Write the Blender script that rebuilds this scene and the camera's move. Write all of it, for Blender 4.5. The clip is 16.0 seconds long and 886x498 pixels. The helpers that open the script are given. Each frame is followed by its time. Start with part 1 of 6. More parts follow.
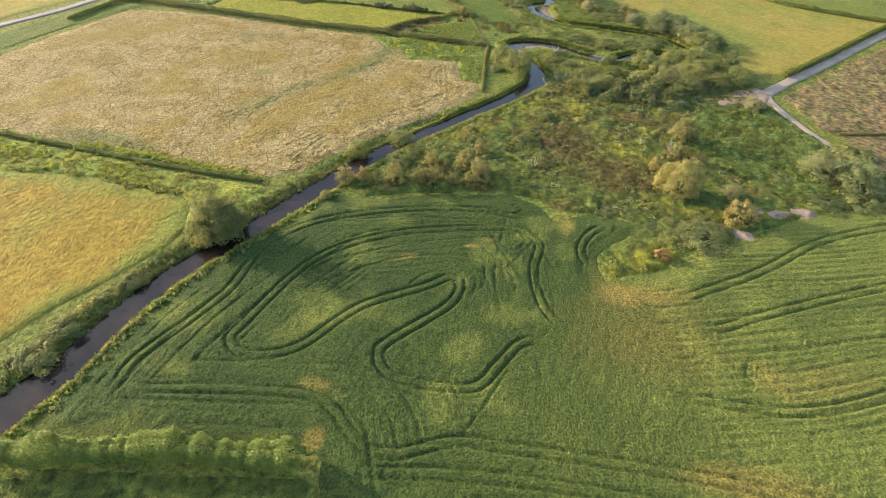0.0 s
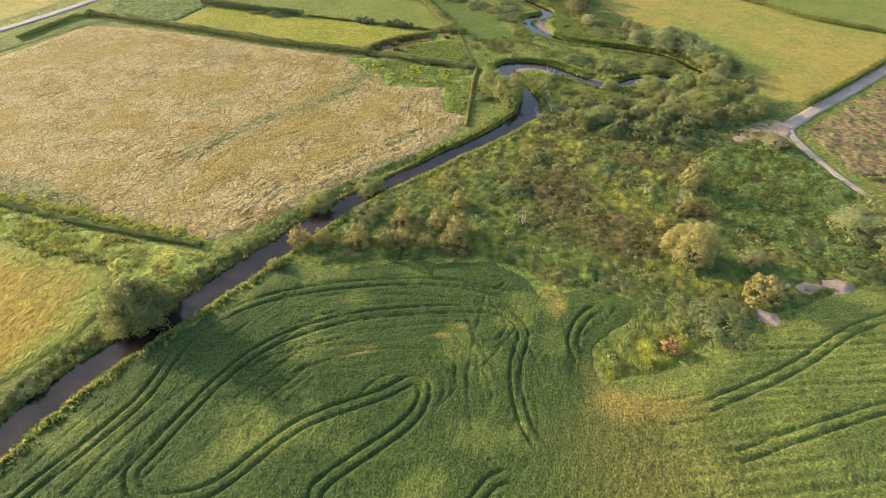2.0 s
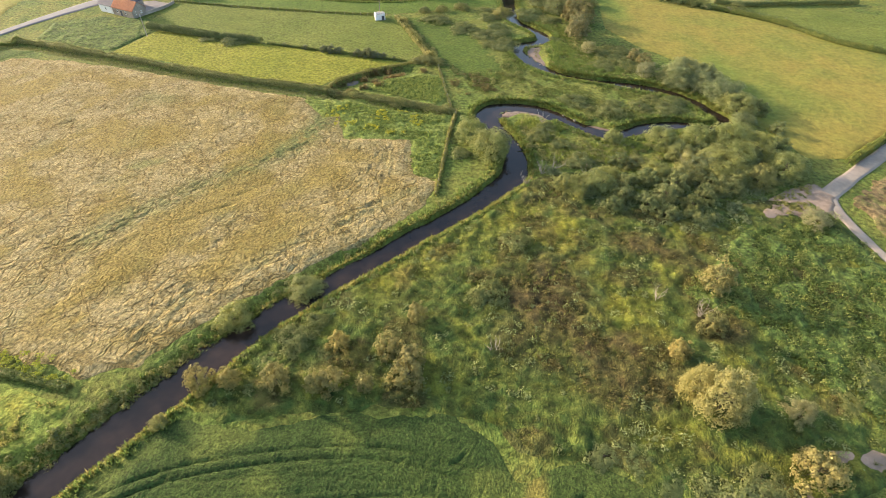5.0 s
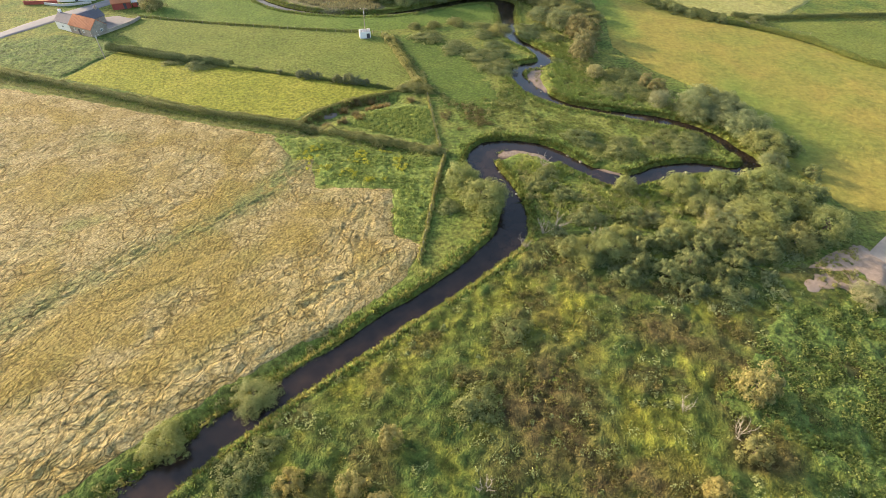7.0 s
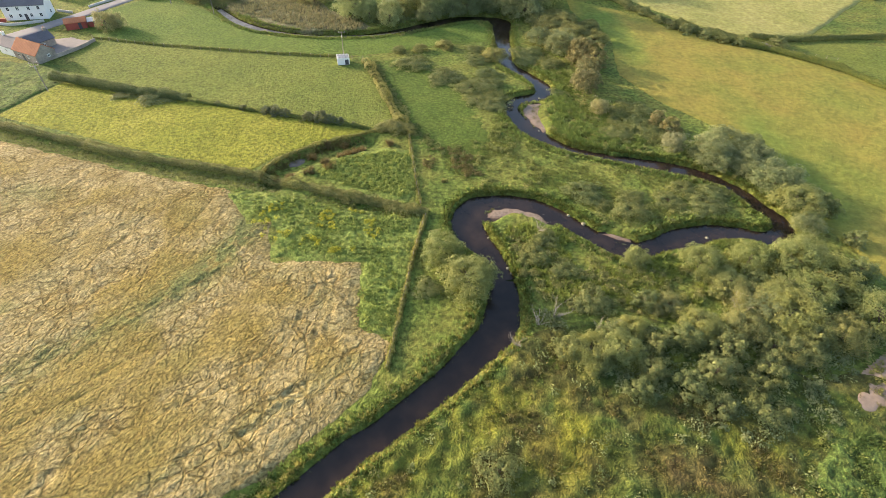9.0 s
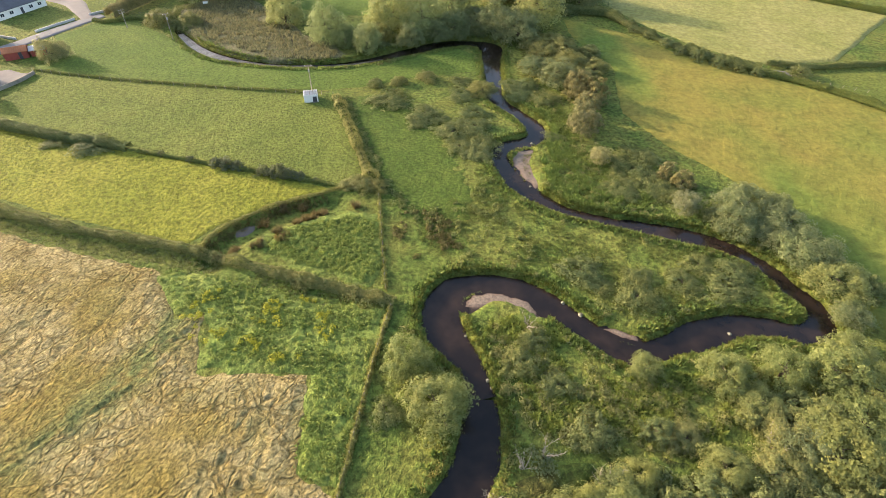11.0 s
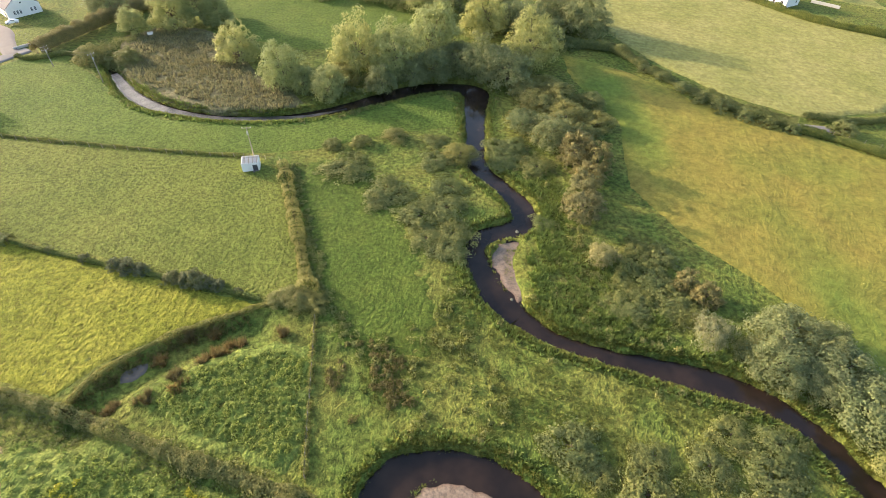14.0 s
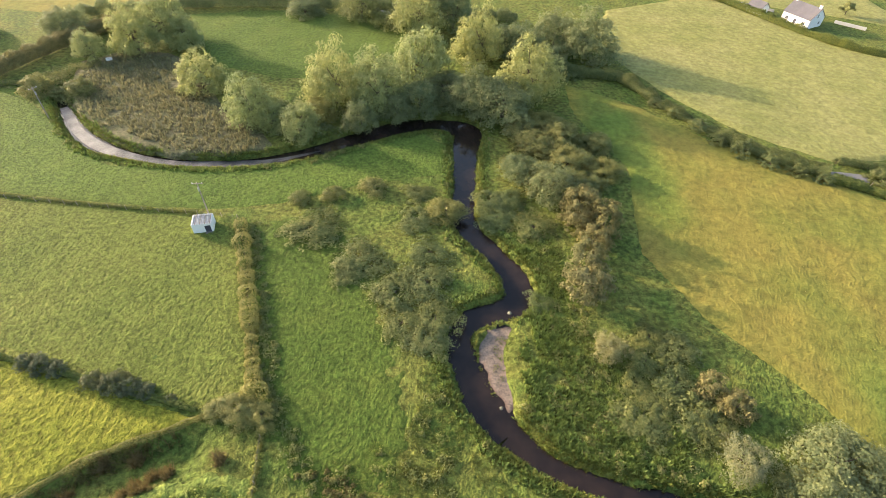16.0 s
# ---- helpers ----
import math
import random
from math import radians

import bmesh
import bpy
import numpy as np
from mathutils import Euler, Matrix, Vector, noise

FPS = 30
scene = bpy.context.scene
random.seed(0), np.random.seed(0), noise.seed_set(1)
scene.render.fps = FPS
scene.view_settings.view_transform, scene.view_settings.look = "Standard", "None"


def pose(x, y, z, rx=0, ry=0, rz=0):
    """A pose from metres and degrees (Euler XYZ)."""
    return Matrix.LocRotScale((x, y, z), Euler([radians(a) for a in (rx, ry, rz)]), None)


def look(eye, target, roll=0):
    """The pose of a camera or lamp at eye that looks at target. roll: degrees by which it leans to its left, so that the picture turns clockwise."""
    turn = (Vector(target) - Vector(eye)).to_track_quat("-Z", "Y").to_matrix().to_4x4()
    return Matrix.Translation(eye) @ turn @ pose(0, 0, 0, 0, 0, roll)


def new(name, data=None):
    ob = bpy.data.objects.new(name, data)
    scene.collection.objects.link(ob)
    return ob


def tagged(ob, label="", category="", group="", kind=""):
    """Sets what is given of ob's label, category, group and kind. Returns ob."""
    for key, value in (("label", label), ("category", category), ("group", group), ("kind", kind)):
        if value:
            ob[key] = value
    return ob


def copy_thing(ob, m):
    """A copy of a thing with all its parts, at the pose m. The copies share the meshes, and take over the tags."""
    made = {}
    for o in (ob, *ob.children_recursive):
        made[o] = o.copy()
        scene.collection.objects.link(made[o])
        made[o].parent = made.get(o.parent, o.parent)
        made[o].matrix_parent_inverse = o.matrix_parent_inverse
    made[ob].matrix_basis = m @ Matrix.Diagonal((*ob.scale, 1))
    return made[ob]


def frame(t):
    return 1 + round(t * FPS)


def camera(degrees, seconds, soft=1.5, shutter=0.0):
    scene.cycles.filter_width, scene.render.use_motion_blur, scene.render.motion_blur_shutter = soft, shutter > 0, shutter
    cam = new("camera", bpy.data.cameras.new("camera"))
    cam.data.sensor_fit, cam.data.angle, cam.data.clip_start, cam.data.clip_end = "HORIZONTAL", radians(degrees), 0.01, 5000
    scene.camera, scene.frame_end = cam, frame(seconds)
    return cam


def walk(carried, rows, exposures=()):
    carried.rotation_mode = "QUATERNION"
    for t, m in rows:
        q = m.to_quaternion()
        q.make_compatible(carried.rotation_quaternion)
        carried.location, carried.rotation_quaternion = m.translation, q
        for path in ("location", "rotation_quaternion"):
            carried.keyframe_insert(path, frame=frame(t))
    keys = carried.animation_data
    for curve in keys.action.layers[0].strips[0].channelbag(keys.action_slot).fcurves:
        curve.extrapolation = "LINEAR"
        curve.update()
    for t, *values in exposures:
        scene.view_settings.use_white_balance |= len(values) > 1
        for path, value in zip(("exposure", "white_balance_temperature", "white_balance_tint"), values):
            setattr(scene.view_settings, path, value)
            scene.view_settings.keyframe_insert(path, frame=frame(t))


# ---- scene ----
cam = camera(82.4, 16.0, soft=0.75)
PATH = [
    (0, (-2.744, 0.452, 73.984), (-2.705, 1.931, 72.638), 2.4),
    (0.5, (-1.292, 6.933, 74.082), (-1.254, 8.409, 72.733), 2.3),
    (1, (0.318, 13.243, 74.195), (0.353, 14.715, 72.841), 2.3),
    (1.5, (2.173, 19.463, 74.314), (2.206, 20.931, 72.956), 2.2),
    (2, (4.186, 25.605, 74.416), (4.213, 27.073, 73.057), 2.2),
    (2.5, (6.088, 31.566, 74.48), (6.11, 33.031, 73.118), 2.2),
    (3, (7.914, 37.558, 74.473), (7.93, 39.023, 73.111), 2.0),
    (3.5, (9.661, 43.611, 74.406), (9.674, 45.073, 73.041), 1.9),
    (4, (11.197, 49.774, 74.3), (11.208, 51.235, 72.933), 1.9),
    (6.5, (15.562, 80.397, 74.25), (15.576, 81.843, 72.868), 2.1),
    (7, (16.247, 86.742, 74.256), (16.258, 88.185, 72.871), 1.9),
    (7.5, (17.033, 93.189, 74.263), (17.046, 94.629, 72.874), 2.0),
    (8, (18.006, 99.69, 74.257), (18.019, 101.126, 72.866), 2.1),
    (8.5, (19.162, 106.229, 74.255), (19.173, 107.664, 72.862), 2.1),
    (11, (26.055, 139.555, 74.393), (26.059, 140.983, 72.993), 1.8),
    (11.5, (27.386, 146.199, 74.399), (27.388, 147.625, 72.997), 1.8),
    (12, (28.748, 152.752, 74.386), (28.746, 154.176, 72.981), 1.7),
    (12.5, (30.153, 159.087, 74.368), (30.15, 160.507, 72.959), 1.7),
    (13, (31.57, 165.014, 74.365), (31.566, 166.433, 72.956), 1.9),
    (13.5, (32.958, 170.793, 74.332), (32.95, 172.212, 72.922), 1.8),
    (14, (34.276, 176.575, 74.227), (34.263, 177.993, 72.816), 1.8),
    (14.5, (35.233, 182.429, 74.072), (35.218, 183.846, 72.661), 1.7),
    (15, (35.953, 188.187, 73.932), (35.938, 189.602, 72.519), 1.8),
    (15.5, (36.672, 193.869, 73.813), (36.658, 195.285, 72.4), 1.9),
    (16, (37.471, 199.481, 73.734), (37.455, 200.898, 72.322), 2.0),
]
walk(cam, [(t, look(eye, target, roll)) for t, eye, target, roll in PATH])
# ---- world, sun ----
SUN_EL, SUN_AZ = radians(15.0), math.atan2(0.43, -0.90)
world = bpy.data.worlds.new("sky")
world.use_nodes = True
scene.world = world
wn = world.node_tree.nodes
sky = wn.new("ShaderNodeTexSky")
sky.sky_type, sky.sun_disc = "NISHITA", False
sky.dust_density, sky.air_density = 3.0, 1.0
sky.sun_elevation, sky.sun_rotation = SUN_EL, math.pi / 2 - SUN_AZ
world.node_tree.links.new(sky.outputs["Color"], wn["Background"].inputs["Color"])
wn["Background"].inputs["Strength"].default_value = 0.15
sun = new("sun", bpy.data.lights.new("sun", "SUN"))
sun.data.energy, sun.data.angle, sun.data.color = 3.2, radians(0.8), (1.0, 0.775, 0.56)
to_sun = Vector((math.cos(SUN_AZ) * math.cos(SUN_EL), math.sin(SUN_AZ) * math.cos(SUN_EL), math.sin(SUN_EL)))
sun.rotation_euler = to_sun.to_track_quat("Z", "Y").to_euler()
scene.view_settings.exposure = 1.9


# ---- number helpers ----
def lattice(ix, iy, seed):
    h = (ix.astype(np.int64) * 374761393 + iy.astype(np.int64) * 668265263 + seed * 1442695041) & 0xFFFFFFFF
    h = ((h ^ (h >> 13)) * 1274126177) & 0xFFFFFFFF
    return ((h ^ (h >> 16)) & 0xFFFF) / 65535.0


def vnoise(x, y, seed=0):
    ix, iy = np.floor(x), np.floor(y)
    u, v = x - ix, y - iy
    u, v = u * u * (3 - 2 * u), v * v * (3 - 2 * v)
    a = lattice(ix, iy, seed) * (1 - u) + lattice(ix + 1, iy, seed) * u
    b = lattice(ix, iy + 1, seed) * (1 - u) + lattice(ix + 1, iy + 1, seed) * u
    return a * (1 - v) + b * v


def fbm(x, y, size, octaves=3, seed=0):
    total, gain, amount = 0.0, 1.0, 0.0
    for o in range(octaves):
        total = total + gain * vnoise(x / size + 17.3 * o, y / size - 9.1 * o, seed + o)
        amount += gain
        gain, size = gain * 0.5, size * 0.5
    return total / amount


def smooth(a, b, x):
    t = np.clip((x - a) / (b - a), 0, 1)
    return t * t * (3 - 2 * t)


def spline(pts, step=2.0, closed=False):
    """Catmull-Rom through the control points; every column is carried along."""
    p = np.array(pts, float)
    p = np.vstack([p[-1], p, p[0], p[1]]) if closed else np.vstack([2 * p[0] - p[1], p, 2 * p[-1] - p[-2]])
    out = []
    for i in range(1, len(p) - 2):
        n = max(2, int(np.hypot(*(p[i + 1] - p[i])[:2]) / step))
        t = np.linspace(0, 1, n, endpoint=False)[:, None]
        a, b, c, d = p[i - 1], p[i], p[i + 1], p[i + 2]
        out.append(0.5 * (2 * b + (c - a) * t + (2 * a - 5 * b + 4 * c - d) * t**2 + (3 * b - a - 3 * c + d) * t**3))
    if not closed:
        out.append(p[-2:-1])
    return np.vstack(out)


def line_distance(x, y, line, reach=1e9):
    """Distance to a polyline, less the half width in its third column where it has one."""
    best = np.full(x.shape, 1e6)
    for a, b in zip(line[:-1], line[1:]):
        near = np.ones(x.shape, bool)
        if reach < 1e8:
            near = (x > min(a[0], b[0]) - reach) & (x < max(a[0], b[0]) + reach) & (y > min(a[1], b[1]) - reach) & (y < max(a[1], b[1]) + reach)
            if not near.any():
                continue
        px, py = x[near], y[near]
        dx, dy = b[0] - a[0], b[1] - a[1]
        t = np.clip(((px - a[0]) * dx + (py - a[1]) * dy) / (dx * dx + dy * dy + 1e-9), 0, 1)
        d = np.hypot(px - a[0] - t * dx, py - a[1] - t * dy)
        if len(a) > 2:
            d = d - 0.5 * (a[2] + t * (b[2] - a[2]))
        best[near] = np.minimum(best[near], d)
    return best


def inside_distance(x, y, poly):
    """Signed distance to a closed outline, positive inside."""
    p = np.array(poly, float)
    ring = np.vstack([p, p[:1]])[:, :2]
    odd = np.zeros(x.shape, bool)
    for (ax, ay), (bx, by) in zip(ring[:-1], ring[1:]):
        if ay != by:
            odd ^= ((ay > y) != (by > y)) & (x < (bx - ax) * (y - ay) / (by - ay) + ax)
    d = line_distance(x, y, ring)
    return np.where(odd, d, -d)


# ---- mesh helpers ----
def mesh_from(name, verts, faces, material, flat=False):
    verts, faces = np.asarray(verts, np.float32), np.asarray(faces, np.int32)
    me = bpy.data.meshes.new(name)
    me.vertices.add(len(verts))
    me.vertices.foreach_set("co", verts.ravel())
    k = faces.shape[1]
    me.loops.add(faces.size)
    me.loops.foreach_set("vertex_index", faces.ravel())
    me.polygons.add(len(faces))
    me.polygons.foreach_set("loop_start", np.arange(0, faces.size, k, dtype=np.int32))
    me.polygons.foreach_set("use_smooth", np.full(len(faces), not flat))
    me.update(calc_edges=True)
    me.materials.append(material)
    return me


def part(name, bm, material, parent, label=""):
    me = bpy.data.meshes.new(name)
    bm.to_mesh(me)
    bm.free()
    me.materials.append(material)
    ob = new(name, me)
    ob.parent = parent
    return tagged(ob, label)


def box(bm, x0, y0, z0, x1, y1, z1):
    v = [bm.verts.new((x, y, z)) for z in (z0, z1) for x, y in ((x0, y0), (x1, y0), (x1, y1), (x0, y1))]
    for f in ((3, 2, 1, 0), (4, 5, 6, 7), (0, 1, 5, 4), (1, 2, 6, 5), (2, 3, 7, 6), (3, 0, 4, 7)):
        bm.faces.new([v[i] for i in f])
    return bm


def boxes(*all_boxes):
    bm = bmesh.new()
    for b in all_boxes:
        box(bm, *b)
    return bm


def tube(bm, a, b, r0, r1, sides=6):
    a, b = Vector(a), Vector(b)
    turn = (b - a).to_track_quat("Z", "Y").to_matrix()
    rings = []
    for centre, r in ((a, r0), (b, r1)):
        rings.append([bm.verts.new(centre + turn @ Vector((r * math.cos(2 * math.pi * i / sides), r * math.sin(2 * math.pi * i / sides), 0))) for i in range(sides)])
    for i in range(sides):
        j = (i + 1) % sides
        bm.faces.new((rings[0][i], rings[0][j], rings[1][j], rings[1][i]))
    bm.faces.new(rings[1])
    bm.faces.new(rings[0][::-1])


# ---- materials ----
def node_material(name):
    m = bpy.data.materials.new(name)
    m.use_nodes = True
    nt = m.node_tree
    return m, nt, nt.nodes["Principled BSDF"]


def mixed(nt, a, b, fac, blend="MIX"):
    n = nt.nodes.new("ShaderNodeMix")
    n.data_type, n.blend_type = "RGBA", blend
    for sock, v in ((n.inputs[6], a), (n.inputs[7], b), (n.inputs[0], fac)):
        if hasattr(v, "is_linked"):
            nt.links.new(v, sock)
        else:
            sock.default_value = (*v, 1) if isinstance(v, tuple) else v
    return n.outputs[2]


def noise_out(nt, size, detail=3.0, stretch=None, rough=0.55):
    g = nt.nodes.new("ShaderNodeNewGeometry").outputs["Position"]
    if stretch:
        mp = nt.nodes.new("ShaderNodeMapping")
        mp.inputs["Rotation"].default_value = (0, 0, radians(stretch[3]))
        nt.links.new(g, mp.inputs["Vector"])
        sc = nt.nodes.new("ShaderNodeMapping")
        sc.inputs["Scale"].default_value = stretch[:3]
        nt.links.new(mp.outputs["Vector"], sc.inputs["Vector"])
        g = sc.outputs["Vector"]
    n = nt.nodes.new("ShaderNodeTexNoise")
    n.inputs["Scale"].default_value, n.inputs["Detail"].default_value, n.inputs["Roughness"].default_value = 1.0 / size, detail, rough
    nt.links.new(g, n.inputs["Vector"])
    return n.outputs["Fac"]


def ramp(nt, fac, stops):
    r = nt.nodes.new("ShaderNodeValToRGB")
    while len(r.color_ramp.elements) < len(stops):
        r.color_ramp.elements.new(0.5)
    for e, (at, c) in zip(r.color_ramp.elements, stops):
        e.position, e.color = at, (*c, 1)
    nt.links.new(fac, r.inputs["Fac"])
    return r.outputs["Color"]


def turf(name, colours, patch=14.0, tuft=0.8, bump=0.35, fine=0.30, rough=0.95, spot=None, stretch=None, contrast=0.55, wide=0.18, cracks=0.0, tone=None, drifts=0.18, grains=1.0):
    """Plants seen from above: colours by wide patches, light and dark tufts, relief at two scales. spot: a colour for the mesh's own patches."""
    m, nt, bsdf = node_material(name)
    n = len(colours)
    wide_noise = noise_out(nt, patch, 5.0, rough=0.62)
    colour = ramp(nt, wide_noise, [(0.5 + wide * (2 * i / max(1, n - 1) - 1), c) for i, c in enumerate(colours)])
    if tone:
        at = nt.nodes.new("ShaderNodeAttribute")
        at.attribute_name = "tone"
        colour = mixed(nt, colour, tone, at.outputs["Fac"])
    if spot:
        own = nt.nodes.new("ShaderNodeAttribute")
        own.attribute_name = "patch"
        colour = mixed(nt, colour, spot, own.outputs["Fac"])
    clump = noise_out(nt, tuft * 1.3, 3.0, stretch)
    drift = noise_out(nt, tuft * 4.5, 3.0, stretch)
    grain = noise_out(nt, fine, 2.0, stretch)
    lo = 1.0 - contrast
    shade = ramp(nt, clump, [(0.34, (lo, lo, lo)), (0.66, (1.0 + 0.62 * contrast,) * 3)])
    colour = mixed(nt, colour, shade, 1.0, "MULTIPLY")
    colour = mixed(nt, colour, ramp(nt, drift, [(0.35, (1 - drifts,) * 3), (0.65, (1 + 0.85 * drifts,) * 3)]), 1.0, "MULTIPLY")
    shade = ramp(nt, grain, [(0.32, (1 - 0.24 * grains,) * 3), (0.68, (1 + 0.2 * grains, 1 + 0.19 * grains, 1 + 0.17 * grains))])
    colour = mixed(nt, colour, shade, 1.0, "MULTIPLY")
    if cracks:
        # partings between the flattened swathes; crease shade is multiplied into the colour too
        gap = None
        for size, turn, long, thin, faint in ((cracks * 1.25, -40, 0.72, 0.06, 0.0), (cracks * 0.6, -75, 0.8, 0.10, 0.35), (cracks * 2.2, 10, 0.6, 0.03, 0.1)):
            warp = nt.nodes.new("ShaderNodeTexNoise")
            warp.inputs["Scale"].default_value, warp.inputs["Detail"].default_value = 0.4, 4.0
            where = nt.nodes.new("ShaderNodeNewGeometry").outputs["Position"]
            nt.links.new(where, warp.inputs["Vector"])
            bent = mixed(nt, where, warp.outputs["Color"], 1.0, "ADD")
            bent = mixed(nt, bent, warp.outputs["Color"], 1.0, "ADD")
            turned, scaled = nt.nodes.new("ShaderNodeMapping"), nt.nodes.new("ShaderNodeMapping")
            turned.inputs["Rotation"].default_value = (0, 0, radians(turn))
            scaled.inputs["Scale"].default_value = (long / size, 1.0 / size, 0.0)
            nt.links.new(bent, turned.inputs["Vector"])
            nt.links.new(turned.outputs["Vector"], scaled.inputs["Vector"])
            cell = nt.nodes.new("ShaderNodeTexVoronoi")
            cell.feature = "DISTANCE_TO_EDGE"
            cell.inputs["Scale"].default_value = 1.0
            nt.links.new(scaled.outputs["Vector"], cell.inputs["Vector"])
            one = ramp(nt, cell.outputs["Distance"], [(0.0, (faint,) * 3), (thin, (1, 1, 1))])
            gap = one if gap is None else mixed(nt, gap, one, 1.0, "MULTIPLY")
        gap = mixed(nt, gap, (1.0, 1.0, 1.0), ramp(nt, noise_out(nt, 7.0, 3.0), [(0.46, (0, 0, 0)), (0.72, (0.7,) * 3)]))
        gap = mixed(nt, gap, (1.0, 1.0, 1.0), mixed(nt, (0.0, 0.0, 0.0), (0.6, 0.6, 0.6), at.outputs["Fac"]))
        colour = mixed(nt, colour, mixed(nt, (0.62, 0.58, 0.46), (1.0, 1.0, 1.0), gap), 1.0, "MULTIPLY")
    nt.links.new(colour, bsdf.inputs["Base Color"])
    bsdf.inputs["Roughness"].default_value = rough
    bsdf.inputs["Specular IOR Level"].default_value = 0.15
    b1, b2 = nt.nodes.new("ShaderNodeBump"), nt.nodes.new("ShaderNodeBump")
    b1.inputs["Distance"].default_value, b2.inputs["Distance"].default_value = bump * 1.15, bump * 0.6
    nt.links.new(clump, b1.inputs["Height"])
    nt.links.new(grain, b2.inputs["Height"])
    nt.links.new(b1.outputs["Normal"], b2.inputs["Normal"])
    if cracks:
        b3 = nt.nodes.new("ShaderNodeBump")
        b3.inputs["Distance"].default_value = 0.22
        nt.links.new(gap, b3.inputs["Height"])
        nt.links.new(b2.outputs["Normal"], b3.inputs["Normal"])
        b2 = b3
    nt.links.new(b2.outputs["Normal"], bsdf.inputs["Normal"])
    return m


def leaf(name, dark, mid, light, glow=0.38):
    """Leaves: every leaf its own tone, every plant its own tint, some light through the blade."""
    m, nt, bsdf = node_material(name)
    g = nt.nodes.new("ShaderNodeNewGeometry")
    dark, light = (tuple(0.45 * m + 0.55 * e for m, e in zip(mid, end)) for end in (dark, light))
    colour = ramp(nt, g.outputs["Random Per Island"], [(0.0, dark), (0.5, mid), (1.0, light)])
    colour = mixed(nt, colour, ramp(nt, noise_out(nt, 1.7, 2.0), [(0.35, (0.84, 0.88, 0.86)), (0.65, (1.18, 1.14, 1.06))]), 1.0, "MULTIPLY")
    info = nt.nodes.new("ShaderNodeObjectInfo")
    tint = ramp(nt, info.outputs["Random"], [(0.0, (0.84, 0.9, 0.88)), (0.5, (1, 1, 1)), (1.0, (1.12, 1.06, 0.9))])
    colour = mixed(nt, colour, tint, 1.0, "MULTIPLY")
    nt.links.new(colour, bsdf.inputs["Base Color"])
    bsdf.inputs["Roughness"].default_value = 0.6
    bsdf.inputs["Specular IOR Level"].default_value = 0.2
    thin = nt.nodes.new("ShaderNodeBsdfTranslucent")
    nt.links.new(colour, thin.inputs["Color"])
    mx = nt.nodes.new("ShaderNodeMixShader")
    mx.inputs["Fac"].default_value = glow
    nt.links.new(bsdf.outputs["BSDF"], mx.inputs[1])
    nt.links.new(thin.outputs["BSDF"], mx.inputs[2])
    nt.links.new(mx.outputs["Shader"], nt.nodes["Material Output"].inputs["Surface"])
    return m


def plain(name, colour, rough=0.7, vary=0.25, size=0.6, metal=0.0, bump=0.01):
    m, nt, bsdf = node_material(name)
    n1, n2 = noise_out(nt, size, 4.0), noise_out(nt, size * 6, 3.0)
    c = mixed(nt, tuple(v * (1 - vary) for v in colour), tuple(min(1, v * (1 + vary)) for v in colour), n1)
    c = mixed(nt, c, ramp(nt, n2, [(0.35, (1 - vary,) * 3), (0.65, (1, 1, 1))]), 1.0, "MULTIPLY")
    nt.links.new(c, bsdf.inputs["Base Color"])
    bsdf.inputs["Roughness"].default_value, bsdf.inputs["Metallic"].default_value = rough, metal
    b = nt.nodes.new("ShaderNodeBump")
    b.inputs["Distance"].default_value = bump
    nt.links.new(n1, b.inputs["Height"])
    nt.links.new(b.outputs["Normal"], bsdf.inputs["Normal"])
    return m


M_GROUND = turf("meadow_grass", [(0.072, 0.112, 0.022), (0.105, 0.137, 0.027), (0.145, 0.155, 0.034), (0.096, 0.134, 0.026)], 14, 0.8, 0.5, contrast=0.48, drifts=0.12)
M_SCRUB = turf("rough_grass", [(0.036, 0.066, 0.014), (0.058, 0.086, 0.018), (0.085, 0.105, 0.021), (0.046, 0.076, 0.017), (0.072, 0.092, 0.021)], 6, 1.15, 0.6, contrast=0.5, grains=0.8, wide=0.2, spot=(0.088, 0.068, 0.024), tone=(0.152, 0.152, 0.02))
M_CROP = turf("green_crop", [(0.030, 0.053, 0.013), (0.037, 0.063, 0.015), (0.049, 0.075, 0.017)], 16, 0.3, 0.26, fine=0.2, spot=(0.18, 0.148, 0.037), tone=(0.112, 0.137, 0.03), contrast=0.48, drifts=0.08)
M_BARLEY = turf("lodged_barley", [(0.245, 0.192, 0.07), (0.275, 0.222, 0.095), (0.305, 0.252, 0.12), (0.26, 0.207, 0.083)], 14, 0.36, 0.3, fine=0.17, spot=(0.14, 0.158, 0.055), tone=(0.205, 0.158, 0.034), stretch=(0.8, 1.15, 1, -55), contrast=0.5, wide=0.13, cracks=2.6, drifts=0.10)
M_HAY = turf("golden_meadow", [(0.172, 0.140, 0.022), (0.192, 0.145, 0.022), (0.206, 0.148, 0.023)], 34, 1.0, 0.4, fine=0.45, grains=0.7, spot=(0.13, 0.165, 0.03), contrast=0.24, drifts=0.1)
M_WEED = turf("weedy_margin", [(0.115, 0.162, 0.03), (0.16, 0.195, 0.035), (0.235, 0.232, 0.037)], 5, 0.5, 0.35, contrast=0.42, drifts=0.12)
M_PASTURE = turf("grazed_pasture", [(0.098, 0.130, 0.024), (0.122, 0.149, 0.029), (0.146, 0.165, 0.035)], 25, 0.6, 0.5, contrast=0.38, drifts=0.07)
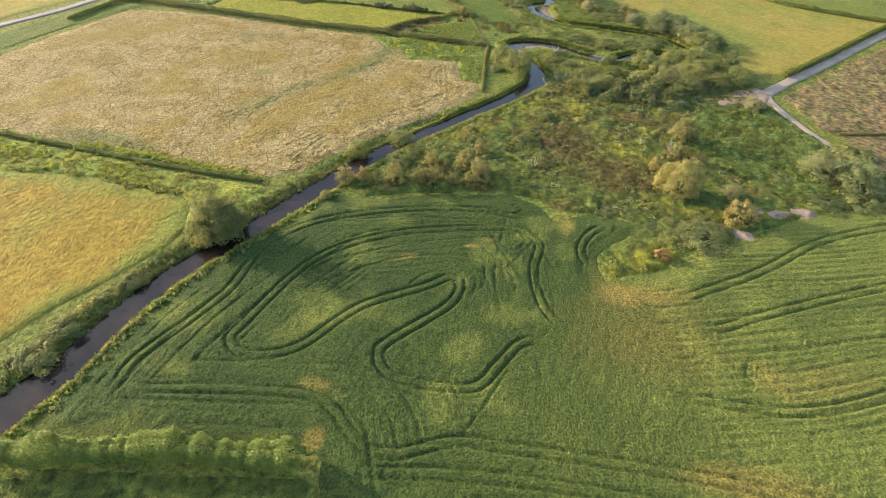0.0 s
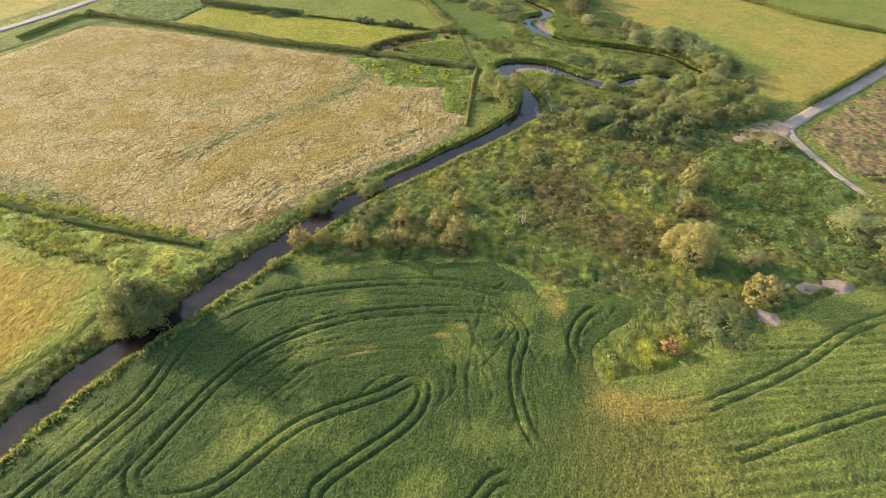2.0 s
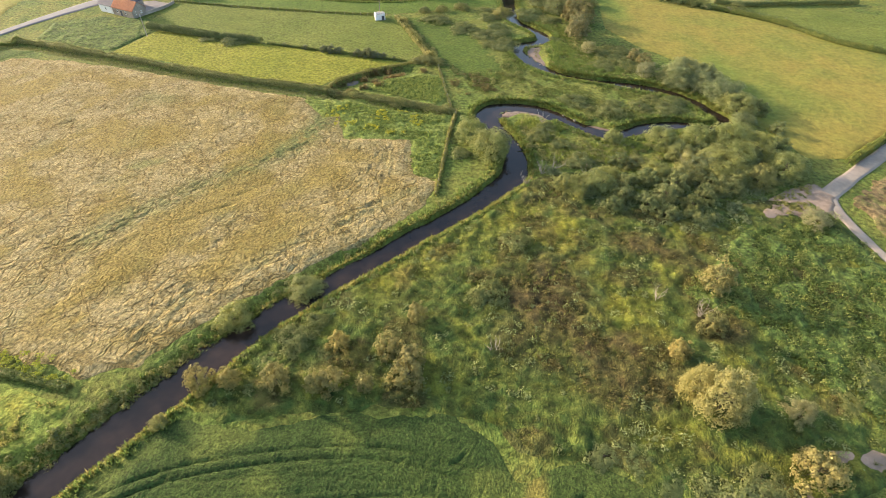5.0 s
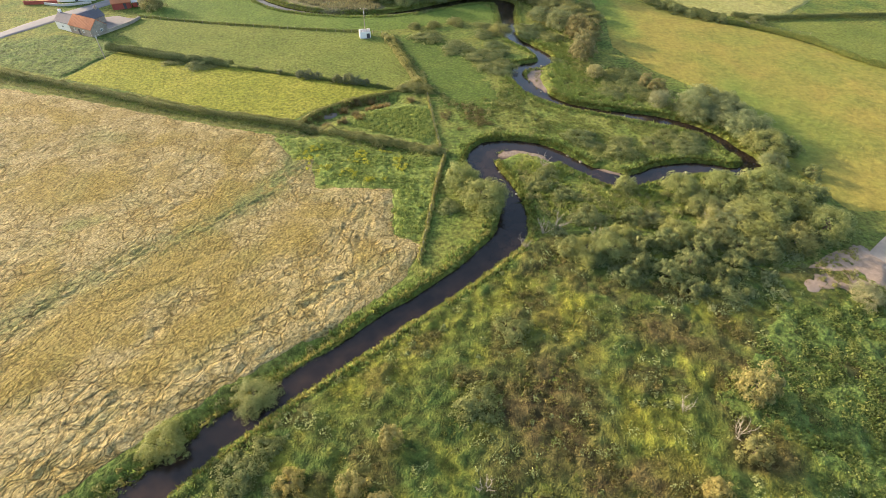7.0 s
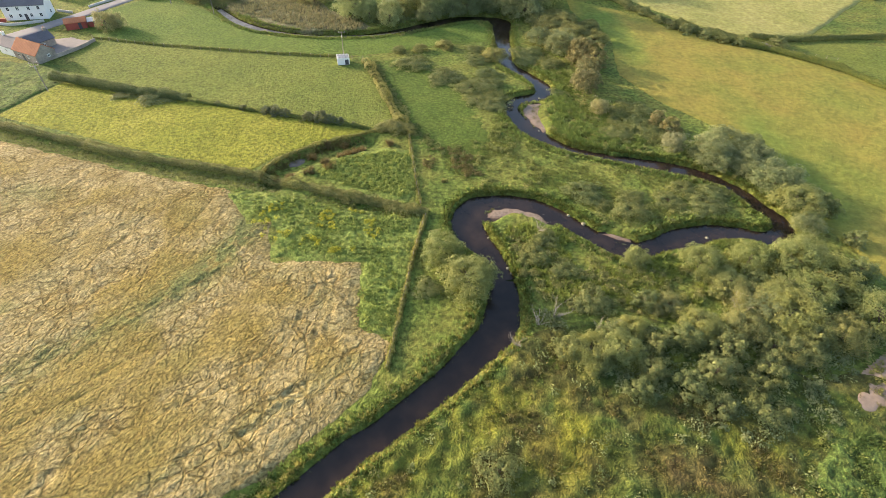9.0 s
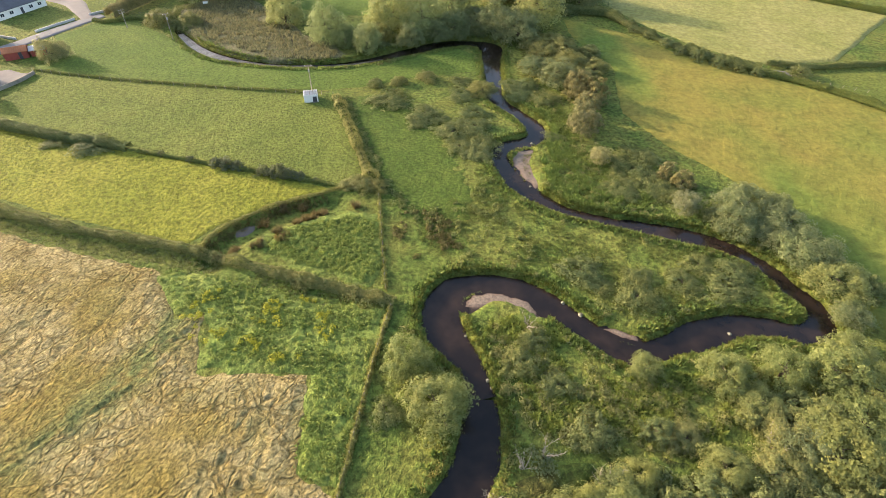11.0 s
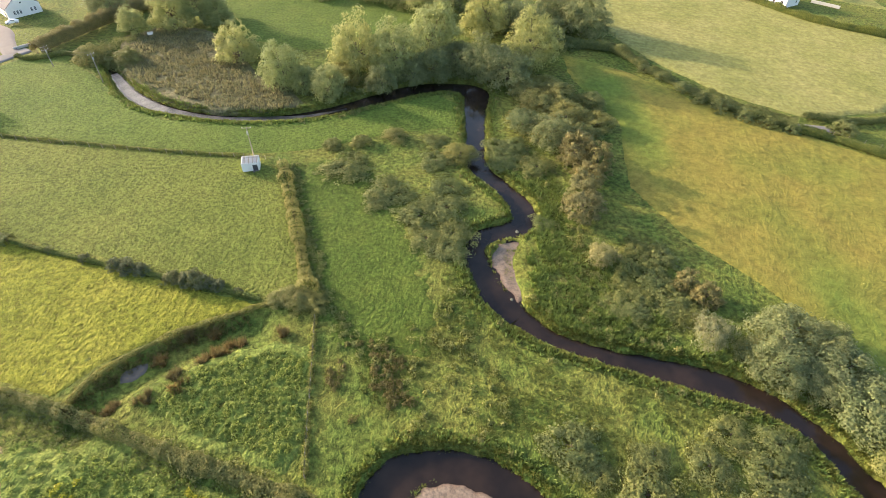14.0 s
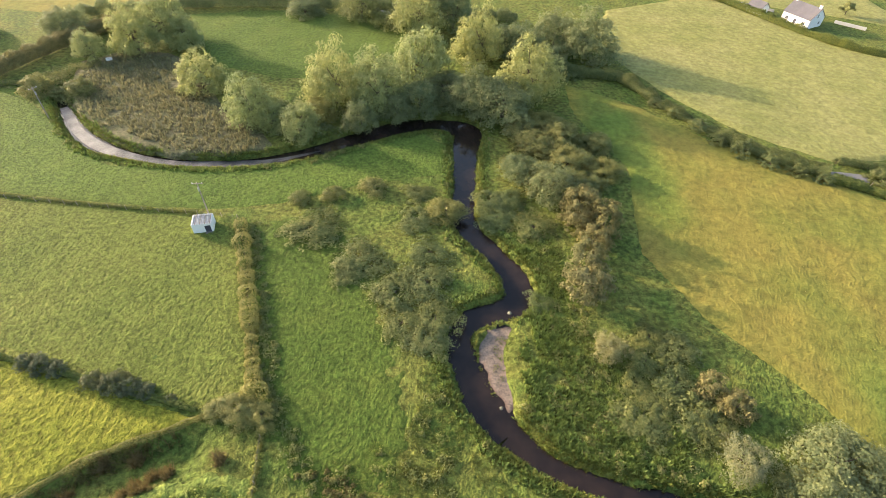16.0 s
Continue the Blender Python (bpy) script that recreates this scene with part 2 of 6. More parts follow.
M_GREEN = turf("green_pasture", [(0.076, 0.122, 0.021), (0.093, 0.137, 0.024), (0.113, 0.150, 0.029)], 25, 0.6, 0.42, contrast=0.36, drifts=0.07)
M_SUNNY = turf("sunny_pasture", [(0.158, 0.178, 0.02), (0.188, 0.198, 0.024), (0.215, 0.215, 0.031)], 18, 0.7, 0.6, contrast=0.4, grains=0.8, drifts=0.06)
M_LUSH = turf("lush_grass", [(0.060, 0.098, 0.016), (0.074, 0.108, 0.018), (0.092, 0.12, 0.021)], 14, 0.6, 0.3, contrast=0.36, drifts=0.07)
M_FARHAY = turf("ripe_grass", [(0.145, 0.157, 0.030), (0.178, 0.170, 0.034), (0.210, 0.175, 0.038), (0.185, 0.170, 0.034)], 40, 1.3, 0.25, fine=0.4, grains=0.5, spot=(0.105, 0.15, 0.026), contrast=0.2, drifts=0.1)
M_PALE = turf("pale_cereal", [(0.205, 0.21, 0.062), (0.235, 0.23, 0.075), (0.265, 0.25, 0.09)], 20, 1.0, 0.35, contrast=0.22, drifts=0.08, grains=0.6)
M_REED = turf("dry_reeds", [(0.105, 0.112, 0.048), (0.13, 0.124, 0.06), (0.15, 0.136, 0.072), (0.112, 0.116, 0.052)], 9, 0.6, 0.35, contrast=0.34)
M_HEATH = turf("brown_heath", [(0.10, 0.115, 0.038), (0.14, 0.112, 0.05), (0.165, 0.12, 0.06), (0.115, 0.12, 0.04), (0.15, 0.12, 0.05)], 7, 1.2, 0.5, contrast=0.6)
M_DOCK = turf("broad_leaved_weeds", [(0.058, 0.096, 0.022), (0.082, 0.12, 0.028), (0.11, 0.142, 0.032)], 6, 0.7, 0.5, contrast=0.55, drifts=0.12)
M_LEAFY = turf("leafy_weeds", [(0.11, 0.155, 0.033), (0.14, 0.18, 0.039), (0.165, 0.195, 0.045)], 6, 0.7, 0.45, fine=0.34, contrast=0.4, drifts=0.1)
M_SOIL = plain("bare_soil", (0.25, 0.185, 0.135), 0.95, 0.4, 0.8, bump=0.08)
M_MUD = plain("wet_mud", (0.10, 0.085, 0.072), 0.7, 0.3, 0.7, bump=0.06)
M_GRAVEL, nt, bsdf = node_material("river_gravel")
g_sep = nt.nodes.new("ShaderNodeSeparateXYZ")
nt.links.new(nt.nodes.new("ShaderNodeNewGeometry").outputs["Position"], g_sep.inputs[0])
g_wet = nt.nodes.new("ShaderNodeMapRange")
g_wet.inputs["From Min"].default_value, g_wet.inputs["From Max"].default_value = -0.95, -0.76
nt.links.new(g_sep.outputs["Z"], g_wet.inputs["Value"])
g_col = ramp(nt, g_wet.outputs["Result"], [(0.0, (0.05, 0.03, 0.02)), (0.45, (0.13, 0.085, 0.06)), (1.0, (0.19, 0.145, 0.11))])
g_col = mixed(nt, g_col, ramp(nt, noise_out(nt, 0.45, 4.0, rough=0.7), [(0.33, (0.5, 0.5, 0.5)), (0.67, (1.25, 1.22, 1.18))]), 1.0, "MULTIPLY")
nt.links.new(g_col, bsdf.inputs["Base Color"])
bsdf.inputs["Roughness"].default_value = 0.75
M_LANE = plain("gravel_lane", (0.25, 0.21, 0.17), 0.95, 0.25, 1.2, bump=0.04)
# asphalt and concrete are darkened and cooled to carry the village shade
M_ASPHALT = plain("worn_asphalt", (0.16, 0.155, 0.16), 0.9, 0.15, 1.5, bump=0.01)
M_CONCRETE = plain("concrete_yard", (0.17, 0.152, 0.145), 0.9, 0.18, 2.0)
M_BARK = plain("bark", (0.11, 0.085, 0.06), 0.95, 0.4, 0.3, bump=0.03)
M_DEAD = plain("bleached_wood", (0.33, 0.29, 0.23), 0.9, 0.25, 0.3)
M_POLE = plain("weathered_pole", (0.30, 0.26, 0.22), 0.9, 0.3, 0.4)
M_STONE = plain("pale_stone", (0.24, 0.23, 0.16), 0.9, 0.4, 0.3, bump=0.04)
# willow and alder colours lifted and blued to hold the distant haze
L_LIGHT = leaf("willow_leaves", (0.21, 0.24, 0.1), (0.298, 0.325, 0.14), (0.39, 0.4, 0.19), 0.5)
L_DARK = leaf("alder_leaves", (0.135, 0.163, 0.075), (0.198, 0.225, 0.104), (0.27, 0.285, 0.138), 0.45)
L_OLIVE = leaf("sallow_leaves", (0.135, 0.15, 0.052), (0.20, 0.205, 0.075), (0.28, 0.27, 0.11))
L_SHRUB = leaf("bramble_leaves", (0.105, 0.13, 0.046), (0.157, 0.18, 0.066), (0.24, 0.25, 0.108))
L_BROWN = leaf("browned_leaves", (0.125, 0.125, 0.056), (0.178, 0.168, 0.076), (0.25, 0.228, 0.108))
L_CREAM = leaf("cream_willow_leaves", (0.2, 0.198, 0.078), (0.295, 0.28, 0.112), (0.4, 0.37, 0.155), 0.48)
L_PALE = leaf("grey_willow_leaves", (0.15, 0.16, 0.085), (0.235, 0.24, 0.13), (0.35, 0.34, 0.20), 0.45)
L_YELLOW = leaf("yellowing_leaves", (0.17, 0.17, 0.055), (0.255, 0.245, 0.08), (0.35, 0.325, 0.125))
L_RAGWORT = leaf("yellow_flowers", (0.22, 0.25, 0.03), (0.32, 0.33, 0.04), (0.42, 0.41, 0.05))
L_RED = leaf("rusty_leaves", (0.19, 0.13, 0.06), (0.29, 0.18, 0.09), (0.38, 0.25, 0.13))
L_STRAW = leaf("straw_hedge_leaves", (0.13, 0.145, 0.05), (0.20, 0.20, 0.072), (0.30, 0.28, 0.11))
L_CARR = leaf("carr_leaves", (0.105, 0.128, 0.052), (0.165, 0.188, 0.076), (0.24, 0.256, 0.112), 0.42)
L_GOLD = leaf("golden_leaves", (0.165, 0.155, 0.06), (0.24, 0.218, 0.085), (0.325, 0.29, 0.12))
L_GLADE = leaf("glade_willow_leaves", (0.165, 0.188, 0.066), (0.235, 0.256, 0.092), (0.315, 0.325, 0.13), 0.48)
L_GORSE = leaf("gorse_leaves", (0.075, 0.09, 0.05), (0.115, 0.13, 0.072), (0.175, 0.18, 0.105), 0.3)
L_HEDGE = leaf("hedge_leaves", (0.085, 0.116, 0.031), (0.147, 0.178, 0.046), (0.248, 0.248, 0.078))
B_GRASS = leaf("grass_blades", (0.08, 0.108, 0.024), (0.125, 0.145, 0.034), (0.19, 0.19, 0.052), 0.4)
B_BANK = leaf("bank_grass_blades", (0.17, 0.18, 0.05), (0.27, 0.255, 0.08), (0.38, 0.345, 0.14), 0.4)
B_REED = leaf("reed_blades", (0.165, 0.162, 0.078), (0.225, 0.21, 0.11), (0.3, 0.27, 0.15), 0.4)
B_RUSH = leaf("rush_blades", (0.095, 0.088, 0.032), (0.14, 0.125, 0.046), (0.21, 0.185, 0.072), 0.35)
B_DITCH = leaf("ditch_grass_blades", (0.105, 0.125, 0.055), (0.15, 0.165, 0.075), (0.20, 0.205, 0.10), 0.4)
B_BRIGHT = leaf("bright_grass_blades", (0.12, 0.155, 0.035), (0.165, 0.2, 0.045), (0.23, 0.25, 0.065), 0.4)
B_RUST = leaf("brown_rush_blades", (0.115, 0.092, 0.042), (0.165, 0.132, 0.06), (0.24, 0.20, 0.098), 0.35)
B_NETTLE = leaf("nettle_leaves", (0.068, 0.108, 0.027), (0.098, 0.142, 0.035), (0.142, 0.182, 0.047), 0.4)
B_DOCK = leaf("dock_leaves", (0.12, 0.165, 0.042), (0.18, 0.23, 0.058), (0.26, 0.30, 0.085), 0.4)
B_FRESH = leaf("fresh_weed_leaves", (0.14, 0.185, 0.045), (0.20, 0.25, 0.06), (0.30, 0.32, 0.09), 0.4)

M_WATER, nt, bsdf = node_material("peaty_water")
bsdf.inputs["Base Color"].default_value = (0.016, 0.011, 0.008, 1)
bsdf.inputs["Roughness"].default_value = 0.06
bsdf.inputs["IOR"].default_value = 1.33
depth_colour = ramp(nt, noise_out(nt, 5.0, 3.0), [(0.4, (0.012, 0.009, 0.008)), (0.8, (0.034, 0.022, 0.016))])
nt.links.new(depth_colour, bsdf.inputs["Base Color"])
b = nt.nodes.new("ShaderNodeBump")
b.inputs["Distance"].default_value, b.inputs["Strength"].default_value = 0.02, 0.5
nt.links.new(noise_out(nt, 0.8, 3.0), b.inputs["Height"])
nt.links.new(b.outputs["Normal"], bsdf.inputs["Normal"])
# pale base colour paints the reflected sky onto the riffle
M_RIFFLE = plain("broken_water", (0.105, 0.092, 0.09), 0.3, 0.85, 0.5, bump=0.16)


# ---- river course: x, y, width of the water ----
WATER_Z = -0.9
RIVER_LOWER = [(-92, 2, 6.5), (-77, 27, 6.5), (-69.0, 42.3, 6.4), (-65.2, 49.1, 6.0), (-62.3, 57.6, 5.6), (-58.0, 67.5, 5.3), (-53.3, 75.3, 5.1), (-45.0, 86.0, 5.2),
               (-37.8, 95.5, 5.4), (-28.8, 107, 5.3), (-20.3, 118.3, 4.9), (-12, 127, 4.4), (-4.7, 133.7, 4.0), (0.5, 138.2, 4.2), (7.8, 145.4, 4.3), (12.6, 149.2, 4.3),
               (20, 156, 4.6), (27, 163.5, 5.4), (31.5, 169.5, 6.6), (33, 175.5, 6.0), (33.4, 181.5, 4.2)]
RIVER_LOOP = [(33.4, 181.5, 4.2), (31.3, 188, 4.4), (27.9, 193, 6.5), (26.2, 199, 7.2), (28.6, 204.7, 6.0), (35, 207, 4.2), (43.8, 205, 4.2), (49, 200, 4.6), (54.2, 195.2, 4.2),
              (60, 191, 4.6), (67.4, 193.2, 4.2), (74, 195.8, 6.2), (81, 198, 5), (88, 198, 4.2), (93, 196.4, 4.5), (97.5, 198.5, 5), (98.5, 203, 4.5), (95.8, 207.5, 4.2),
              (94.6, 211.5, 4.2), (91.2, 216, 3.6), (85, 220.7, 4.4), (76, 223.5, 4.8), (65.7, 226.1, 3.3), (55, 229.5, 3.2), (48.2, 234.5, 4.8)]
RIVER_UPPER = [(48.2, 234.5, 4.8), (44.0, 240.0, 5.0), (41.4, 246.3, 4.6), (40.3, 251.8, 4.2), (42.6, 256.3, 4.4), (47.5, 258.3, 4.6), (51.4, 261.2, 5.2), (51.2, 266.5, 5.2), (47, 273.5, 4.8), (42.2, 280, 5),
               (40.8, 285.5, 5), (41, 293, 5), (41, 302, 5.2), (41.2, 312, 6.5), (41, 320, 8), (34, 322.5, 6), (24, 320.5, 7), (11, 312.8, 6), (-1.5, 305.3, 4.5), (-15, 301, 3.2),
               (-30, 300.2, 3.0), (-41.2, 302.2, 3.4), (-51.6, 305.8, 4.6), (-60.5, 312, 4.0), (-66, 317.8, 3.6), (-71.5, 324, 2.6), (-75, 328.5, 1.6)]
SHORES = [[(48.8, 238, 1), (46.4, 244.5, 3.4), (46, 250.5, 4.0), (48.6, 254.6, 2)], [(31, 200.6, 3), (36, 204.2, 3), (41.5, 203.2, 3), (45.5, 199.8, 2.5)], [(56.5, 196, 2), (62, 193.6, 2)]]
CHANNELS = [spline(c, 2.0) for c in (RIVER_LOWER, RIVER_LOOP, RIVER_UPPER)]
CUTS = CHANNELS + [spline(c, 2.0) for c in SHORES]


def river_distance(x, y):
    d = np.full(x.shape, 1e3)
    for c in CUTS:
        d = np.minimum(d, line_distance(x, y, c, 14.0))
    return d


def shifted(pts, side):
    """The line moved sideways, to its right where side is positive."""
    p = spline([q[:2] for q in pts], 2.0)
    t = np.gradient(p, axis=0)
    t /= np.linalg.norm(t, axis=1)[:, None]
    return p + side * np.stack([t[:, 1], -t[:, 0]], 1)


LONG_HEDGE = [(-142, 243.5), (-124.8, 239), (-97.3, 231), (-57.7, 219.2), (-26, 212.8), (-4.4, 206.4), (8, 203), (17.5, 200.6)]
FIELD_BANK = [(-24, 213), (-21.6, 219.2), (-13.2, 227), (-2, 233), (4, 236)]
# ditches and steep bank faces: line, depth, where the fall begins and ends
HOLLOWS = [(shifted(LONG_HEDGE[:-1], 2.7), 0.85, 2.9, 0.6), (shifted(FIELD_BANK[:-1], 4.2), 1.1, 4.4, 1.6), (shifted(RIVER_LOWER[1:14], -4.2), 0.9, 2.4, 0.0)]


def ground_height(x, y, d=None):
    """Lie of the land: gentle swells, a raised lip along the water, and the cut of the river."""
    d = river_distance(x, y) if d is None else d
    z = 0.5 * (fbm(x, y, 60, 2, 3) - 0.5) + 0.12 * (fbm(x, y, 5, 2, 5) - 0.5)
    for line, deep, rim, foot in HOLLOWS:
        z = z - deep * smooth(rim, foot, line_distance(x, y, line, 8.0))
    wob = d + 0.7 * (fbm(x, y, 3.0, 3, 8) - 0.5)
    cut = smooth(1.0, -0.8, wob)
    return z * (1 - cut) - 1.9 * cut


def axis(lo, hi, step, far):
    core = np.arange(lo, hi + step / 2, step)
    out = [step * 1.6 ** i for i in range(1, 40)]
    tail = np.cumsum(out)
    tail = tail[tail < far]
    return np.concatenate([lo - tail[::-1], core, hi + tail])


gx, gy = np.meshgrid(axis(-200, 215, 1.2, 2500), axis(5, 440, 1.2, 2500))
gz = ground_height(gx, gy)
gz = np.where((gx < -200) | (gx > 215) | (gy < 5) | (gy > 440), np.minimum(gz, 0.2), gz)
rows_, cols_ = gx.shape
idx = np.arange(rows_ * cols_).reshape(rows_, cols_)
quads = np.stack([idx[:-1, :-1], idx[:-1, 1:], idx[1:, 1:], idx[1:, :-1]], -1).reshape(-1, 4)
ground = new("ground", mesh_from("ground", np.stack([gx, gy, gz], -1).reshape(-1, 3), quads, M_GROUND))
tagged(ground, "green and straw-coloured tussocky river meadow with eroded banks", "ground", kind="structure")


def ribbon(name, line, z, material, extra=1.6):
    t = np.gradient(line[:, :2], axis=0)
    t /= np.linalg.norm(t, axis=1)[:, None]
    nrm = np.stack([-t[:, 1], t[:, 0]], 1)
    half = (line[:, 2] / 2 + extra)[:, None]
    k = np.linspace(-1, 1, 5)
    v = np.stack([np.concatenate([line[:, :2] + nrm * half * s, np.full((len(line), 1), z)], 1) for s in k], 1)
    n = len(line)
    i = np.arange(n * 5).reshape(n, 5)
    f = np.stack([i[:-1, :-1], i[:-1, 1:], i[1:, 1:], i[1:, :-1]], -1).reshape(-1, 4)
    return new(name, mesh_from(name, v.reshape(-1, 3), f, material))


for i, c in enumerate(CHANNELS):
    tagged(ribbon("water", c, WATER_Z - 0.004 * i, M_WATER), "dark peaty river water between grassy banks", "river", kind="structure")


# ---- fields: sheets of crop and grass laid over the land ----
def field(name, poly, material, step, height, label, category="field", edge=1.2, relief=None, patch=None, wobble=1.2, kind="stuff", lift=0.06, tone=None):
    p = np.array(poly, float)
    lo, hi = p.min(0) - 2, p.max(0) + 2
    x, y = np.meshgrid(np.arange(lo[0], hi[0], step), np.arange(lo[1], hi[1], step))
    d = inside_distance(x, y, p) + wobble * (fbm(x, y, 4.0, 3, 21) - 0.5)
    up = smooth(-0.2, edge, d)
    z = ground_height(x, y) + lift + height * up - 0.5 * (1 - smooth(-1.4, 0.0, d))
    if relief is not None:
        z = z + relief(x, y, d) * up
    keep = d > -1.6
    cell = keep[:-1, :-1] & keep[1:, :-1] & keep[:-1, 1:] & keep[1:, 1:]
    i = np.arange(x.size).reshape(x.shape)
    q = np.stack([i[:-1, :-1][cell], i[:-1, 1:][cell], i[1:, 1:][cell], i[1:, :-1][cell]], -1)
    used, inv = np.unique(q, return_inverse=True)
    v = np.stack([x.ravel()[used], y.ravel()[used], z.ravel()[used]], -1)
    me = mesh_from(name, v, inv.reshape(q.shape), material)
    for key, fn in (("patch", patch), ("tone", tone)):
        if fn is not None:
            at = me.attributes.new(key, "FLOAT", "POINT")
            at.data.foreach_set("value", np.clip(fn(v[:, 0], v[:, 1]), 0, 1).astype(np.float32))
    return tagged(new(name, me), label, category, kind=kind)


def blob(x, y, cx, cy, rx, ry, turn=0.0, soft=0.5):
    c, s = math.cos(radians(turn)), math.sin(radians(turn))
    u, v = ((x - cx) * c + (y - cy) * s) / rx, ((y - cy) * c - (x - cx) * s) / ry
    return smooth(1.0 + soft, 1.0 - soft, np.hypot(u, v) + 0.6 * (fbm(x, y, 5, 3, 31) - 0.5))


def bumpy(size, amount, seed=0):
    return lambda x, y, d: amount * (fbm(x, y, size, 3, seed) - 0.5)


# green crop with wheel tracks
TRAMS = [
    [(-52.9, 45.8), (-53.1, 51.3), (-42.8, 67.3), (-38.3, 82.3), (-24.6, 91.7), (1.5, 96.0), (21.3, 92.5)],
    [(22.2, 60.0), (18.9, 66.2), (18.4, 75.6), (20.5, 84.5), (13.5, 89.0), (-11.2, 86.2), (-27.2, 77.4), (-37.1, 60.1), (-38.4, 56.2), (-34.4, 53.0), (-26.0, 55.0), (-16.2, 64.5), (-4.4, 70.0),
     (1.3, 73.2), (2.9, 70.3), (0.1, 64.9), (-10.1, 56.6), (-11.9, 53.5), (-8.6, 49.0), (3.8, 47.1), (8.9, 51.6), (13.4, 56.6), (17.6, 57.3)],
    [(-50.6, 45.9), (-36.1, 46.2), (-23.1, 45.4), (-18.1, 43.0), (-12.8, 37.0), (-7.6, 35.7), (0.9, 37.7), (9.5, 36.9), (34.3, 33.4), (49.7, 30.4), (70, 26)],
    [(47.5, 68.5), (67.6, 77.2), (85.3, 86.9), (104.6, 92.7), (125, 97)],
    [(48.8, 60.1), (61.7, 64.5), (75.1, 68.6), (91.6, 73.0), (120, 79)],
    [(55.6, 54.5), (53.2, 50.9), (54.9, 48.1)],
    [(30.5, 76), (29.5, 82), (33, 88), (38, 91)],
    [(-15, 33), (10, 32), (40, 27), (60, 20)],
    [(40, 46), (60, 44), (85, 50), (110, 56)],
]
FAINT = [
    [(-30, 72), (-22, 78), (-8, 80), (5, 77), (8, 72), (3, 66)],
    [(11, 62), (10, 72), (12, 84), (15, 96)],
    [(-26, 70), (-12, 77.5), (0, 79.5), (9, 78), (14, 73), (13, 66)],
    [(14, 93.3), (17.1, 86.6), (19.2, 78.8), (20.2, 72.2)],
    [(22.5, 89.7), (18.9, 83.9), (13.8, 77.4), (9, 73)],
    [(17.4, 93.4), (19.7, 86.7), (21.5, 80), (24, 72)],
    [(9, 92), (11, 84), (14, 77), (17, 71)],
    [(-9.5, 65.5), (-6.9, 71.0), (-3.1, 74.3), (1.2, 74.1), (2.6, 71.2), (1.4, 67.5)],
    [(-2.5, 76.5), (1.8, 77.8), (5.0, 75.7), (6.3, 72.6), (5.4, 69.2), (3.1, 66.4)],
    [(-6.0, 75.9), (-1.6, 76.0), (3.4, 73.4), (3.7, 70.0), (1.9, 66.7)],
    [(29.0, 76.8), (29.6, 80.7), (32.5, 84.0), (37.1, 87.4), (39.4, 91.0), (37.4, 93.1)],
    [(29.7, 73.2), (30.0, 77.8), (32.1, 81.3), (36.9, 84.1), (40.4, 88.6)],
    [(29.9, 85.0), (32.4, 88.4), (35.7, 90.3)],
    [(-23.7, 79.3), (-15.6, 83.6), (-6.6, 86.1), (4.9, 87.3), (15.6, 86.8)],
    [(-24.4, 75.9), (-16.6, 80.0), (-8.0, 82.8), (1.2, 84.7), (10.7, 85.7)],
    [(-23.4, 87.9), (-13.6, 92.4), (-1.7, 94.7), (10.7, 93.8), (20.7, 90.4)],
    [(-26.1, 81.2), (-16.4, 86.9), (-5.2, 89.8), (6.7, 90.7), (16.7, 89.1)],
    [(6.2, 57.0), (11.0, 52.9), (7.5, 46.1), (0.8, 36.3)],
    [(56.5, 56.0), (54.0, 52.5), (52.9, 48.1), (54.9, 46.4)],
    [(84, 58), (80, 53), (82, 46), (88, 42)],
    [(-22, 90), (-14.8, 91.7), (-4, 92.2), (8, 91.5), (16.4, 89)],
]
TRAM_LINES = [(spline(t, 1.2), 1.0, 0.9) for t in TRAMS] + [(spline(t, 1.2), 0.5, 0.0) for t in FAINT]


def crop_relief(x, y, d):
    dip = np.zeros(x.shape)
    for t, deep, half in TRAM_LINES:
        dd = line_distance(x, y, t, 4.0)
        ends = smooth(0, 5, np.minimum(np.hypot(x - t[0, 0], y - t[0, 1]), np.hypot(x - t[-1, 0], y - t[-1, 1])))
        dip = np.maximum(dip, deep * ends * np.exp(-(((dd - half) / 0.24) ** 2)))
    swing = smooth(14, 42, x + 4 * (fbm(x, y, 20, 2, 9) - 0.5))
    inner = inside_distance(x, y, CROP)
    phase = (1 - swing) * np.minimum(inner, 26.0) + swing * (y - 0.14 * x + 6 * fbm(x, y, 45, 2, 12))
    strong = 0.45 + 0.55 * smooth(0.35, 0.6, fbm(x, y, 14, 2, 14))
    rows = np.sin(phase * 2 * math.pi / 1.55) * strong * (0.7 + 0.45 * swing)
    # deeper partings every few drill rows, broken along their length
    gap = np.exp(-((np.sin(math.pi * (phase + 0.5 * fbm(x, y, 11, 2, 17)) / 3.9) / 0.24) ** 2)) * smooth(0.38, 0.58, fbm(x, y, 10, 3, 18))
    clump = fbm(x, y, 0.75, 2, 15) - 0.5
    calm = 1 - 3.6 * swing * (1 - swing)
    return -0.36 * np.maximum(dip, 0.55 * calm * gap) + 0.06 * calm * rows + 0.22 * clump + 0.3 * (fbm(x, y, 9, 2, 16) - 0.5)


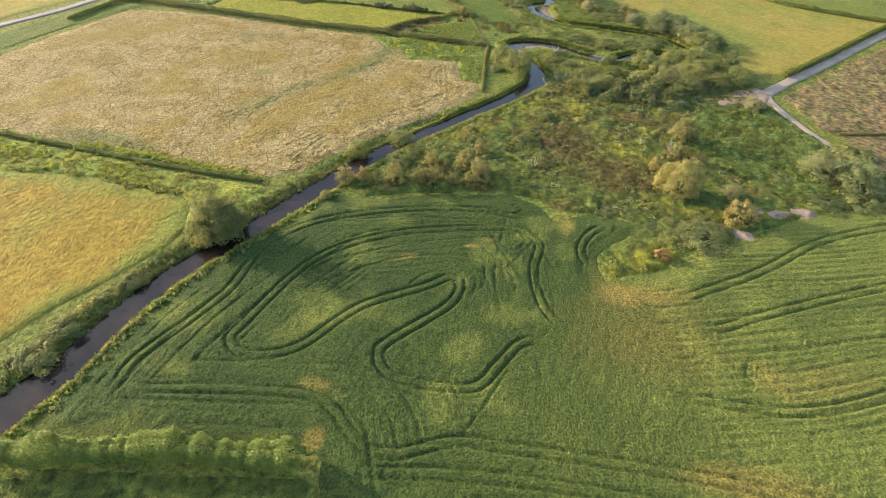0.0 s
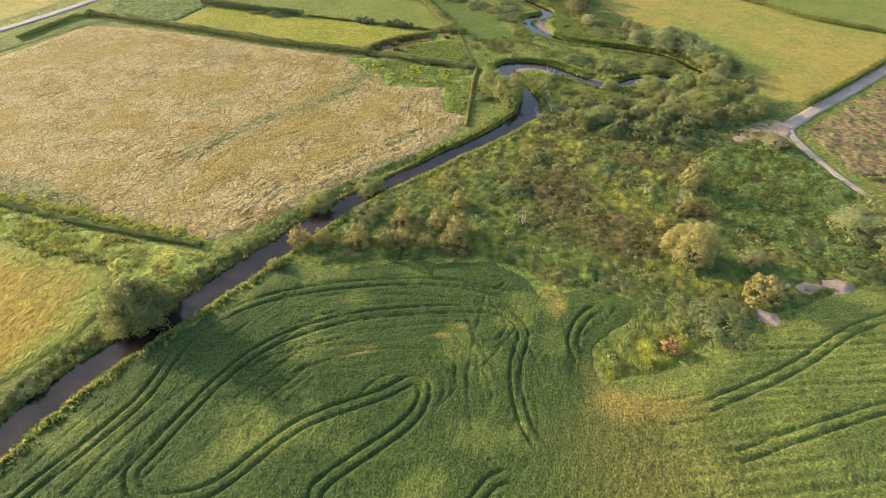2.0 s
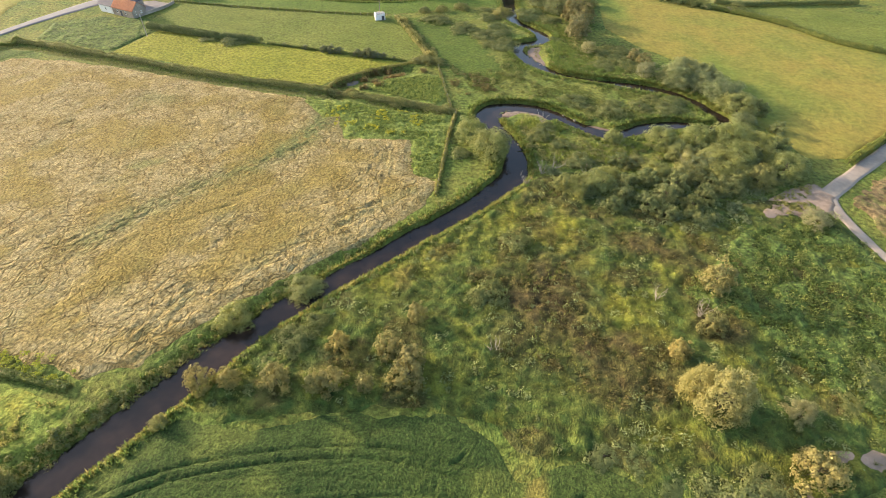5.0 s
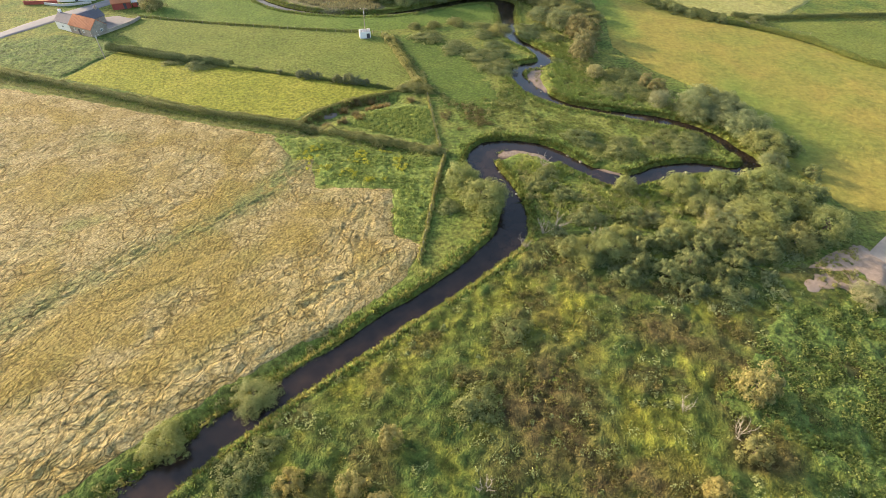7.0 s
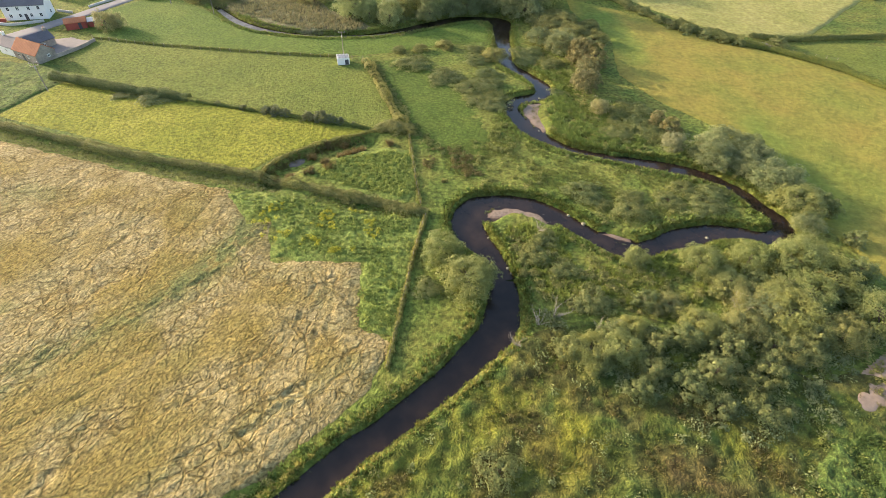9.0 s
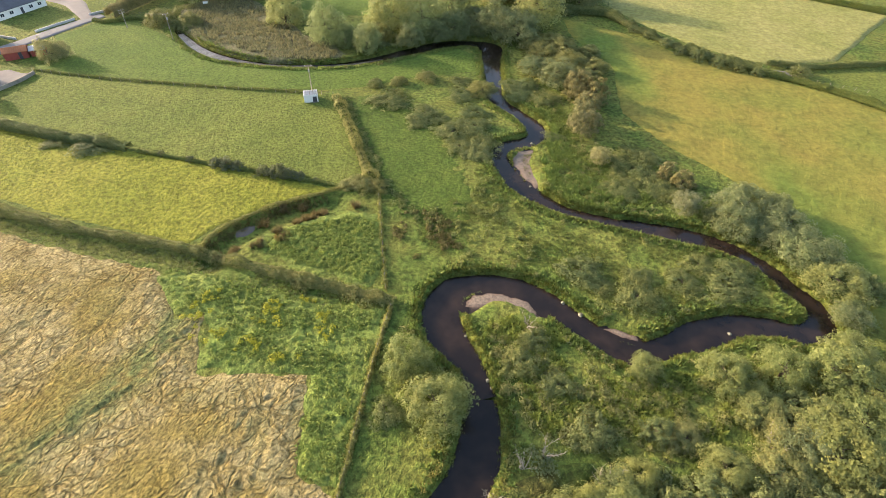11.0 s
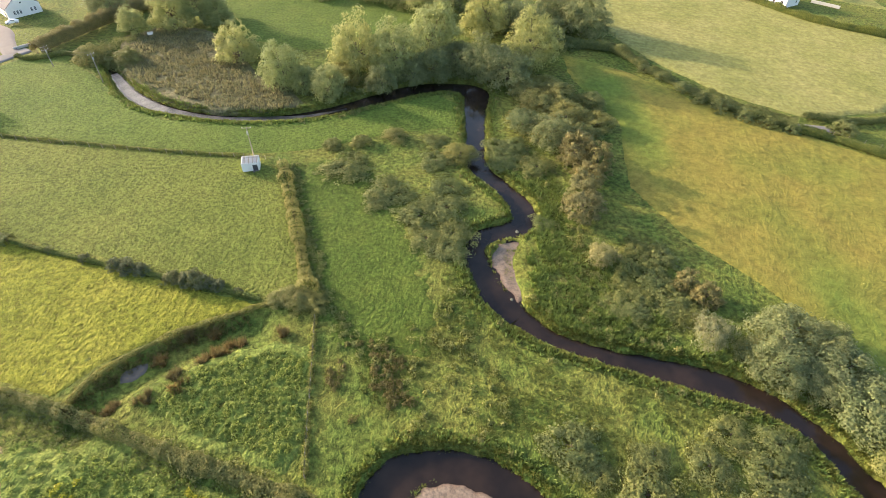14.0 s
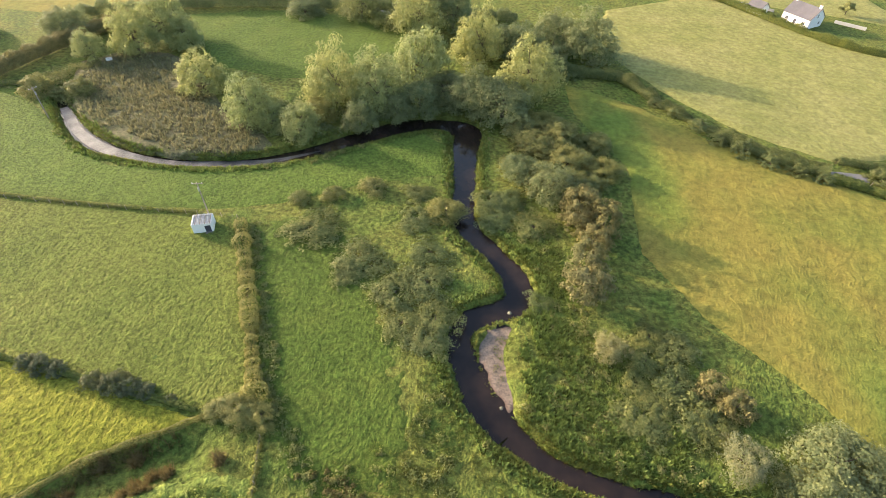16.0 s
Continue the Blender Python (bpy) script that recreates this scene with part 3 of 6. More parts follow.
def crop_patch(x, y):
    p = 0.5 * blob(x, y, 38, 60, 12, 9, 0, 1.0) + 0.75 * blob(x, y, 39, 69, 8, 2.6, 0, 0.7) + 0.4 * blob(x, y, 33, 72, 2.4, 6, 20, 0.6) + 0.45 * blob(x, y, 66, 49, 8, 4, 10, 0.8) + 0.8 * blob(x, y, 45, 32, 10, 2.5, -8)
    p = p + 0.9 * blob(x, y, -20.3, 38, 1.5, 1.6, 15) + 0.7 * blob(x, y, -22, 47.4, 2.6, 1.2, -10) + 0.9 * blob(x, y, 5.9, 82.6, 1.6, 0.8) + 0.7 * blob(x, y, 9.2, 84.7, 1.5, 0.8) + 0.9 * blob(x, y, 27.8, 90, 1.6, 3.4, -20) + 0.5 * blob(x, y, -8.8, 78.7, 2.6, 1, 15) + 0.5 * blob(x, y, 56, 50, 3, 4)
    return p * (0.6 + 0.5 * fbm(x, y, 9, 3, 33))


def crop_tone(x, y):
    """Lighter crop stretches; sunlight on the right and near sheen are coloured in."""
    p = 0.6 * smooth(0.54, 0.75, fbm(x, y, 9, 3, 34)) + 0.35 * smooth(70, 40, y) * smooth(-15, 15, x) + 0.6 * smooth(20, 60, x) + 0.5 * smooth(58, 80, x) * smooth(66, 84, y)
    return p * (0.65 + 0.6 * fbm(x, y, 6, 3, 35)) + 0.7 * blob(x, y, 47, 76, 14, 3, 22, 0.7) + 0.6 * blob(x, y, 3, 55, 4, 2.6, 35) + 0.5 * blob(x, y, -26, 60, 6, 2.4, 35)


CROP = [(-63.5, 36.5), (-58.5, 54.2), (-50.0, 71.4), (-36.4, 88.2), (-27.0, 99.5), (-19, 98.5), (-10, 100), (2, 102), (12.3, 102.1), (21, 99.5), (25.2, 92), (31, 93.8), (38, 94.6), (45, 90.4),
        (39.5, 86.6), (33.2, 82), (31.4, 75.5), (34, 72.6), (46.2, 75.6), (57, 82.2), (69, 87.5), (89, 96), (108.5, 98.7), (124, 102), (124, 22), (-16, 22), (-19, 36)]
CROP = [tuple(p) for p in spline(CROP[:-4], 1.5)] + CROP[-4:]
field("green_crop_field", CROP, M_CROP, 0.32, 0.38, "dense green crop scored by curving tractor wheel tracks", relief=crop_relief, patch=crop_patch, tone=crop_tone, wobble=3.6, edge=4.5)
field("shaded_grass_field", [(-64, 32.5), (-20, 31.5), (-19, 5), (-78, 5)], M_SCRUB, 0.9, 0.1, "dark green rough grass in the lee of the hedge", relief=bumpy(2.5, 0.4, 4))


# lodged barley
def standing(x, y):
    """Where the barley still stands: long patches lying along the tracks."""
    u, v = 0.55 * x + 0.83 * y, -0.83 * x + 0.55 * y
    p = smooth(0.5, 0.66, fbm(u * 0.6 + 5 * fbm(x, y, 18, 2, 41), v + 4 * fbm(x, y, 12, 2, 42), 10, 4, 43))
    for cx, cy, rx, ry, turn in ((-23.8, 143.4, 11, 5, 42), (-32, 133, 5, 3, 40), (-16, 165.5, 9, 5, 40), (-68, 181, 14, 7, 20), (1, 161.4, 2.5, 4, 0), (-24.5, 158, 10, 3.5, 42), (-38.6, 139.6, 4, 3, 40), (-10, 175, 7, 3, 10)):
        p = np.maximum(p, blob(x, y, cx, cy, rx, ry, turn, 0.55))
    return 0.7 * p * smooth(-4, 6, inside_distance(x, y, np.array(BARLEY, float)) - 5)


def barley_relief(x, y, d):
    wx, wy = x + 9 * (fbm(x, y, 30, 2, 38) - 0.5), y + 9 * (fbm(x, y, 30, 2, 39) - 0.5)
    u, v = 0.55 * wx + 0.83 * wy, -0.83 * wx + 0.55 * wy
    stand = standing(x, y)
    parting = np.clip(1 - 11 * np.abs(fbm(u * 0.7, v, 5.0, 4, 44) - 0.5), 0, 1) * smooth(0.36, 0.55, fbm(x, y, 9, 2, 36))
    crease = np.clip(1 - 6.5 * np.abs(fbm(wx + 1.5 * fbm(x, y, 1.6, 2, 37), wy, 2.6, 3, 46) - 0.5), 0, 1)
    swath = fbm(u * 0.8, v, 1.1, 2, 45) - 0.5
    furrow = np.sin(2 * math.pi * (v + 1.6 * fbm(x, y, 6, 2, 47)) / 1.7) * np.exp(-((line_distance(x, y, WEDGE, 12.0) / 4.0) ** 2))
    ropes = np.sin(2 * math.pi * (d + 2.0 * fbm(x, y, 7, 2, 49)) / 2.1) * smooth(14, 8, d)
    broken = smooth(0.32, 0.6, fbm(x, y, 2.2, 3, 55))
    track = 0.6 * broken * np.exp(-((line_distance(x, y, BARLEY_TRACK, 5.0) / 0.4) ** 2)) + 0.55 * broken * np.exp(-(((line_distance(x, y, BANK_TRACK, 5.0) - 1.2) / 0.35) ** 2))
    for p in CREASES:
        track = track + 0.6 * np.exp(-((line_distance(x, y, p, 4.0) / 0.35) ** 2))
    return 0.06 * stand + (1 - 0.8 * stand) * (-0.15 * parting - 0.10 * crease + 0.13 * swath + 0.05 * ropes) + 0.06 * furrow + 0.15 * (fbm(x, y, 0.8, 2, 48) - 0.5) - 0.22 * np.minimum(track, 1)


BARLEY_TRACK = spline([(-59, 120), (-55, 131), (-52, 139.5), (-49.8, 146.3), (-44.5, 152.8), (-39.2, 161.3), (-33.0, 171.1), (-21.1, 182.8)], 2.0)
BANK_TRACK = spline([(-40, 116), (-32.7, 127.4), (-25.4, 133.1), (-20.5, 138.5), (-13.5, 144.7), (-2.8, 153.6), (6.4, 161)], 2.0)
WEDGE = spline([(-62, 139), (-53, 151.4), (-49.5, 154.9), (-44.1, 161.1), (-36.5, 166.7), (-30.9, 174.2), (-25.3, 180.9), (-22.7, 188.1), (-20.4, 198)], 2.0)
CREASES = [spline(p, 1.5) for p in ([(-45.3, 158.5), (-39.3, 171), (-36, 186), (-31.3, 204.6)], [(-54.2, 203.4), (-48, 194), (-44.6, 187.3)], [(-7.2, 158.8), (-4.9, 169.8), (-4, 176)], [(-1.1, 163.7), (-1, 178.3)],
                                  [(-37.3, 154.4), (-28.6, 162.6), (-24.4, 169)], [(-49, 143), (-40, 150), (-34, 154)], [(-36, 137), (-26, 148), (-12, 156)])]


def barley_patch(x, y):
    near = line_distance(x, y, WEDGE, 14.0)
    band = 0.85 * np.exp(-((near / (3.4 + 0.6 * smooth(172, 188, y))) ** 2)) * smooth(0.25, 0.52, fbm(x, y, 1.6, 3, 51)) * (0.6 + 0.5 * smooth(166, 180, y))
    band = band + 0.3 * np.exp(-((near / 5.0) ** 2)) * smooth(0.3, 0.6, fbm(x, y, 2.5, 3, 54)) + 0.6 * blob(x, y, -60.7, 168.8, 5, 2, 25) + 0.3 * blob(x, y, -73, 202, 9, 4)
    band = band + 0.35 * np.exp(-((line_distance(x, y, BANK_TRACK, 8.0) / 1.6) ** 2)) * smooth(0.35, 0.6, fbm(x, y, 5, 3, 52))
    return 0.85 * band + 0.8 * blob(x, y, -92, 122, 16, 4, -18) + 0.2 * smooth(0.6, 0.75, fbm(x, y, 7, 3, 53))


BARLEY = [(-123.9, 127.5), (-96, 120), (-70, 113.8), (-46, 107.5), (-38, 109.5), (-29, 121), (-16, 133), (-3, 143), (8, 154.2), (13, 164.5), (5.8, 168.3), (4.2, 184.5), (-14.5, 184), (-17.5, 196.5), (-22, 195), (-29, 206.5),
          (-52, 211.8), (-90, 222.6), (-116, 228.3), (-134, 229), (-147, 199), (-158, 170), (-175, 140)]
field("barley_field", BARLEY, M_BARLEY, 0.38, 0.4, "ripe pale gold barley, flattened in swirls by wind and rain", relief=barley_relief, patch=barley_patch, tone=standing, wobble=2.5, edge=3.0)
HEADLAND = [(-31, 206), (-16, 208), (4, 202), (16.0, 198.5), (13.0, 167), (6.4, 168.5), (5, 185), (-13.5, 185.2), (-16.5, 197.5), (-22, 196)]
field("weedy_headland", HEADLAND, M_LEAFY, 0.5, 0.2,
      "bright green weeds where the barley failed beside the fence", relief=bumpy(1.2, 0.6, 61), wobble=5)
field("weedy_strip", [(-124, 122.5), (-96, 115), (-71, 108), (-46, 102.5), (-43, 98), (-50, 92), (-57, 86.5), (-60, 96), (-64, 99.5), (-93, 106.5), (-125, 107.5)], M_WEED, 0.6, 0.4,
      "green and yellow-flowered weedy strip below the low hedge", relief=bumpy(1.6, 0.7, 62), wobble=4)
HAY = [(-125, 106.5), (-93, 105.5), (-64, 98.5), (-60, 95), (-58, 86), (-60.5, 79), (-67.5, 69.5), (-75, 60), (-80, 52), (-96, 22), (-160, 60)]
field("golden_hay_field", HAY, M_HAY, 0.8, 0.25, "golden orange unmown hay meadow with greener patches", relief=bumpy(4, 0.3, 63),
      patch=lambda x, y: 0.7 * smooth(7, 0, inside_distance(x, y, np.array(HAY, float)) + 8 * (fbm(x, y, 7, 3, 60) - 0.5)) + 0.3 * smooth(0.5, 0.8, fbm(x, y, 10, 3, 64)))

# scrubland between the river and the crop
SCRUB = [(-26, 103), (-20, 113), (-9, 124), (3, 134), (16, 147.5), (29, 158.5), (38, 168), (44, 170), (60, 172), (84, 160), (104, 162), (106, 156), (112, 128), (125, 108), (108, 100), (89, 97.5), (68, 89), (56, 84),
         (45, 77.5), (35, 74.8), (33, 77), (35, 82), (41, 86), (46.5, 91), (38.5, 96.3), (27, 95.6), (23, 101), (12, 104), (-10, 102), (-19, 100.5)]
def scrub_brown(x, y):
    p = blob(x, y, 34, 127, 9, 14, -20, 0.6) + blob(x, y, 47, 111, 9, 7, 20, 0.6) + blob(x, y, 58, 144, 7, 4, 0, 0.6) + blob(x, y, 70, 131, 8, 6, 0, 0.6) + blob(x, y, 66, 121, 5, 4)
    return np.minimum(p, 1) * (0.35 + 0.9 * fbm(x, y, 3.5, 3, 66)) + 0.5 * smooth(0.56, 0.7, fbm(x, y, 7, 3, 69))


def scrub_yellow(x, y):
    p = blob(x, y, 40, 147, 6, 4, 0, 0.6) + blob(x, y, 51, 124, 6, 5, 30, 0.6) + blob(x, y, 52, 117, 4, 4) + 0.8 * blob(x, y, 31, 151, 8, 3, 40) + 0.8 * blob(x, y, 50, 100, 6, 2.5) + 0.6 * blob(x, y, 84, 106, 6, 3) + 0.7 * blob(x, y, 10, 137, 14, 4, 44) + blob(x, y, 46, 79, 12, 4.5, 24, 0.6)
    return np.minimum(p, 1) * (0.3 + fbm(x, y, 3.5, 3, 67)) + 0.5 * smooth(0.58, 0.7, fbm(x, y, 6, 3, 68))


field("rough_grassland", SCRUB, M_SCRUB, 0.52, 0.30, "rank tussocky rough grassland with yellow and brown patches", relief=bumpy(2.4, 1.2, 65), patch=scrub_brown, tone=scrub_yellow, wobble=2.5)
DOCKS = [(-11, 214), (-8, 221), (0, 224.4), (8, 226), (12.4, 224), (14.2, 211), (12, 205.2), (3, 207.3), (-4, 209.8)]
THICKET = [(63, 130), (82, 151), (104, 153), (111, 130), (113, 112), (100, 104), (84, 103), (74, 117)]
field("weed_thicket", THICKET, M_DOCK, 0.7, 0.5, "dense green nettles and brambles on the valley side", relief=bumpy(2.4, 1.3, 71), wobble=5)
field("upper_pasture", [(-103, 236.5), (-72, 227), (-57, 222), (-27, 215), (-22.5, 221), (-13, 228.5), (0, 234.3), (-14, 238.2), (-34, 242.6), (-61, 249.4), (-96, 257)], M_SUNNY, 0.8, 0.05,
      "sunlit yellow-green grazed pasture with small tufts", relief=bumpy(1.8, 0.35, 72), wobble=0.6)
field("dark_weed_patch", [(-135, 246), (-104, 237.5), (-97, 257), (-104, 268), (-125, 270), (-138, 262)], M_DOCK, 0.8, 0.3, "dark green rank weeds behind the cottage", relief=bumpy(2, 0.7, 73))
field("sheep_pasture", [(-96, 259), (-61, 251.5), (-34, 245), (-14, 240.6), (0, 237.2), (7, 239), (3.6, 248), (-1.6, 262), (-7.5, 278), (-17, 280), (-41, 281.3), (-77, 284.4), (-103, 288.6), (-102, 273)], M_PASTURE, 0.8, 0.04,
      "close-grazed pale green pasture on level ground", relief=bumpy(1.8, 0.3, 74), wobble=0.6)
field("riverside_pasture", [(-118, 305), (-104, 291.5), (-77, 287), (-41, 283.7), (-15, 282.8), (0, 286), (16, 293.5), (35, 299), (36, 311), (30, 316), (22, 314.5), (8, 307), (-5, 301), (-18, 297.6), (-31, 296.5),
      (-45, 297), (-57, 303), (-68, 314), (-76, 321), (-90, 331), (-104, 331)], M_GREEN, 0.8, 0.04, "smooth green grazed strip beside the river", relief=bumpy(1.8, 0.25, 75), wobble=0.5)
field("lush_paddock", [(3, 281), (-2, 276), (1.6, 262), (6.6, 248), (10.8, 237), (16, 227), (24, 220), (32, 226), (30, 247), (21, 262), (14, 280)], M_LUSH, 0.8, 0.03, "lush bright green grass beside the overgrown hedge", relief=bumpy(2.5, 0.25, 76), wobble=7)
field("dock_patch", DOCKS, M_LEAFY, 0.4, 0.12, "clumps of broad-leaved green weeds in the wet corner", relief=bumpy(1.2, 0.75, 77), wobble=4)
field("reed_bed", [(-66, 320.5), (-55, 312.5), (-44, 306), (-31, 302), (-18, 303), (-8, 307), (-14, 317), (-27, 325), (-40, 345), (-55, 358), (-69, 360), (-80, 350), (-74, 332)], M_REED, 0.7, 0.5,
      "brown and grey-green dry reeds inside the river bend", relief=bumpy(1.6, 0.4, 78), wobble=2)
field("north_pasture", [(-62, 392), (-28, 400), (24, 392), (30, 372), (17, 352), (1, 346), (-16, 345), (-38, 352), (-52, 372)], M_GREEN, 0.9, 0.05, "grazed green field behind the riverside trees", relief=bumpy(2, 0.35, 79))
field("ripe_meadow", [(72, 348), (90, 337), (105, 321), (131, 302), (152, 287), (172, 264), (225, 240), (196, 234), (150, 200.5), (124, 181.5), (113, 181), (108, 200), (108, 225), (99, 242), (86, 258), (78, 275), (82, 305), (72, 330)],
      M_FARHAY, 0.9, 0.15, "golden green unmown meadow on the gentle slope", relief=bumpy(4, 0.3, 80), patch=lambda x, y: 0.8 * blob(x, y, 82, 318, 8, 34, 8) + 0.35 * smooth(0.5, 0.75, fbm(x, y, 24, 3, 81)) + 0.5 * blob(x, y, 110, 225, 6, 40, 0, 0.8))
field("pale_cereal_field", [(97, 412), (142, 434), (163, 402), (177, 385), (210, 362), (162, 315), (136, 311.5), (117, 324.5), (103, 343), (92.5, 364), (88, 388)], M_PALE, 0.8, 0.4, "pale yellow standing cereal crop with faint drill lines",
      relief=lambda x, y, d: 0.14 * np.sin((0.55 * x + 0.83 * y) * 2 * math.pi / 3.2) + 0.25 * (fbm(x, y, 3, 3, 82) - 0.5))
field("corner_pasture", [(140, 299.5), (168, 309), (215, 300), (215, 246), (174, 266), (158, 285)], M_PASTURE, 1.0, 0.05, "light green pasture beyond the lane hedge", relief=bumpy(3, 0.3, 83))
field("heath_patch", [(115, 161), (150, 190), (173, 206), (230, 240), (220, 165), (150, 138), (134, 139.5), (117, 139)], M_HEATH, 0.8, 0.3, "brown and purple rushy heath beside the lane", relief=bumpy(2, 0.9, 84), wobble=8)
field("south_heath", [(120, 137), (136, 138), (215, 160), (215, 110), (128, 106), (118, 120)], M_HEATH, 1.0, 0.2, "brown rough ground beyond the ditch", relief=bumpy(2, 0.7, 85), wobble=2)
field("sunny_lawn", [(-129, 318), (-121, 321.5), (-114.5, 333), (-127, 341), (-131, 336)], M_PASTURE, 1.0, 0.05, "mown garden lawn in front of the bungalow", "lawn")
field("garden_lawn", [(-113, 338), (-106, 343), (-99, 358), (-92, 378), (-101, 382), (-110, 368), (-118, 350)], M_PASTURE, 1.0, 0.05, "mown green lawn behind a long hedge", "lawn")
field("far_cereal_field", [(148, 432), (165, 424), (188, 416), (215, 402), (215, 440), (150, 440)], M_PALE, 1.2, 0.2, "pale yellow field behind the white house")
field("far_meadow", [(-140, 392), (-100, 386), (-84, 400), (-60, 440), (-140, 440)], M_FARHAY, 1.2, 0.05, "yellow-green field behind the houses")
field("west_meadow", [(-184, 205), (-172, 225), (-160, 250), (-166, 290), (-215, 280), (-215, 190)], M_FARHAY, 1.2, 0.1, "yellow-green meadow beyond the lane", relief=bumpy(4, 0.3, 86))
field("verge_grass", [(-170, 196), (-160, 214), (-150, 233), (-128, 236), (-134, 230), (-150, 203), (-160, 180)], M_LUSH, 1.0, 0.1, "grey-green grass strip between lane and barley", relief=bumpy(2, 0.4, 87))


riffle = spline([(4, 308, 0.3), (-6, 303.2, 1.2), (-15, 301, 2.4), (-30, 300.2, 1.8), (-41.2, 302.2, 2.0), (-51.6, 305.8, 2.9), (-60.5, 312, 2.4), (-66, 317.8, 2.2), (-71.5, 324, 1.6)], 2.0)
tagged(ribbon("riffle", riffle, WATER_Z + 0.03, M_RIFFLE, 0.2), "shallow rippling river water with sky reflection coloured in", "river", kind="structure")


def bar(name, poly, material, top, label, category, rise=1.5, ragged=1.5):
    """A low shoal or bare patch, thin at its edge."""
    p = np.array(poly, float)
    lo, hi = p.min(0) - 1.5, p.max(0) + 1.5
    x, y = np.meshgrid(np.arange(lo[0], hi[0], 0.35), np.arange(lo[1], hi[1], 0.35))
    d = inside_distance(x, y, p) + ragged * (fbm(x, y, 2.0, 3, 91) - 0.5)
    z = top(x, y) - 0.45 + 0.45 * smooth(-0.6, rise, d) + 0.14 * (fbm(x, y, 1.1, 3, 92) - 0.5)
    keep = d > -1.0
    cell = keep[:-1, :-1] & keep[1:, :-1] & keep[:-1, 1:] & keep[1:, 1:]
    i = np.arange(x.size).reshape(x.shape)
    q = np.stack([i[:-1, :-1][cell], i[:-1, 1:][cell], i[1:, 1:][cell], i[1:, :-1][cell]], -1)
    used, inv = np.unique(q, return_inverse=True)
    v = np.stack([x.ravel()[used], y.ravel()[used], z.ravel()[used]], -1)
    return tagged(new(name, mesh_from(name, v, inv.reshape(q.shape), material)), label, category, kind="structure")


def shoal(x, y):
    return 0 * x - 0.76


bar("gravel_bar", [(50.2, 256.2), (46, 255.2), (42.6, 252), (43.2, 247.5), (45.6, 242), (48.2, 237.5), (51, 239.5), (50.5, 244.5), (50.5, 249.5), (51.5, 253.5)], M_GRAVEL, shoal, "pale brown gravel bar inside the river bend", "gravel bar")
bar("gravel_bar", [(30.0, 200.5), (31.6, 204), (36, 205.4), (42, 204), (46.4, 200), (44, 197.5), (40.5, 199.5), (36, 200.5), (33, 199.5)], M_GRAVEL, shoal, "thin crescent of pinkish gravel on the inner bank", "gravel bar", 1.8)
bar("gravel_bar", [(55.8, 196.6), (59, 194.4), (63, 193.4), (62, 195.2), (58, 197)], M_GRAVEL, shoal, "small strip of pale gravel under the bank", "gravel bar", 0.8)


def on_land(x, y):
    return ground_height(x, y) + 0.5


bar("bare_soil", [(73, 95), (80, 95.6), (89, 96.6), (92, 99.5), (84, 100), (78, 98.6), (74, 98.4)], M_SOIL, on_land, "bare pinkish soil patch at the crop's edge", "soil")
bar("bare_soil", [(66, 89.5), (69.8, 87.3), (70.2, 89.6), (67.6, 91.6)], M_SOIL, on_land, "small bare pinkish soil patch", "soil")
bar("lane_apron", [(84, 153), (90, 158), (97, 163.4), (108, 168.5), (111, 163), (105.8, 155.5), (97, 155)], M_SOIL, on_land, "sandy turning place with weeds beside the lane", "track")


def road(name, pts, material, label, category="road", lift=0.16):
    line = spline(pts, 2.0)
    t = np.gradient(line[:, :2], axis=0)
    t /= np.linalg.norm(t, axis=1)[:, None]
    nrm = np.stack([-t[:, 1], t[:, 0]], 1)
    k = np.linspace(-1, 1, 9)
    xy = np.stack([line[:, :2] + nrm * line[:, 2:3] / 2 * s * (1 + 0.10 * (fbm(line[:, :1], line[:, 1:2], 5, 2, 7) - 0.5) * 2) for s in k], 1)
    z = ground_height(xy[..., 0], xy[..., 1]) + lift + 0.10 * (1 - np.abs(k) ** 4)[None] - 0.35 * (np.abs(k) > 0.99)[None]
    n = len(line)
    i = np.arange(n * 9).reshape(n, 9)
    f = np.stack([i[:-1, :-1], i[:-1, 1:], i[1:, 1:], i[1:, :-1]], -1).reshape(-1, 4)
    return tagged(new(name, mesh_from(name, np.concatenate([xy, z[..., None]], -1).reshape(-1, 3), f, material)), label, category, kind="structure")


road("lane", [(240, 262, 4.6), (194.7, 229.8, 4.6), (150, 195.2, 4.6), (124.2, 175.8, 4.4), (109.8, 164.6, 4.8)], M_LANE, "pale gravel farm lane between hedge and heath")
road("farm_track", [(109.8, 165.5, 4.6), (108.5, 158, 3.2), (109.6, 144, 2.8), (112.3, 132, 2.6), (118, 118, 2.6)], M_LANE, "narrow pale stony farm track", "track")
road("side_track", [(132.6, 306.0, 2.4), (137, 305.2, 3.2), (141, 304.6, 3.4)], M_ASPHALT, "short pale track seen through the gap in the hedge", "track")
road("village_road", [(-190, 178, 4.6), (-174.4, 205.7, 4.6), (-162.8, 223.9, 4.6), (-154, 242, 4.8), (-146, 262, 5), (-137, 281, 7.5), (-127, 298, 7), (-118.5, 313.6, 6.4), (-111.5, 327.5, 6), (-106, 337, 5)], M_ASPHALT,
     "grey worn asphalt country road")
road("driveway", [(-109, 333, 5), (-116, 341, 6.5), (-124, 349.5, 8), (-136, 355, 9)], M_CONCRETE, "pale gravel drive in front of the white house", "driveway", 0.2)
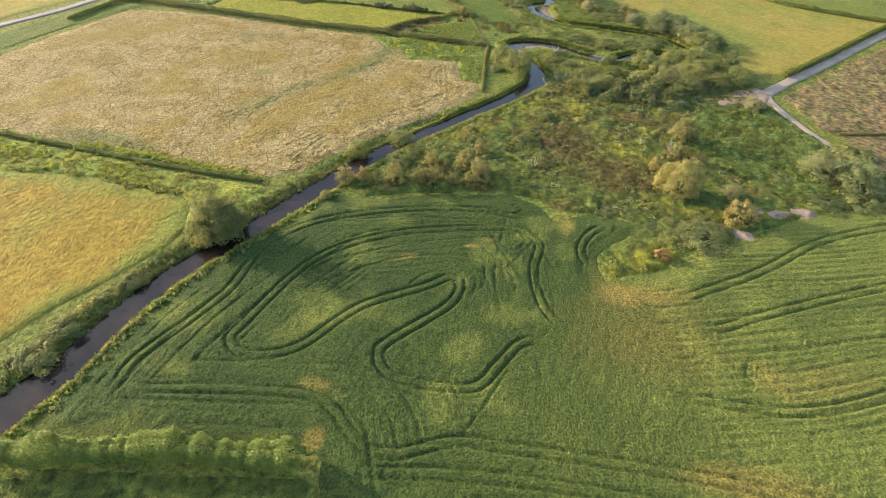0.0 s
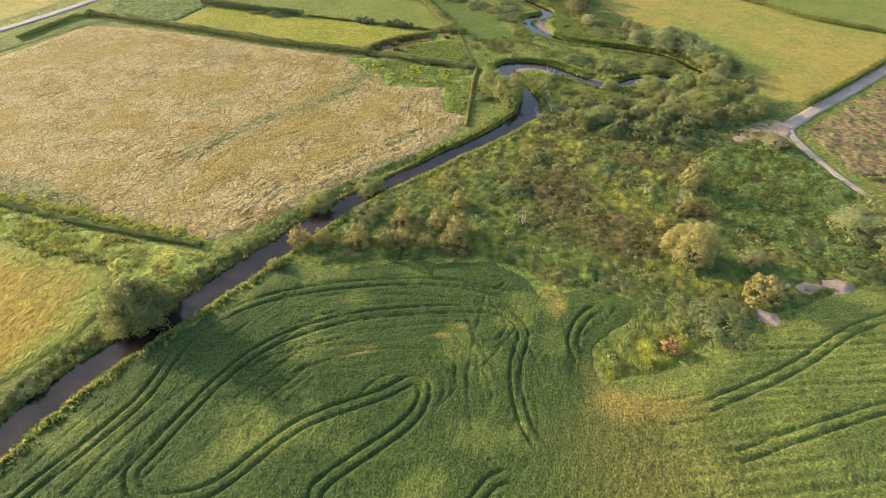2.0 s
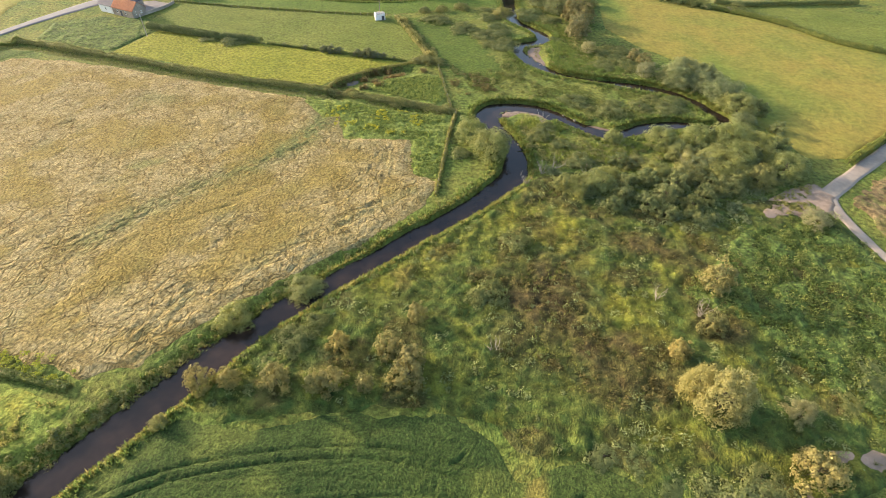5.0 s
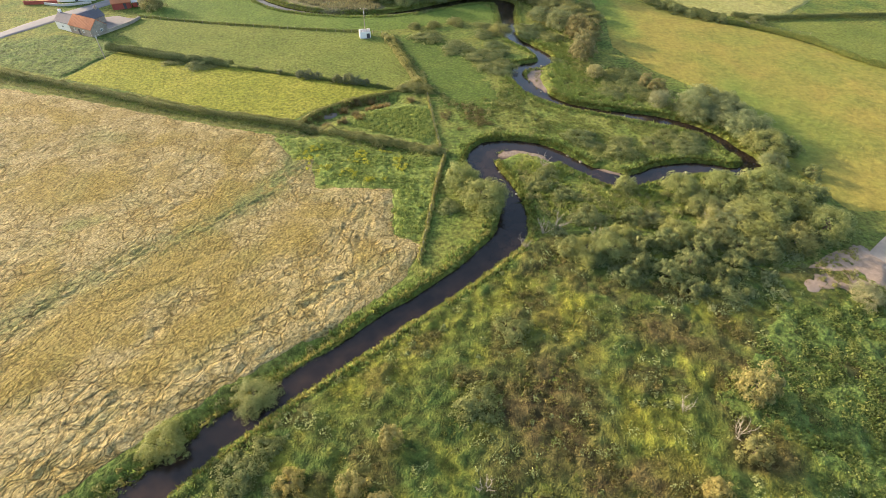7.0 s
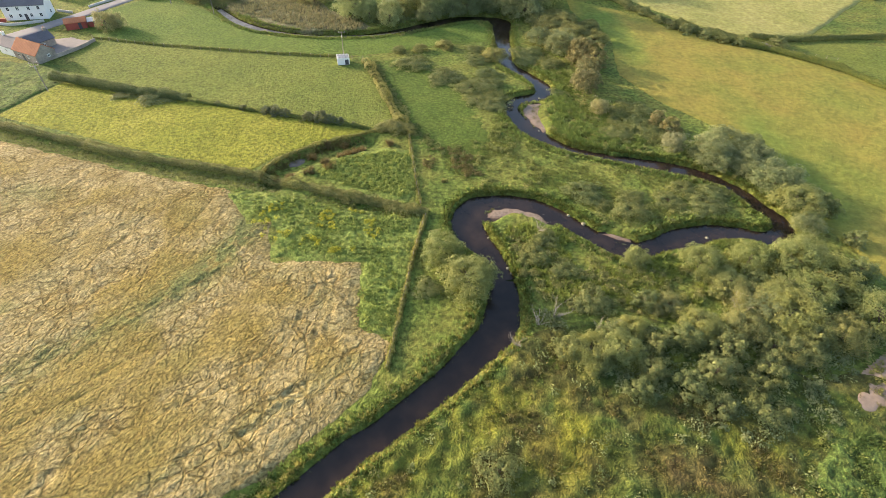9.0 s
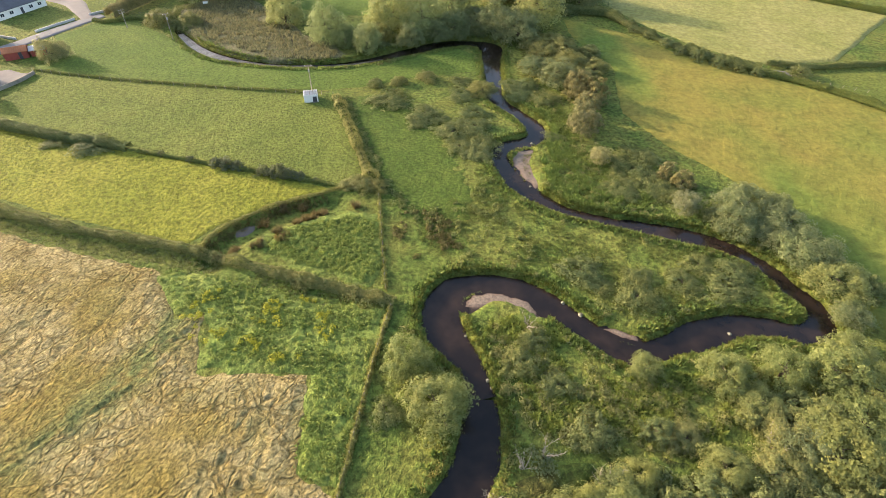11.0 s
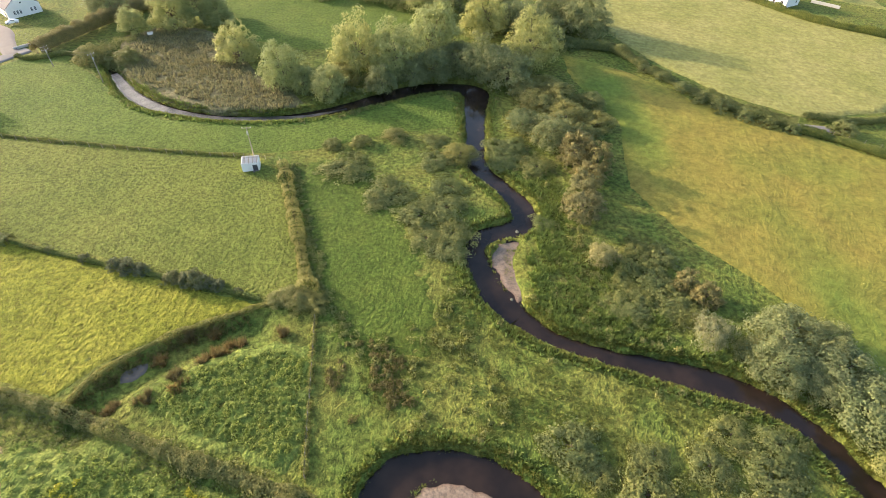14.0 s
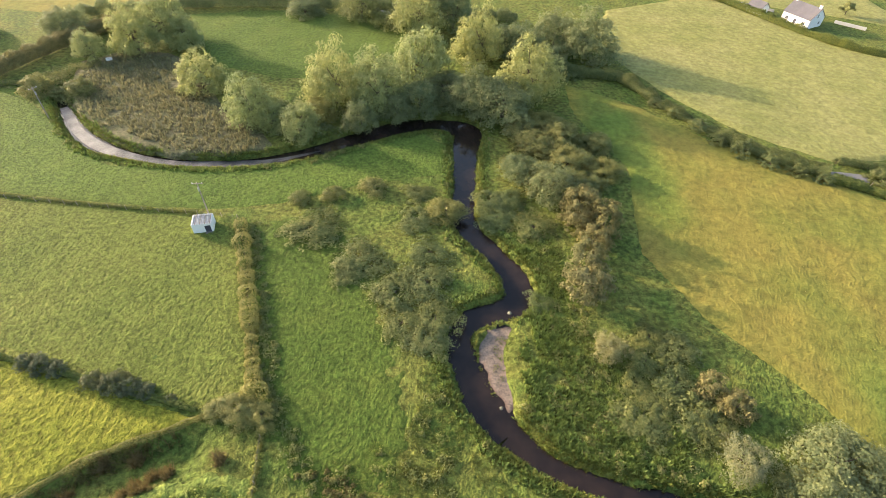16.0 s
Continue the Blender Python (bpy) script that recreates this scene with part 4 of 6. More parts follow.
bar("yard", [(-109, 271), (-104, 281), (-102.5, 287.5), (-112, 290), (-118, 288), (-117, 281)], M_CONCRETE, lambda x, y: ground_height(x, y) + 0.3, "pale concrete farmyard beside the cottage", "yard", 0.8)


# ---- foliage builders ----
def leaf_quads(centres, normals, size, rng):
    n = len(centres)
    a = np.cross(normals, rng.normal(size=(n, 3)))
    a /= np.linalg.norm(a, axis=1)[:, None] + 1e-9
    b = np.cross(normals, a)
    s = size * rng.uniform(0.6, 1.3, (n, 1))
    a, b = a * s, b * s * rng.uniform(0.55, 0.85, (n, 1))
    v = np.stack([centres - a, centres + 0.6 * a - b, centres + 0.6 * a + b], 1)
    return v.reshape(-1, 3), np.arange(3 * n).reshape(n, 3)


def unit(v):
    return v / (np.linalg.norm(v, axis=1)[:, None] + 1e-9)


def crown_mesh(name, seed, radius, height, base, clusters, leaves, size, material, droop=0.0, lobes=0.35):
    """Leaves gathered in uneven clumps on a crown with gaps and a ragged outline."""
    rng = np.random.default_rng(seed)
    turn = rng.uniform(0, 2 * math.pi, clusters)
    up = rng.random(clusters) ** 1.15
    lump = 1 + lobes * 0.45 * np.sin(3 * turn + seed) + lobes * 0.35 * rng.normal(size=clusters)
    reach = np.sqrt(1 - 0.88 * up**2) * (0.42 + 0.42 * rng.random(clusters) ** 0.5) * lump
    cz = base + (height - base) * (0.04 + 0.82 * up) * (1 + 0.12 * rng.normal(size=clusters))
    c = np.stack([np.cos(turn) * radius * reach, np.sin(turn) * radius * reach, cz], 1)
    cr = radius * rng.uniform(0.13, 0.26, clusters)
    which = rng.integers(0, clusters, leaves)
    o = unit(rng.normal(size=(leaves, 3)))
    o[:, 2] = np.where(o[:, 2] < -0.3, -o[:, 2], o[:, 2])
    r = cr[which] * (0.55 + 0.5 * rng.random(leaves) ** 0.5)
    p = c[which] + o * r[:, None] * np.array([1, 1, 0.85])
    p[:, 2] = np.maximum(p[:, 2] - droop * rng.random(leaves) * r, 0.12)
    spread = unit(p - [0, 0, 0.35 * height])
    nrm = unit(0.8 * o + 0.5 * spread + 0.38 * rng.normal(size=(leaves, 3)))
    v, f = leaf_quads(p, nrm, size, rng)
    return mesh_from(name, v, f, material, True), c


def trunk_mesh(name, seed, height, base, centres, thick, material):
    rng = random.Random(seed)
    bm = bmesh.new()
    top = Vector((rng.uniform(-0.3, 0.3), rng.uniform(-0.3, 0.3), height * 0.55))
    tube(bm, (0, 0, -0.4), top * 0.5, thick, thick * 0.75, 7)
    tube(bm, top * 0.5, top, thick * 0.75, thick * 0.45, 7)
    for c in centres[:14]:
        a = top * rng.uniform(0.35, 1.0)
        b = Vector(c)
        mid = a.lerp(b, 0.55) + Vector((0, 0, -0.1 * (b - a).length))
        tube(bm, a, mid, thick * 0.35, thick * 0.2, 5)
        tube(bm, mid, b, thick * 0.2, 0.02, 5)
    me = bpy.data.meshes.new(name)
    bm.to_mesh(me)
    bm.free()
    me.materials.append(material)
    return me


def plant(name, seed, radius, height, base, clusters, leaves, size, material, label, category, thick=0.16, droop=0.0, lobes=0.35):
    """One tree or shrub at the origin: an Empty with trunk and crown."""
    ob = new(name)
    me, c = crown_mesh("crown", seed, radius, height, base, clusters, leaves, size, material, droop, lobes)
    crown = new("crown", me)
    stem = new("trunk", trunk_mesh("trunk", seed, height, base, c, thick, M_BARK))
    crown.parent = stem.parent = ob
    return tagged(ob, label, category)


def ground_at(x, y):
    return float(ground_height(np.array([[float(x)]]), np.array([[float(y)]]))[0, 0])


def grove(kinds, places, radius, stretch=1.0, group="", sink=0.05, swell=0.0):
    """Set the plants out by place and crown radius; each turned and sized for itself. swell: sizes every copy from the radius given, times swell."""
    for i, (x, y, r) in enumerate(places):
        ob = kinds[i % len(kinds)]
        k = r / radius * (swell or 1.0) * random.uniform(0.95, 1.1)
        m = pose(x, y, ground_at(x, y) - sink, 0, 0, random.uniform(0, 360)) @ Matrix.Diagonal((k * random.uniform(0.92, 1.08), k * random.uniform(0.92, 1.08), k * stretch * random.uniform(0.9, 1.12), 1))
        if ob.get("placed"):
            copy_thing(ob, m @ Matrix.Diagonal([1 / v for v in ob.scale] + [1]) if swell else m)
        else:
            ob.matrix_basis = m
            ob["placed"] = 1
        if group:
            ob["group"] = group


LIGHT = [plant("willow_tree", s, 6, 8.0, 0.6, 150, 10000, 0.19, L_LIGHT, "sunlit light green willow tree with a billowing crown", "tree", 0.28) for s in (1, 2, 3)]
DARK = [plant("alder_tree", s, 6, 7.5, 0.4, 150, 10000, 0.19, L_DARK, "dark green alder tree in a dense riverside stand", "tree", 0.26) for s in (4, 5, 6)]
OLIVE = [plant("sallow_tree", s, 5, 6.2, 0.3, 120, 8500, 0.17, L_OLIVE, "olive-green sallow with a bushy rounded crown", "tree", 0.2) for s in (7, 8)]
SHRUB = [plant("bramble_bush", s, 3.5, 2.0, 0.05, 90, 4200, 0.15, L_SHRUB, "low grey-green bramble bush sprawling in the grass", "bush", 0.07, lobes=0.5) for s in (9, 10, 11)]
BROWN = [plant("hawthorn_bush", s, 3, 4.4, 0.2, 80, 4200, 0.145, L_BROWN, "brownish autumn-tinted hawthorn bush on rough ground", "bush", 0.1) for s in (12, 13)]
PALE = [plant("grey_willow", s, 6, 8.0, 0.5, 140, 10500, 0.17, L_PALE, "pale grey-green willow with sparse silvery twigs", "tree", 0.24, lobes=0.45) for s in (14,)]
YELLOW = [plant("yellow_sallow", s, 5, 7.5, 0.4, 110, 8000, 0.17, L_YELLOW, "pale yellow-green sallow standing in rough grass", "tree", 0.2) for s in (15, 16)]
CREAM = [plant("cream_willow", s, 4.4, 9.0, 0.2, 190, 12000, 0.15, L_CREAM, "pale cream-green willow with upright twigs in rough grass", "tree", 0.2, lobes=0.25) for s in (18,)]
CARR = [plant("carr_willow", s, 3.4, 4.0, 0.1, 75, 4800, 0.155, L_CARR, "grey-green willow scrub in the wet thicket", "bush", 0.1, lobes=0.45) for s in (31, 32, 33)]
GOLD = [plant("golden_bush", s, 3, 4.4, 0.2, 80, 4200, 0.145, L_GOLD, "golden brown sunlit thorn bush on rough ground", "bush", 0.1) for s in (12, 13)]
GLADE = [plant("willow_tree", s, 6, 8.0, 0.6, 150, 10000, 0.19, L_GLADE, "olive-green bushy willow beside the lower river", "tree", 0.28) for s in (51, 52)]
GORSE = [plant("gorse_bush", s, 3, 3.6, 0.05, 60, 3600, 0.15, L_GORSE, "dark grey-green gorse bush in a thin field hedge", "bush", 0.08, lobes=0.4) for s in (41, 42)]
RED = [plant("dock_stand", 17, 2.2, 2.4, 0.1, 24, 700, 0.2, L_RED, "rust-coloured clump of seeding weeds", "weed", 0.04)]

grove(LIGHT, [(-35, 334, 7.2), (-17, 320, 7.8), (-2, 313, 5.6), (4, 331, 7.2), (16, 330, 7.2), (27, 343, 9.6), (45, 362, 7.4), (59, 339, 7.8), (-10, 316, 4.8), (-66, 359, 6), (-59, 367, 7), (-77, 352, 5), (-52, 363, 4.6),
              (24, 384, 8)], 6, 1.08, group="light riverside trees")
grove(GLADE, [(61, 187.2, 2.7), (73.5, 186, 4.0), (84, 187, 3.8), (92, 186, 5.2), (21, 187, 3.8), (26, 178.6, 5)], 6, 0.85, group="light riverside trees", swell=1.15)
grove(GLADE, [(86, 173, 6), (104, 207, 6.2), (55, 169, 3.3), (68, 170, 4), (46.5, 163.5, 4), (52, 164, 5), (103, 174, 5.4), (86, 177, 5.4), (98, 183, 6), (-13, 128.8, 3.5), (92, 178, 5), (78, 181, 4), (98, 191, 4.5), (12, 388, 6)], 6, 0.62, group="light riverside trees", swell=1.15)
grove(DARK, [(28, 328, 7), (43, 330, 7.8), (60, 366, 9), (71, 374, 8.6), (81, 367, 7.6), (51, 327, 6.4), (22, 325, 5), (13, 319, 3.8), (-95, 371, 5.2), (36, 388, 8.2), (2, 394, 6.2)], 6, 0.95, group="dark riverside trees")
grove(DARK, [(54, 300, 5.2),
             (61, 294, 5), (95, 231, 4.4), (101.5, 230, 4.4)], 6, 0.7, group="dark riverside trees")
grove(DARK, [(97, 221.5, 4.6), (91, 225, 4.0), (103, 216, 5.2), (103, 200, 3.4), (81, 174, 3.3),
             (35, 337, 6), (52, 338, 6), (66, 356, 6), (101, 224, 5), (-20, 396, 6), (52, 372, 6)], 6, 0.62, group="dark riverside trees")
grove(OLIVE, [(1, 322, 5.2), (66, 315, 6), (59, 311, 5.6), (66, 304, 5.4), (75, 313, 4.6), (74, 301, 4.3), (68, 290, 4.4), (90, 227.5, 4.2), (37, 284, 4.2), (64, 175, 2.6), (84, 165, 4), (80, 177, 4.4), (94, 169, 4.8),
              (62, 322, 5), (56, 318, 4.6), (70, 296, 4), (76, 170, 4), (107, 118, 4)], 5, 0.75, group="sallows")
grove(SHRUB, [(70, 359, 4.8), (75, 354, 4.6), (51, 290, 4), (48, 284, 3.5), (56, 281, 4), (55, 260, 3), (69, 238, 3.3), (20, 269, 4.4), (18, 264, 2.7), (28, 261, 4), (34, 264, 4.2), (36, 255, 4.2), (35, 251, 3.2), (30, 254, 3.3), (34, 272, 3.8), (31, 282, 3.4),
              (9, 277, 5), (30, 291, 3), (47, 289, 3.4), (-64, 249, 4), (-74, 250, 3.6)], 3.5, 0.62, group="bramble bushes")
grove(SHRUB, [(74, 154, 3.0), (23, 128, 3.5), (-9, 120, 2.6), (-12, 116, 2.6), (30, 143, 3), (-47, 90, 1.6), (-70, 52, 3),
              (-68.5, 57.5, 2.5), (-62.5, 70, 2.4), (115, 124, 4.6), (40, 188, 3), (46, 184, 3.2), (50, 176, 3), (43, 193, 2.4), (18, 178, 2.5)], 3.5, group="bramble bushes")
grove(SHRUB, [(58.5, 87.5, 4.6), (53, 90, 3.4), (39, 96.5, 2.6), (48, 92.5, 1.8), (63, 90, 3), (-6, 113, 2), (-15, 111, 2.2), (89, 111, 4), (95, 102, 4.6), (105, 103, 4.4), (82, 106, 3), (61.5, 93.8, 3.4), (44, 95.8, 2)], 3.5, 0.48, group="bramble bushes")
grove(SHRUB, [(72.2, 248.9, 3.2), (76, 244, 3.4), (72, 240, 2.8), (77.7, 239.2, 3.2), (78.3, 251, 3), (69, 244, 2.6), (80, 237, 2.6), (74, 253.5, 2.6)], 3.5, 0.85, group="bramble bushes")
grove(SHRUB, [(54, 210, 3.4), (64, 203.5, 4), (82, 206.5, 4.4), (79, 213, 2.6), (66, 209, 2.6), (58, 206, 2.2), (74, 208, 2.6), (86, 211, 3)], 3.5, 0.7, group="bramble bushes")
grove(CARR, [(92, 350.5, 2.4), (97.6, 345, 2.0), (96.6, 337, 2.6), (101.6, 331.5, 2.8), (105.6, 324.5, 3.0), (108.4, 318, 3.2), (112.8, 313.2, 3.4), (118, 308.4, 3.0), (123.6, 305.4, 2.8), (129, 302.4, 2.6), (143.8, 303.6, 3.6), (86, 354.5, 2.8)], 3.4, 0.85, group="hedge bushes", swell=0.95)
grove(GORSE, [(-30.2, 242.4, 1.9), (-27.6, 242.0, 2.2), (-24.6, 241.4, 1.9), (-17.8, 239.6, 2.1), (-14.4, 239.2, 2.5), (-11.2, 238.8, 2.1), (-8.6, 238.2, 1.5), (-4.6, 237.4, 1.0), (-45.3, 246.0, 1.1), (-37.5, 244.1, 1.3)], 3, group="gorse bushes", swell=1.0)
grove(BROWN, [(65, 282, 3.8), (68, 276, 4), (65, 269, 3.5), (64, 263, 3.6), (81, 243, 2.3), (84, 240, 2.1), (66, 286, 3.4), (71, 282, 3.2)], 3, group="hawthorn bushes")
grove(CARR, [(43, 164, 3.0), (48, 162, 3.2), (52, 168, 3.0), (57, 160.5, 3.4), (62, 157.5, 3.2), (64.5, 167, 3.6), (71, 165, 3.8), (77, 161, 3.4), (59, 165.5, 3), (67.5, 160.5, 3.4), (73, 157.5, 3), (54, 156.5, 2.8), (66, 154, 2.8),
             (60, 176, 2.8), (75.5, 179, 3), (83, 181.5, 3), (80, 166, 3), (88, 168, 3.4), (96, 179, 3.6), (106, 185, 3.4), (110, 206, 3.4), (69, 171, 2.6), (111, 195, 2.6)], 3.4, group="carr willows", swell=0.95)
grove(DARK, [(101, 115, 5.4), (107, 111, 5.6)], 6, 0.62)
grove(OLIVE, [(11, 289, 2.4), (20, 292, 3.0), (4, 287, 2.2)], 5, 0.8, group="sallows")
grove(OLIVE, [(6.5, 236, 3.2), (10.5, 235, 2.4), (3, 235.6, 2)], 5, 0.7)
grove(OLIVE, [(-50.6, 84.8, 4.3), (-49.6, 86.2, 3.8), (-48.0, 88.0, 3.0), (-53.4, 85.4, 2.6)], 5, 1.8)
grove(OLIVE, [(-81, 330, 4.2), (-70, 331, 3.8), (-75, 329, 3.2)], 5, 0.9)
grove(PALE, [(-103, 298, 4.4), (-99.6, 300, 3.6)], 6, 1.2, group="pale willows")
grove(GOLD, [(5, 114, 1.8), (56, 115, 1.8), (64, 121, 2), (68, 131, 3), (-25, 106.6, 2.1), (-20.5, 107, 1.7), (-12.8, 107, 2.2), (-6.5, 106.6, 1.5), (-3.8, 107, 1.9), (1.7, 106.8, 1.5), (8.6, 108.6, 2.3), (9.0, 111.5, 2), (-3.8, 114.8, 1.7), (9.6, 121.5, 1.8), (69, 94, 2.6)], 3, 1.3, group="hawthorn bushes", swell=1.25)
grove(PALE, [(66, 249.5, 4.4), (82, 231, 6.0)], 6, 0.75, group="pale willows")
grove(YELLOW, [(-29, 99.5, 1.6)], 5, 0.85)
grove(CREAM, [(59, 104.5, 4.5), (56, 107.5, 2.8)], 4.4, 1.15, group="cream willows")
grove(GLADE, [(-24, 120.4, 3.0)], 6, 0.95, group="light riverside trees", swell=1.15)
grove(PALE, [(72, 104, 3.6), (99.5, 152.6, 5)], 6, 0.7, group="pale willows")
grove(RED, [(47, 81, 2.1)], 2.2)
lone = plant("field_tree", 23, 3.4, 5.5, 1.8, 26, 1500, 0.3, L_OLIVE, "single small olive tree in a far pale field", "tree", 0.18)
lone.matrix_basis = pose(194, 417, 0)


def dead_tree(x, y, height, seed, lean=20):
    rng = random.Random(seed)
    bm = bmesh.new()
    for i in range(7):
        a = rng.uniform(0, 2 * math.pi)
        tilt = radians(rng.uniform(5, lean + 25))
        d = Vector((math.cos(a) * math.sin(tilt), math.sin(a) * math.sin(tilt), math.cos(tilt)))
        at, r, step = Vector((rng.uniform(-0.2, 0.2), rng.uniform(-0.2, 0.2), -0.3)), 0.075, height * rng.uniform(0.55, 1) / 5
        for k in range(5):
            d = (d + Vector((rng.uniform(-0.3, 0.3), rng.uniform(-0.3, 0.3), rng.uniform(-0.1, 0.25)))).normalized()
            to = at + d * step
            tube(bm, at, to, r, r * 0.75, 5)
            for _ in range(2):
                e = (d + Vector((rng.uniform(-1, 1), rng.uniform(-1, 1), rng.uniform(-0.2, 0.6)))).normalized()
                tube(bm, to, to + e * step * 0.9, r * 0.45, 0.015, 4)
            at, r = to, r * 0.75
    me = bpy.data.meshes.new("dead_tree")
    bm.to_mesh(me)
    bm.free()
    me.materials.append(M_DEAD)
    ob = new("dead_tree", me)
    ob.location = (x, y, ground_at(x, y))
    return tagged(ob, "bleached bare branches of a dead shrub", "dead tree", "dead trees")


for i, (x, y, h) in enumerate([(34.5, 165.5, 4), (39, 170, 5), (42, 172, 5), (63, 124, 4.5), (23.5, 115, 4.5), (42, 196, 4), (50, 168, 4.5), (77, 175, 5), (56, 128, 3.5), (88, 180, 5)]):
    dead_tree(x, y, h, 40 + i)


def hedge(pts, width, height, material, label, density=1.0, seed=1, size=0.17, ragged=0.35, lump=2.4):
    """A hedge along a line, its top and sides uneven, with stems inside."""
    rng = np.random.default_rng(seed)
    line = spline(pts, 1.0)
    seg = np.r_[0, np.cumsum(np.hypot(*np.diff(line[:, :2], axis=0).T))]
    n = int(seg[-1] * 150 * (width + 1.6 * height) * density / 2.2)
    s = rng.uniform(0, seg[-1], n)
    x, y = np.interp(s, seg, line[:, 0]), np.interp(s, seg, line[:, 1])
    dx, dy = np.interp(s, seg, np.gradient(line[:, 0])), np.interp(s, seg, np.gradient(line[:, 1]))
    ln = np.hypot(dx, dy)
    nx, ny = -dy / ln, dx / ln
    scale = 1 + ragged * 2 * (fbm(0.8 * x + 0.6 * y, 0.8 * y - 0.6 * x, lump, 3, 100 + seed) - 0.5) + 0.04 * rng.normal(size=n)
    a = rng.uniform(-0.25, math.pi + 0.25, n)
    rr = rng.uniform(0.55, 1.05, n) ** 0.6
    across, up = np.cos(a) * width / 2 * rr * scale, (0.35 + 0.65 * np.sin(a) * rr) * height * scale
    flat = np.sign(across) * np.abs(across / (width / 2)) ** 0.7 * width / 2
    px, py = x + nx * flat, y + ny * flat
    pz = ground_height(px, py) + np.maximum(0.08, up)
    p = np.stack([px, py, pz], 1)
    o = np.stack([nx * np.cos(a), ny * np.cos(a), np.sin(a)], 1)
    v, f = leaf_quads(p, unit(o + 0.45 * rng.normal(size=(n, 3))), size, rng)
    ob = new("hedge")
    foliage = new("foliage", mesh_from("foliage", v, f, material, True))
    bm = bmesh.new()
    for i in range(0, len(line) - 1, 2):
        q = line[i]
        z = ground_at(q[0], q[1])
        for _ in range(2):
            tube(bm, (q[0] + random.uniform(-0.2, 0.2), q[1] + random.uniform(-0.2, 0.2), z - 0.2), (q[0] + random.uniform(-0.5, 0.5), q[1] + random.uniform(-0.5, 0.5), z + height * 0.75), 0.05, 0.02, 4)
    tagged(part("stems", bm, M_BARK, ob), kind="stuff")
    foliage.parent = ob
    return tagged(ob, label, "hedge")


hedge([(-66, 33.8), (-52.5, 34.8), (-40.6, 35.4), (-32, 34.6), (-20.8, 34.2)], 3.8, 4.2, B_FRESH, "tall ragged sunlit green hedge at the crop's edge", 1.2, 1, size=0.15, ragged=0.6, lump=2.6)
hedge([(-130, 126), (-122.4, 124.2), (-95.6, 117.2), (-70.7, 110.4), (-46, 105.2)], 1.6, 0.95, L_HEDGE, "low dark hedge along a ditch", 1.0, 2)
hedge(LONG_HEDGE, 2.2, 1.45, L_STRAW, "long low field hedge with a sunlit straw-green top", 1.0, 3, size=0.13, ragged=0.8, lump=3.0)
hedge([(-100, 258.5), (-93, 256.8), (-75.3, 252), (-60.6, 249.2), (-54, 247.6)], 2.8, 2.4, L_SHRUB, "overgrown dark bramble hedge between two pastures", 1.0, 4)
hedge([(-52, 247.2), (-33.8, 243.2), (-13.1, 238.9), (0, 235.8)], 0.9, 0.8, L_HEDGE, "thin low line of hedge along a field bank", 0.8, 5)
hedge(FIELD_BANK, 1.0, 0.7, L_STRAW, "curved grassy field bank with low growth on its crest", 1.1, 6, size=0.12, ragged=0.6)
hedge([(-7, 279), (-0.4, 262.2), (4.8, 248), (9.2, 236)], 3.0, 1.7, L_YELLOW, "yellowing overgrown hedge between pasture and paddock", 0.8, 7, size=0.14, ragged=1.3, lump=1.8)
hedge([(-104, 290.3), (-77, 285.8), (-41, 282.5), (-17, 281.3)], 0.7, 0.7, L_HEDGE, "thin straggling hedge under a wire fence", 0.6, 8, ragged=0.8)
hedge([(85, 356), (91, 351), (95.7, 342.5), (100, 335), (110.2, 321), (120, 311.8), (131.2, 305)], 4.2, 2.2, L_SHRUB, "broad bushy grey-green field hedge", 1.0, 9, ragged=0.9, lump=4.5)
hedge([(131, 303), (141, 297.5), (156.6, 283.6), (172, 262.5), (215, 238)], 2.6, 1.9, L_HEDGE, "hedge along the upper side of the meadow", 0.9, 10, ragged=0.5)
hedge([(136, 310.5), (150, 308.5), (168, 311.2), (205, 316)], 2.0, 2.0, L_SHRUB, "dark hedge beside the short track", 0.9, 11)
hedge([(139, 436), (150, 424), (164.4, 399.5), (177.1, 383), (190, 375), (215, 360)], 3.2, 2.6, L_HEDGE, "brown-green garden hedge below the white house", 1.0, 12, ragged=0.5)
hedge([(-101, 334), (-97.4, 345), (-92, 358), (-86, 371), (-74, 390)], 5.4, 4.4, L_BROWN, "tall thick brownish hedge beside the garden lawn", 1.0, 13)
hedge([(-106, 331), (-100, 330), (-93, 334), (-86, 334)], 1.8, 1.4, L_HEDGE, "low hedge along the end of the pasture", 0.9, 14)
hedge([(123, 179), (150, 199.2), (194, 233.4), (240, 266)], 2.4, 1.8, L_HEDGE, "roadside hedge along the gravel lane", 0.9, 15)
hedge([(118, 137.2), (135.5, 138.8), (160, 146)], 1.6, 0.8, L_BROWN, "brown rushy edge of a drainage ditch", 0.8, 16)
hedge([(88, 352), (78, 354), (68, 357), (58, 356)], 3.5, 3.0, L_SHRUB, "overgrown hedge running into the trees", 1.0, 17)
hedge([(-100, 385), (-72, 396), (-30, 403), (30, 402), (60, 396)], 4.5, 4.0, L_DARK, "dark tree-lined hedge behind the north pasture", 0.8, 18, ragged=0.6)
hedge([(-152, 214), (-146, 232), (-140, 244)], 2.0, 1.5, L_HEDGE, "roadside hedge below the lane", 0.8, 19)


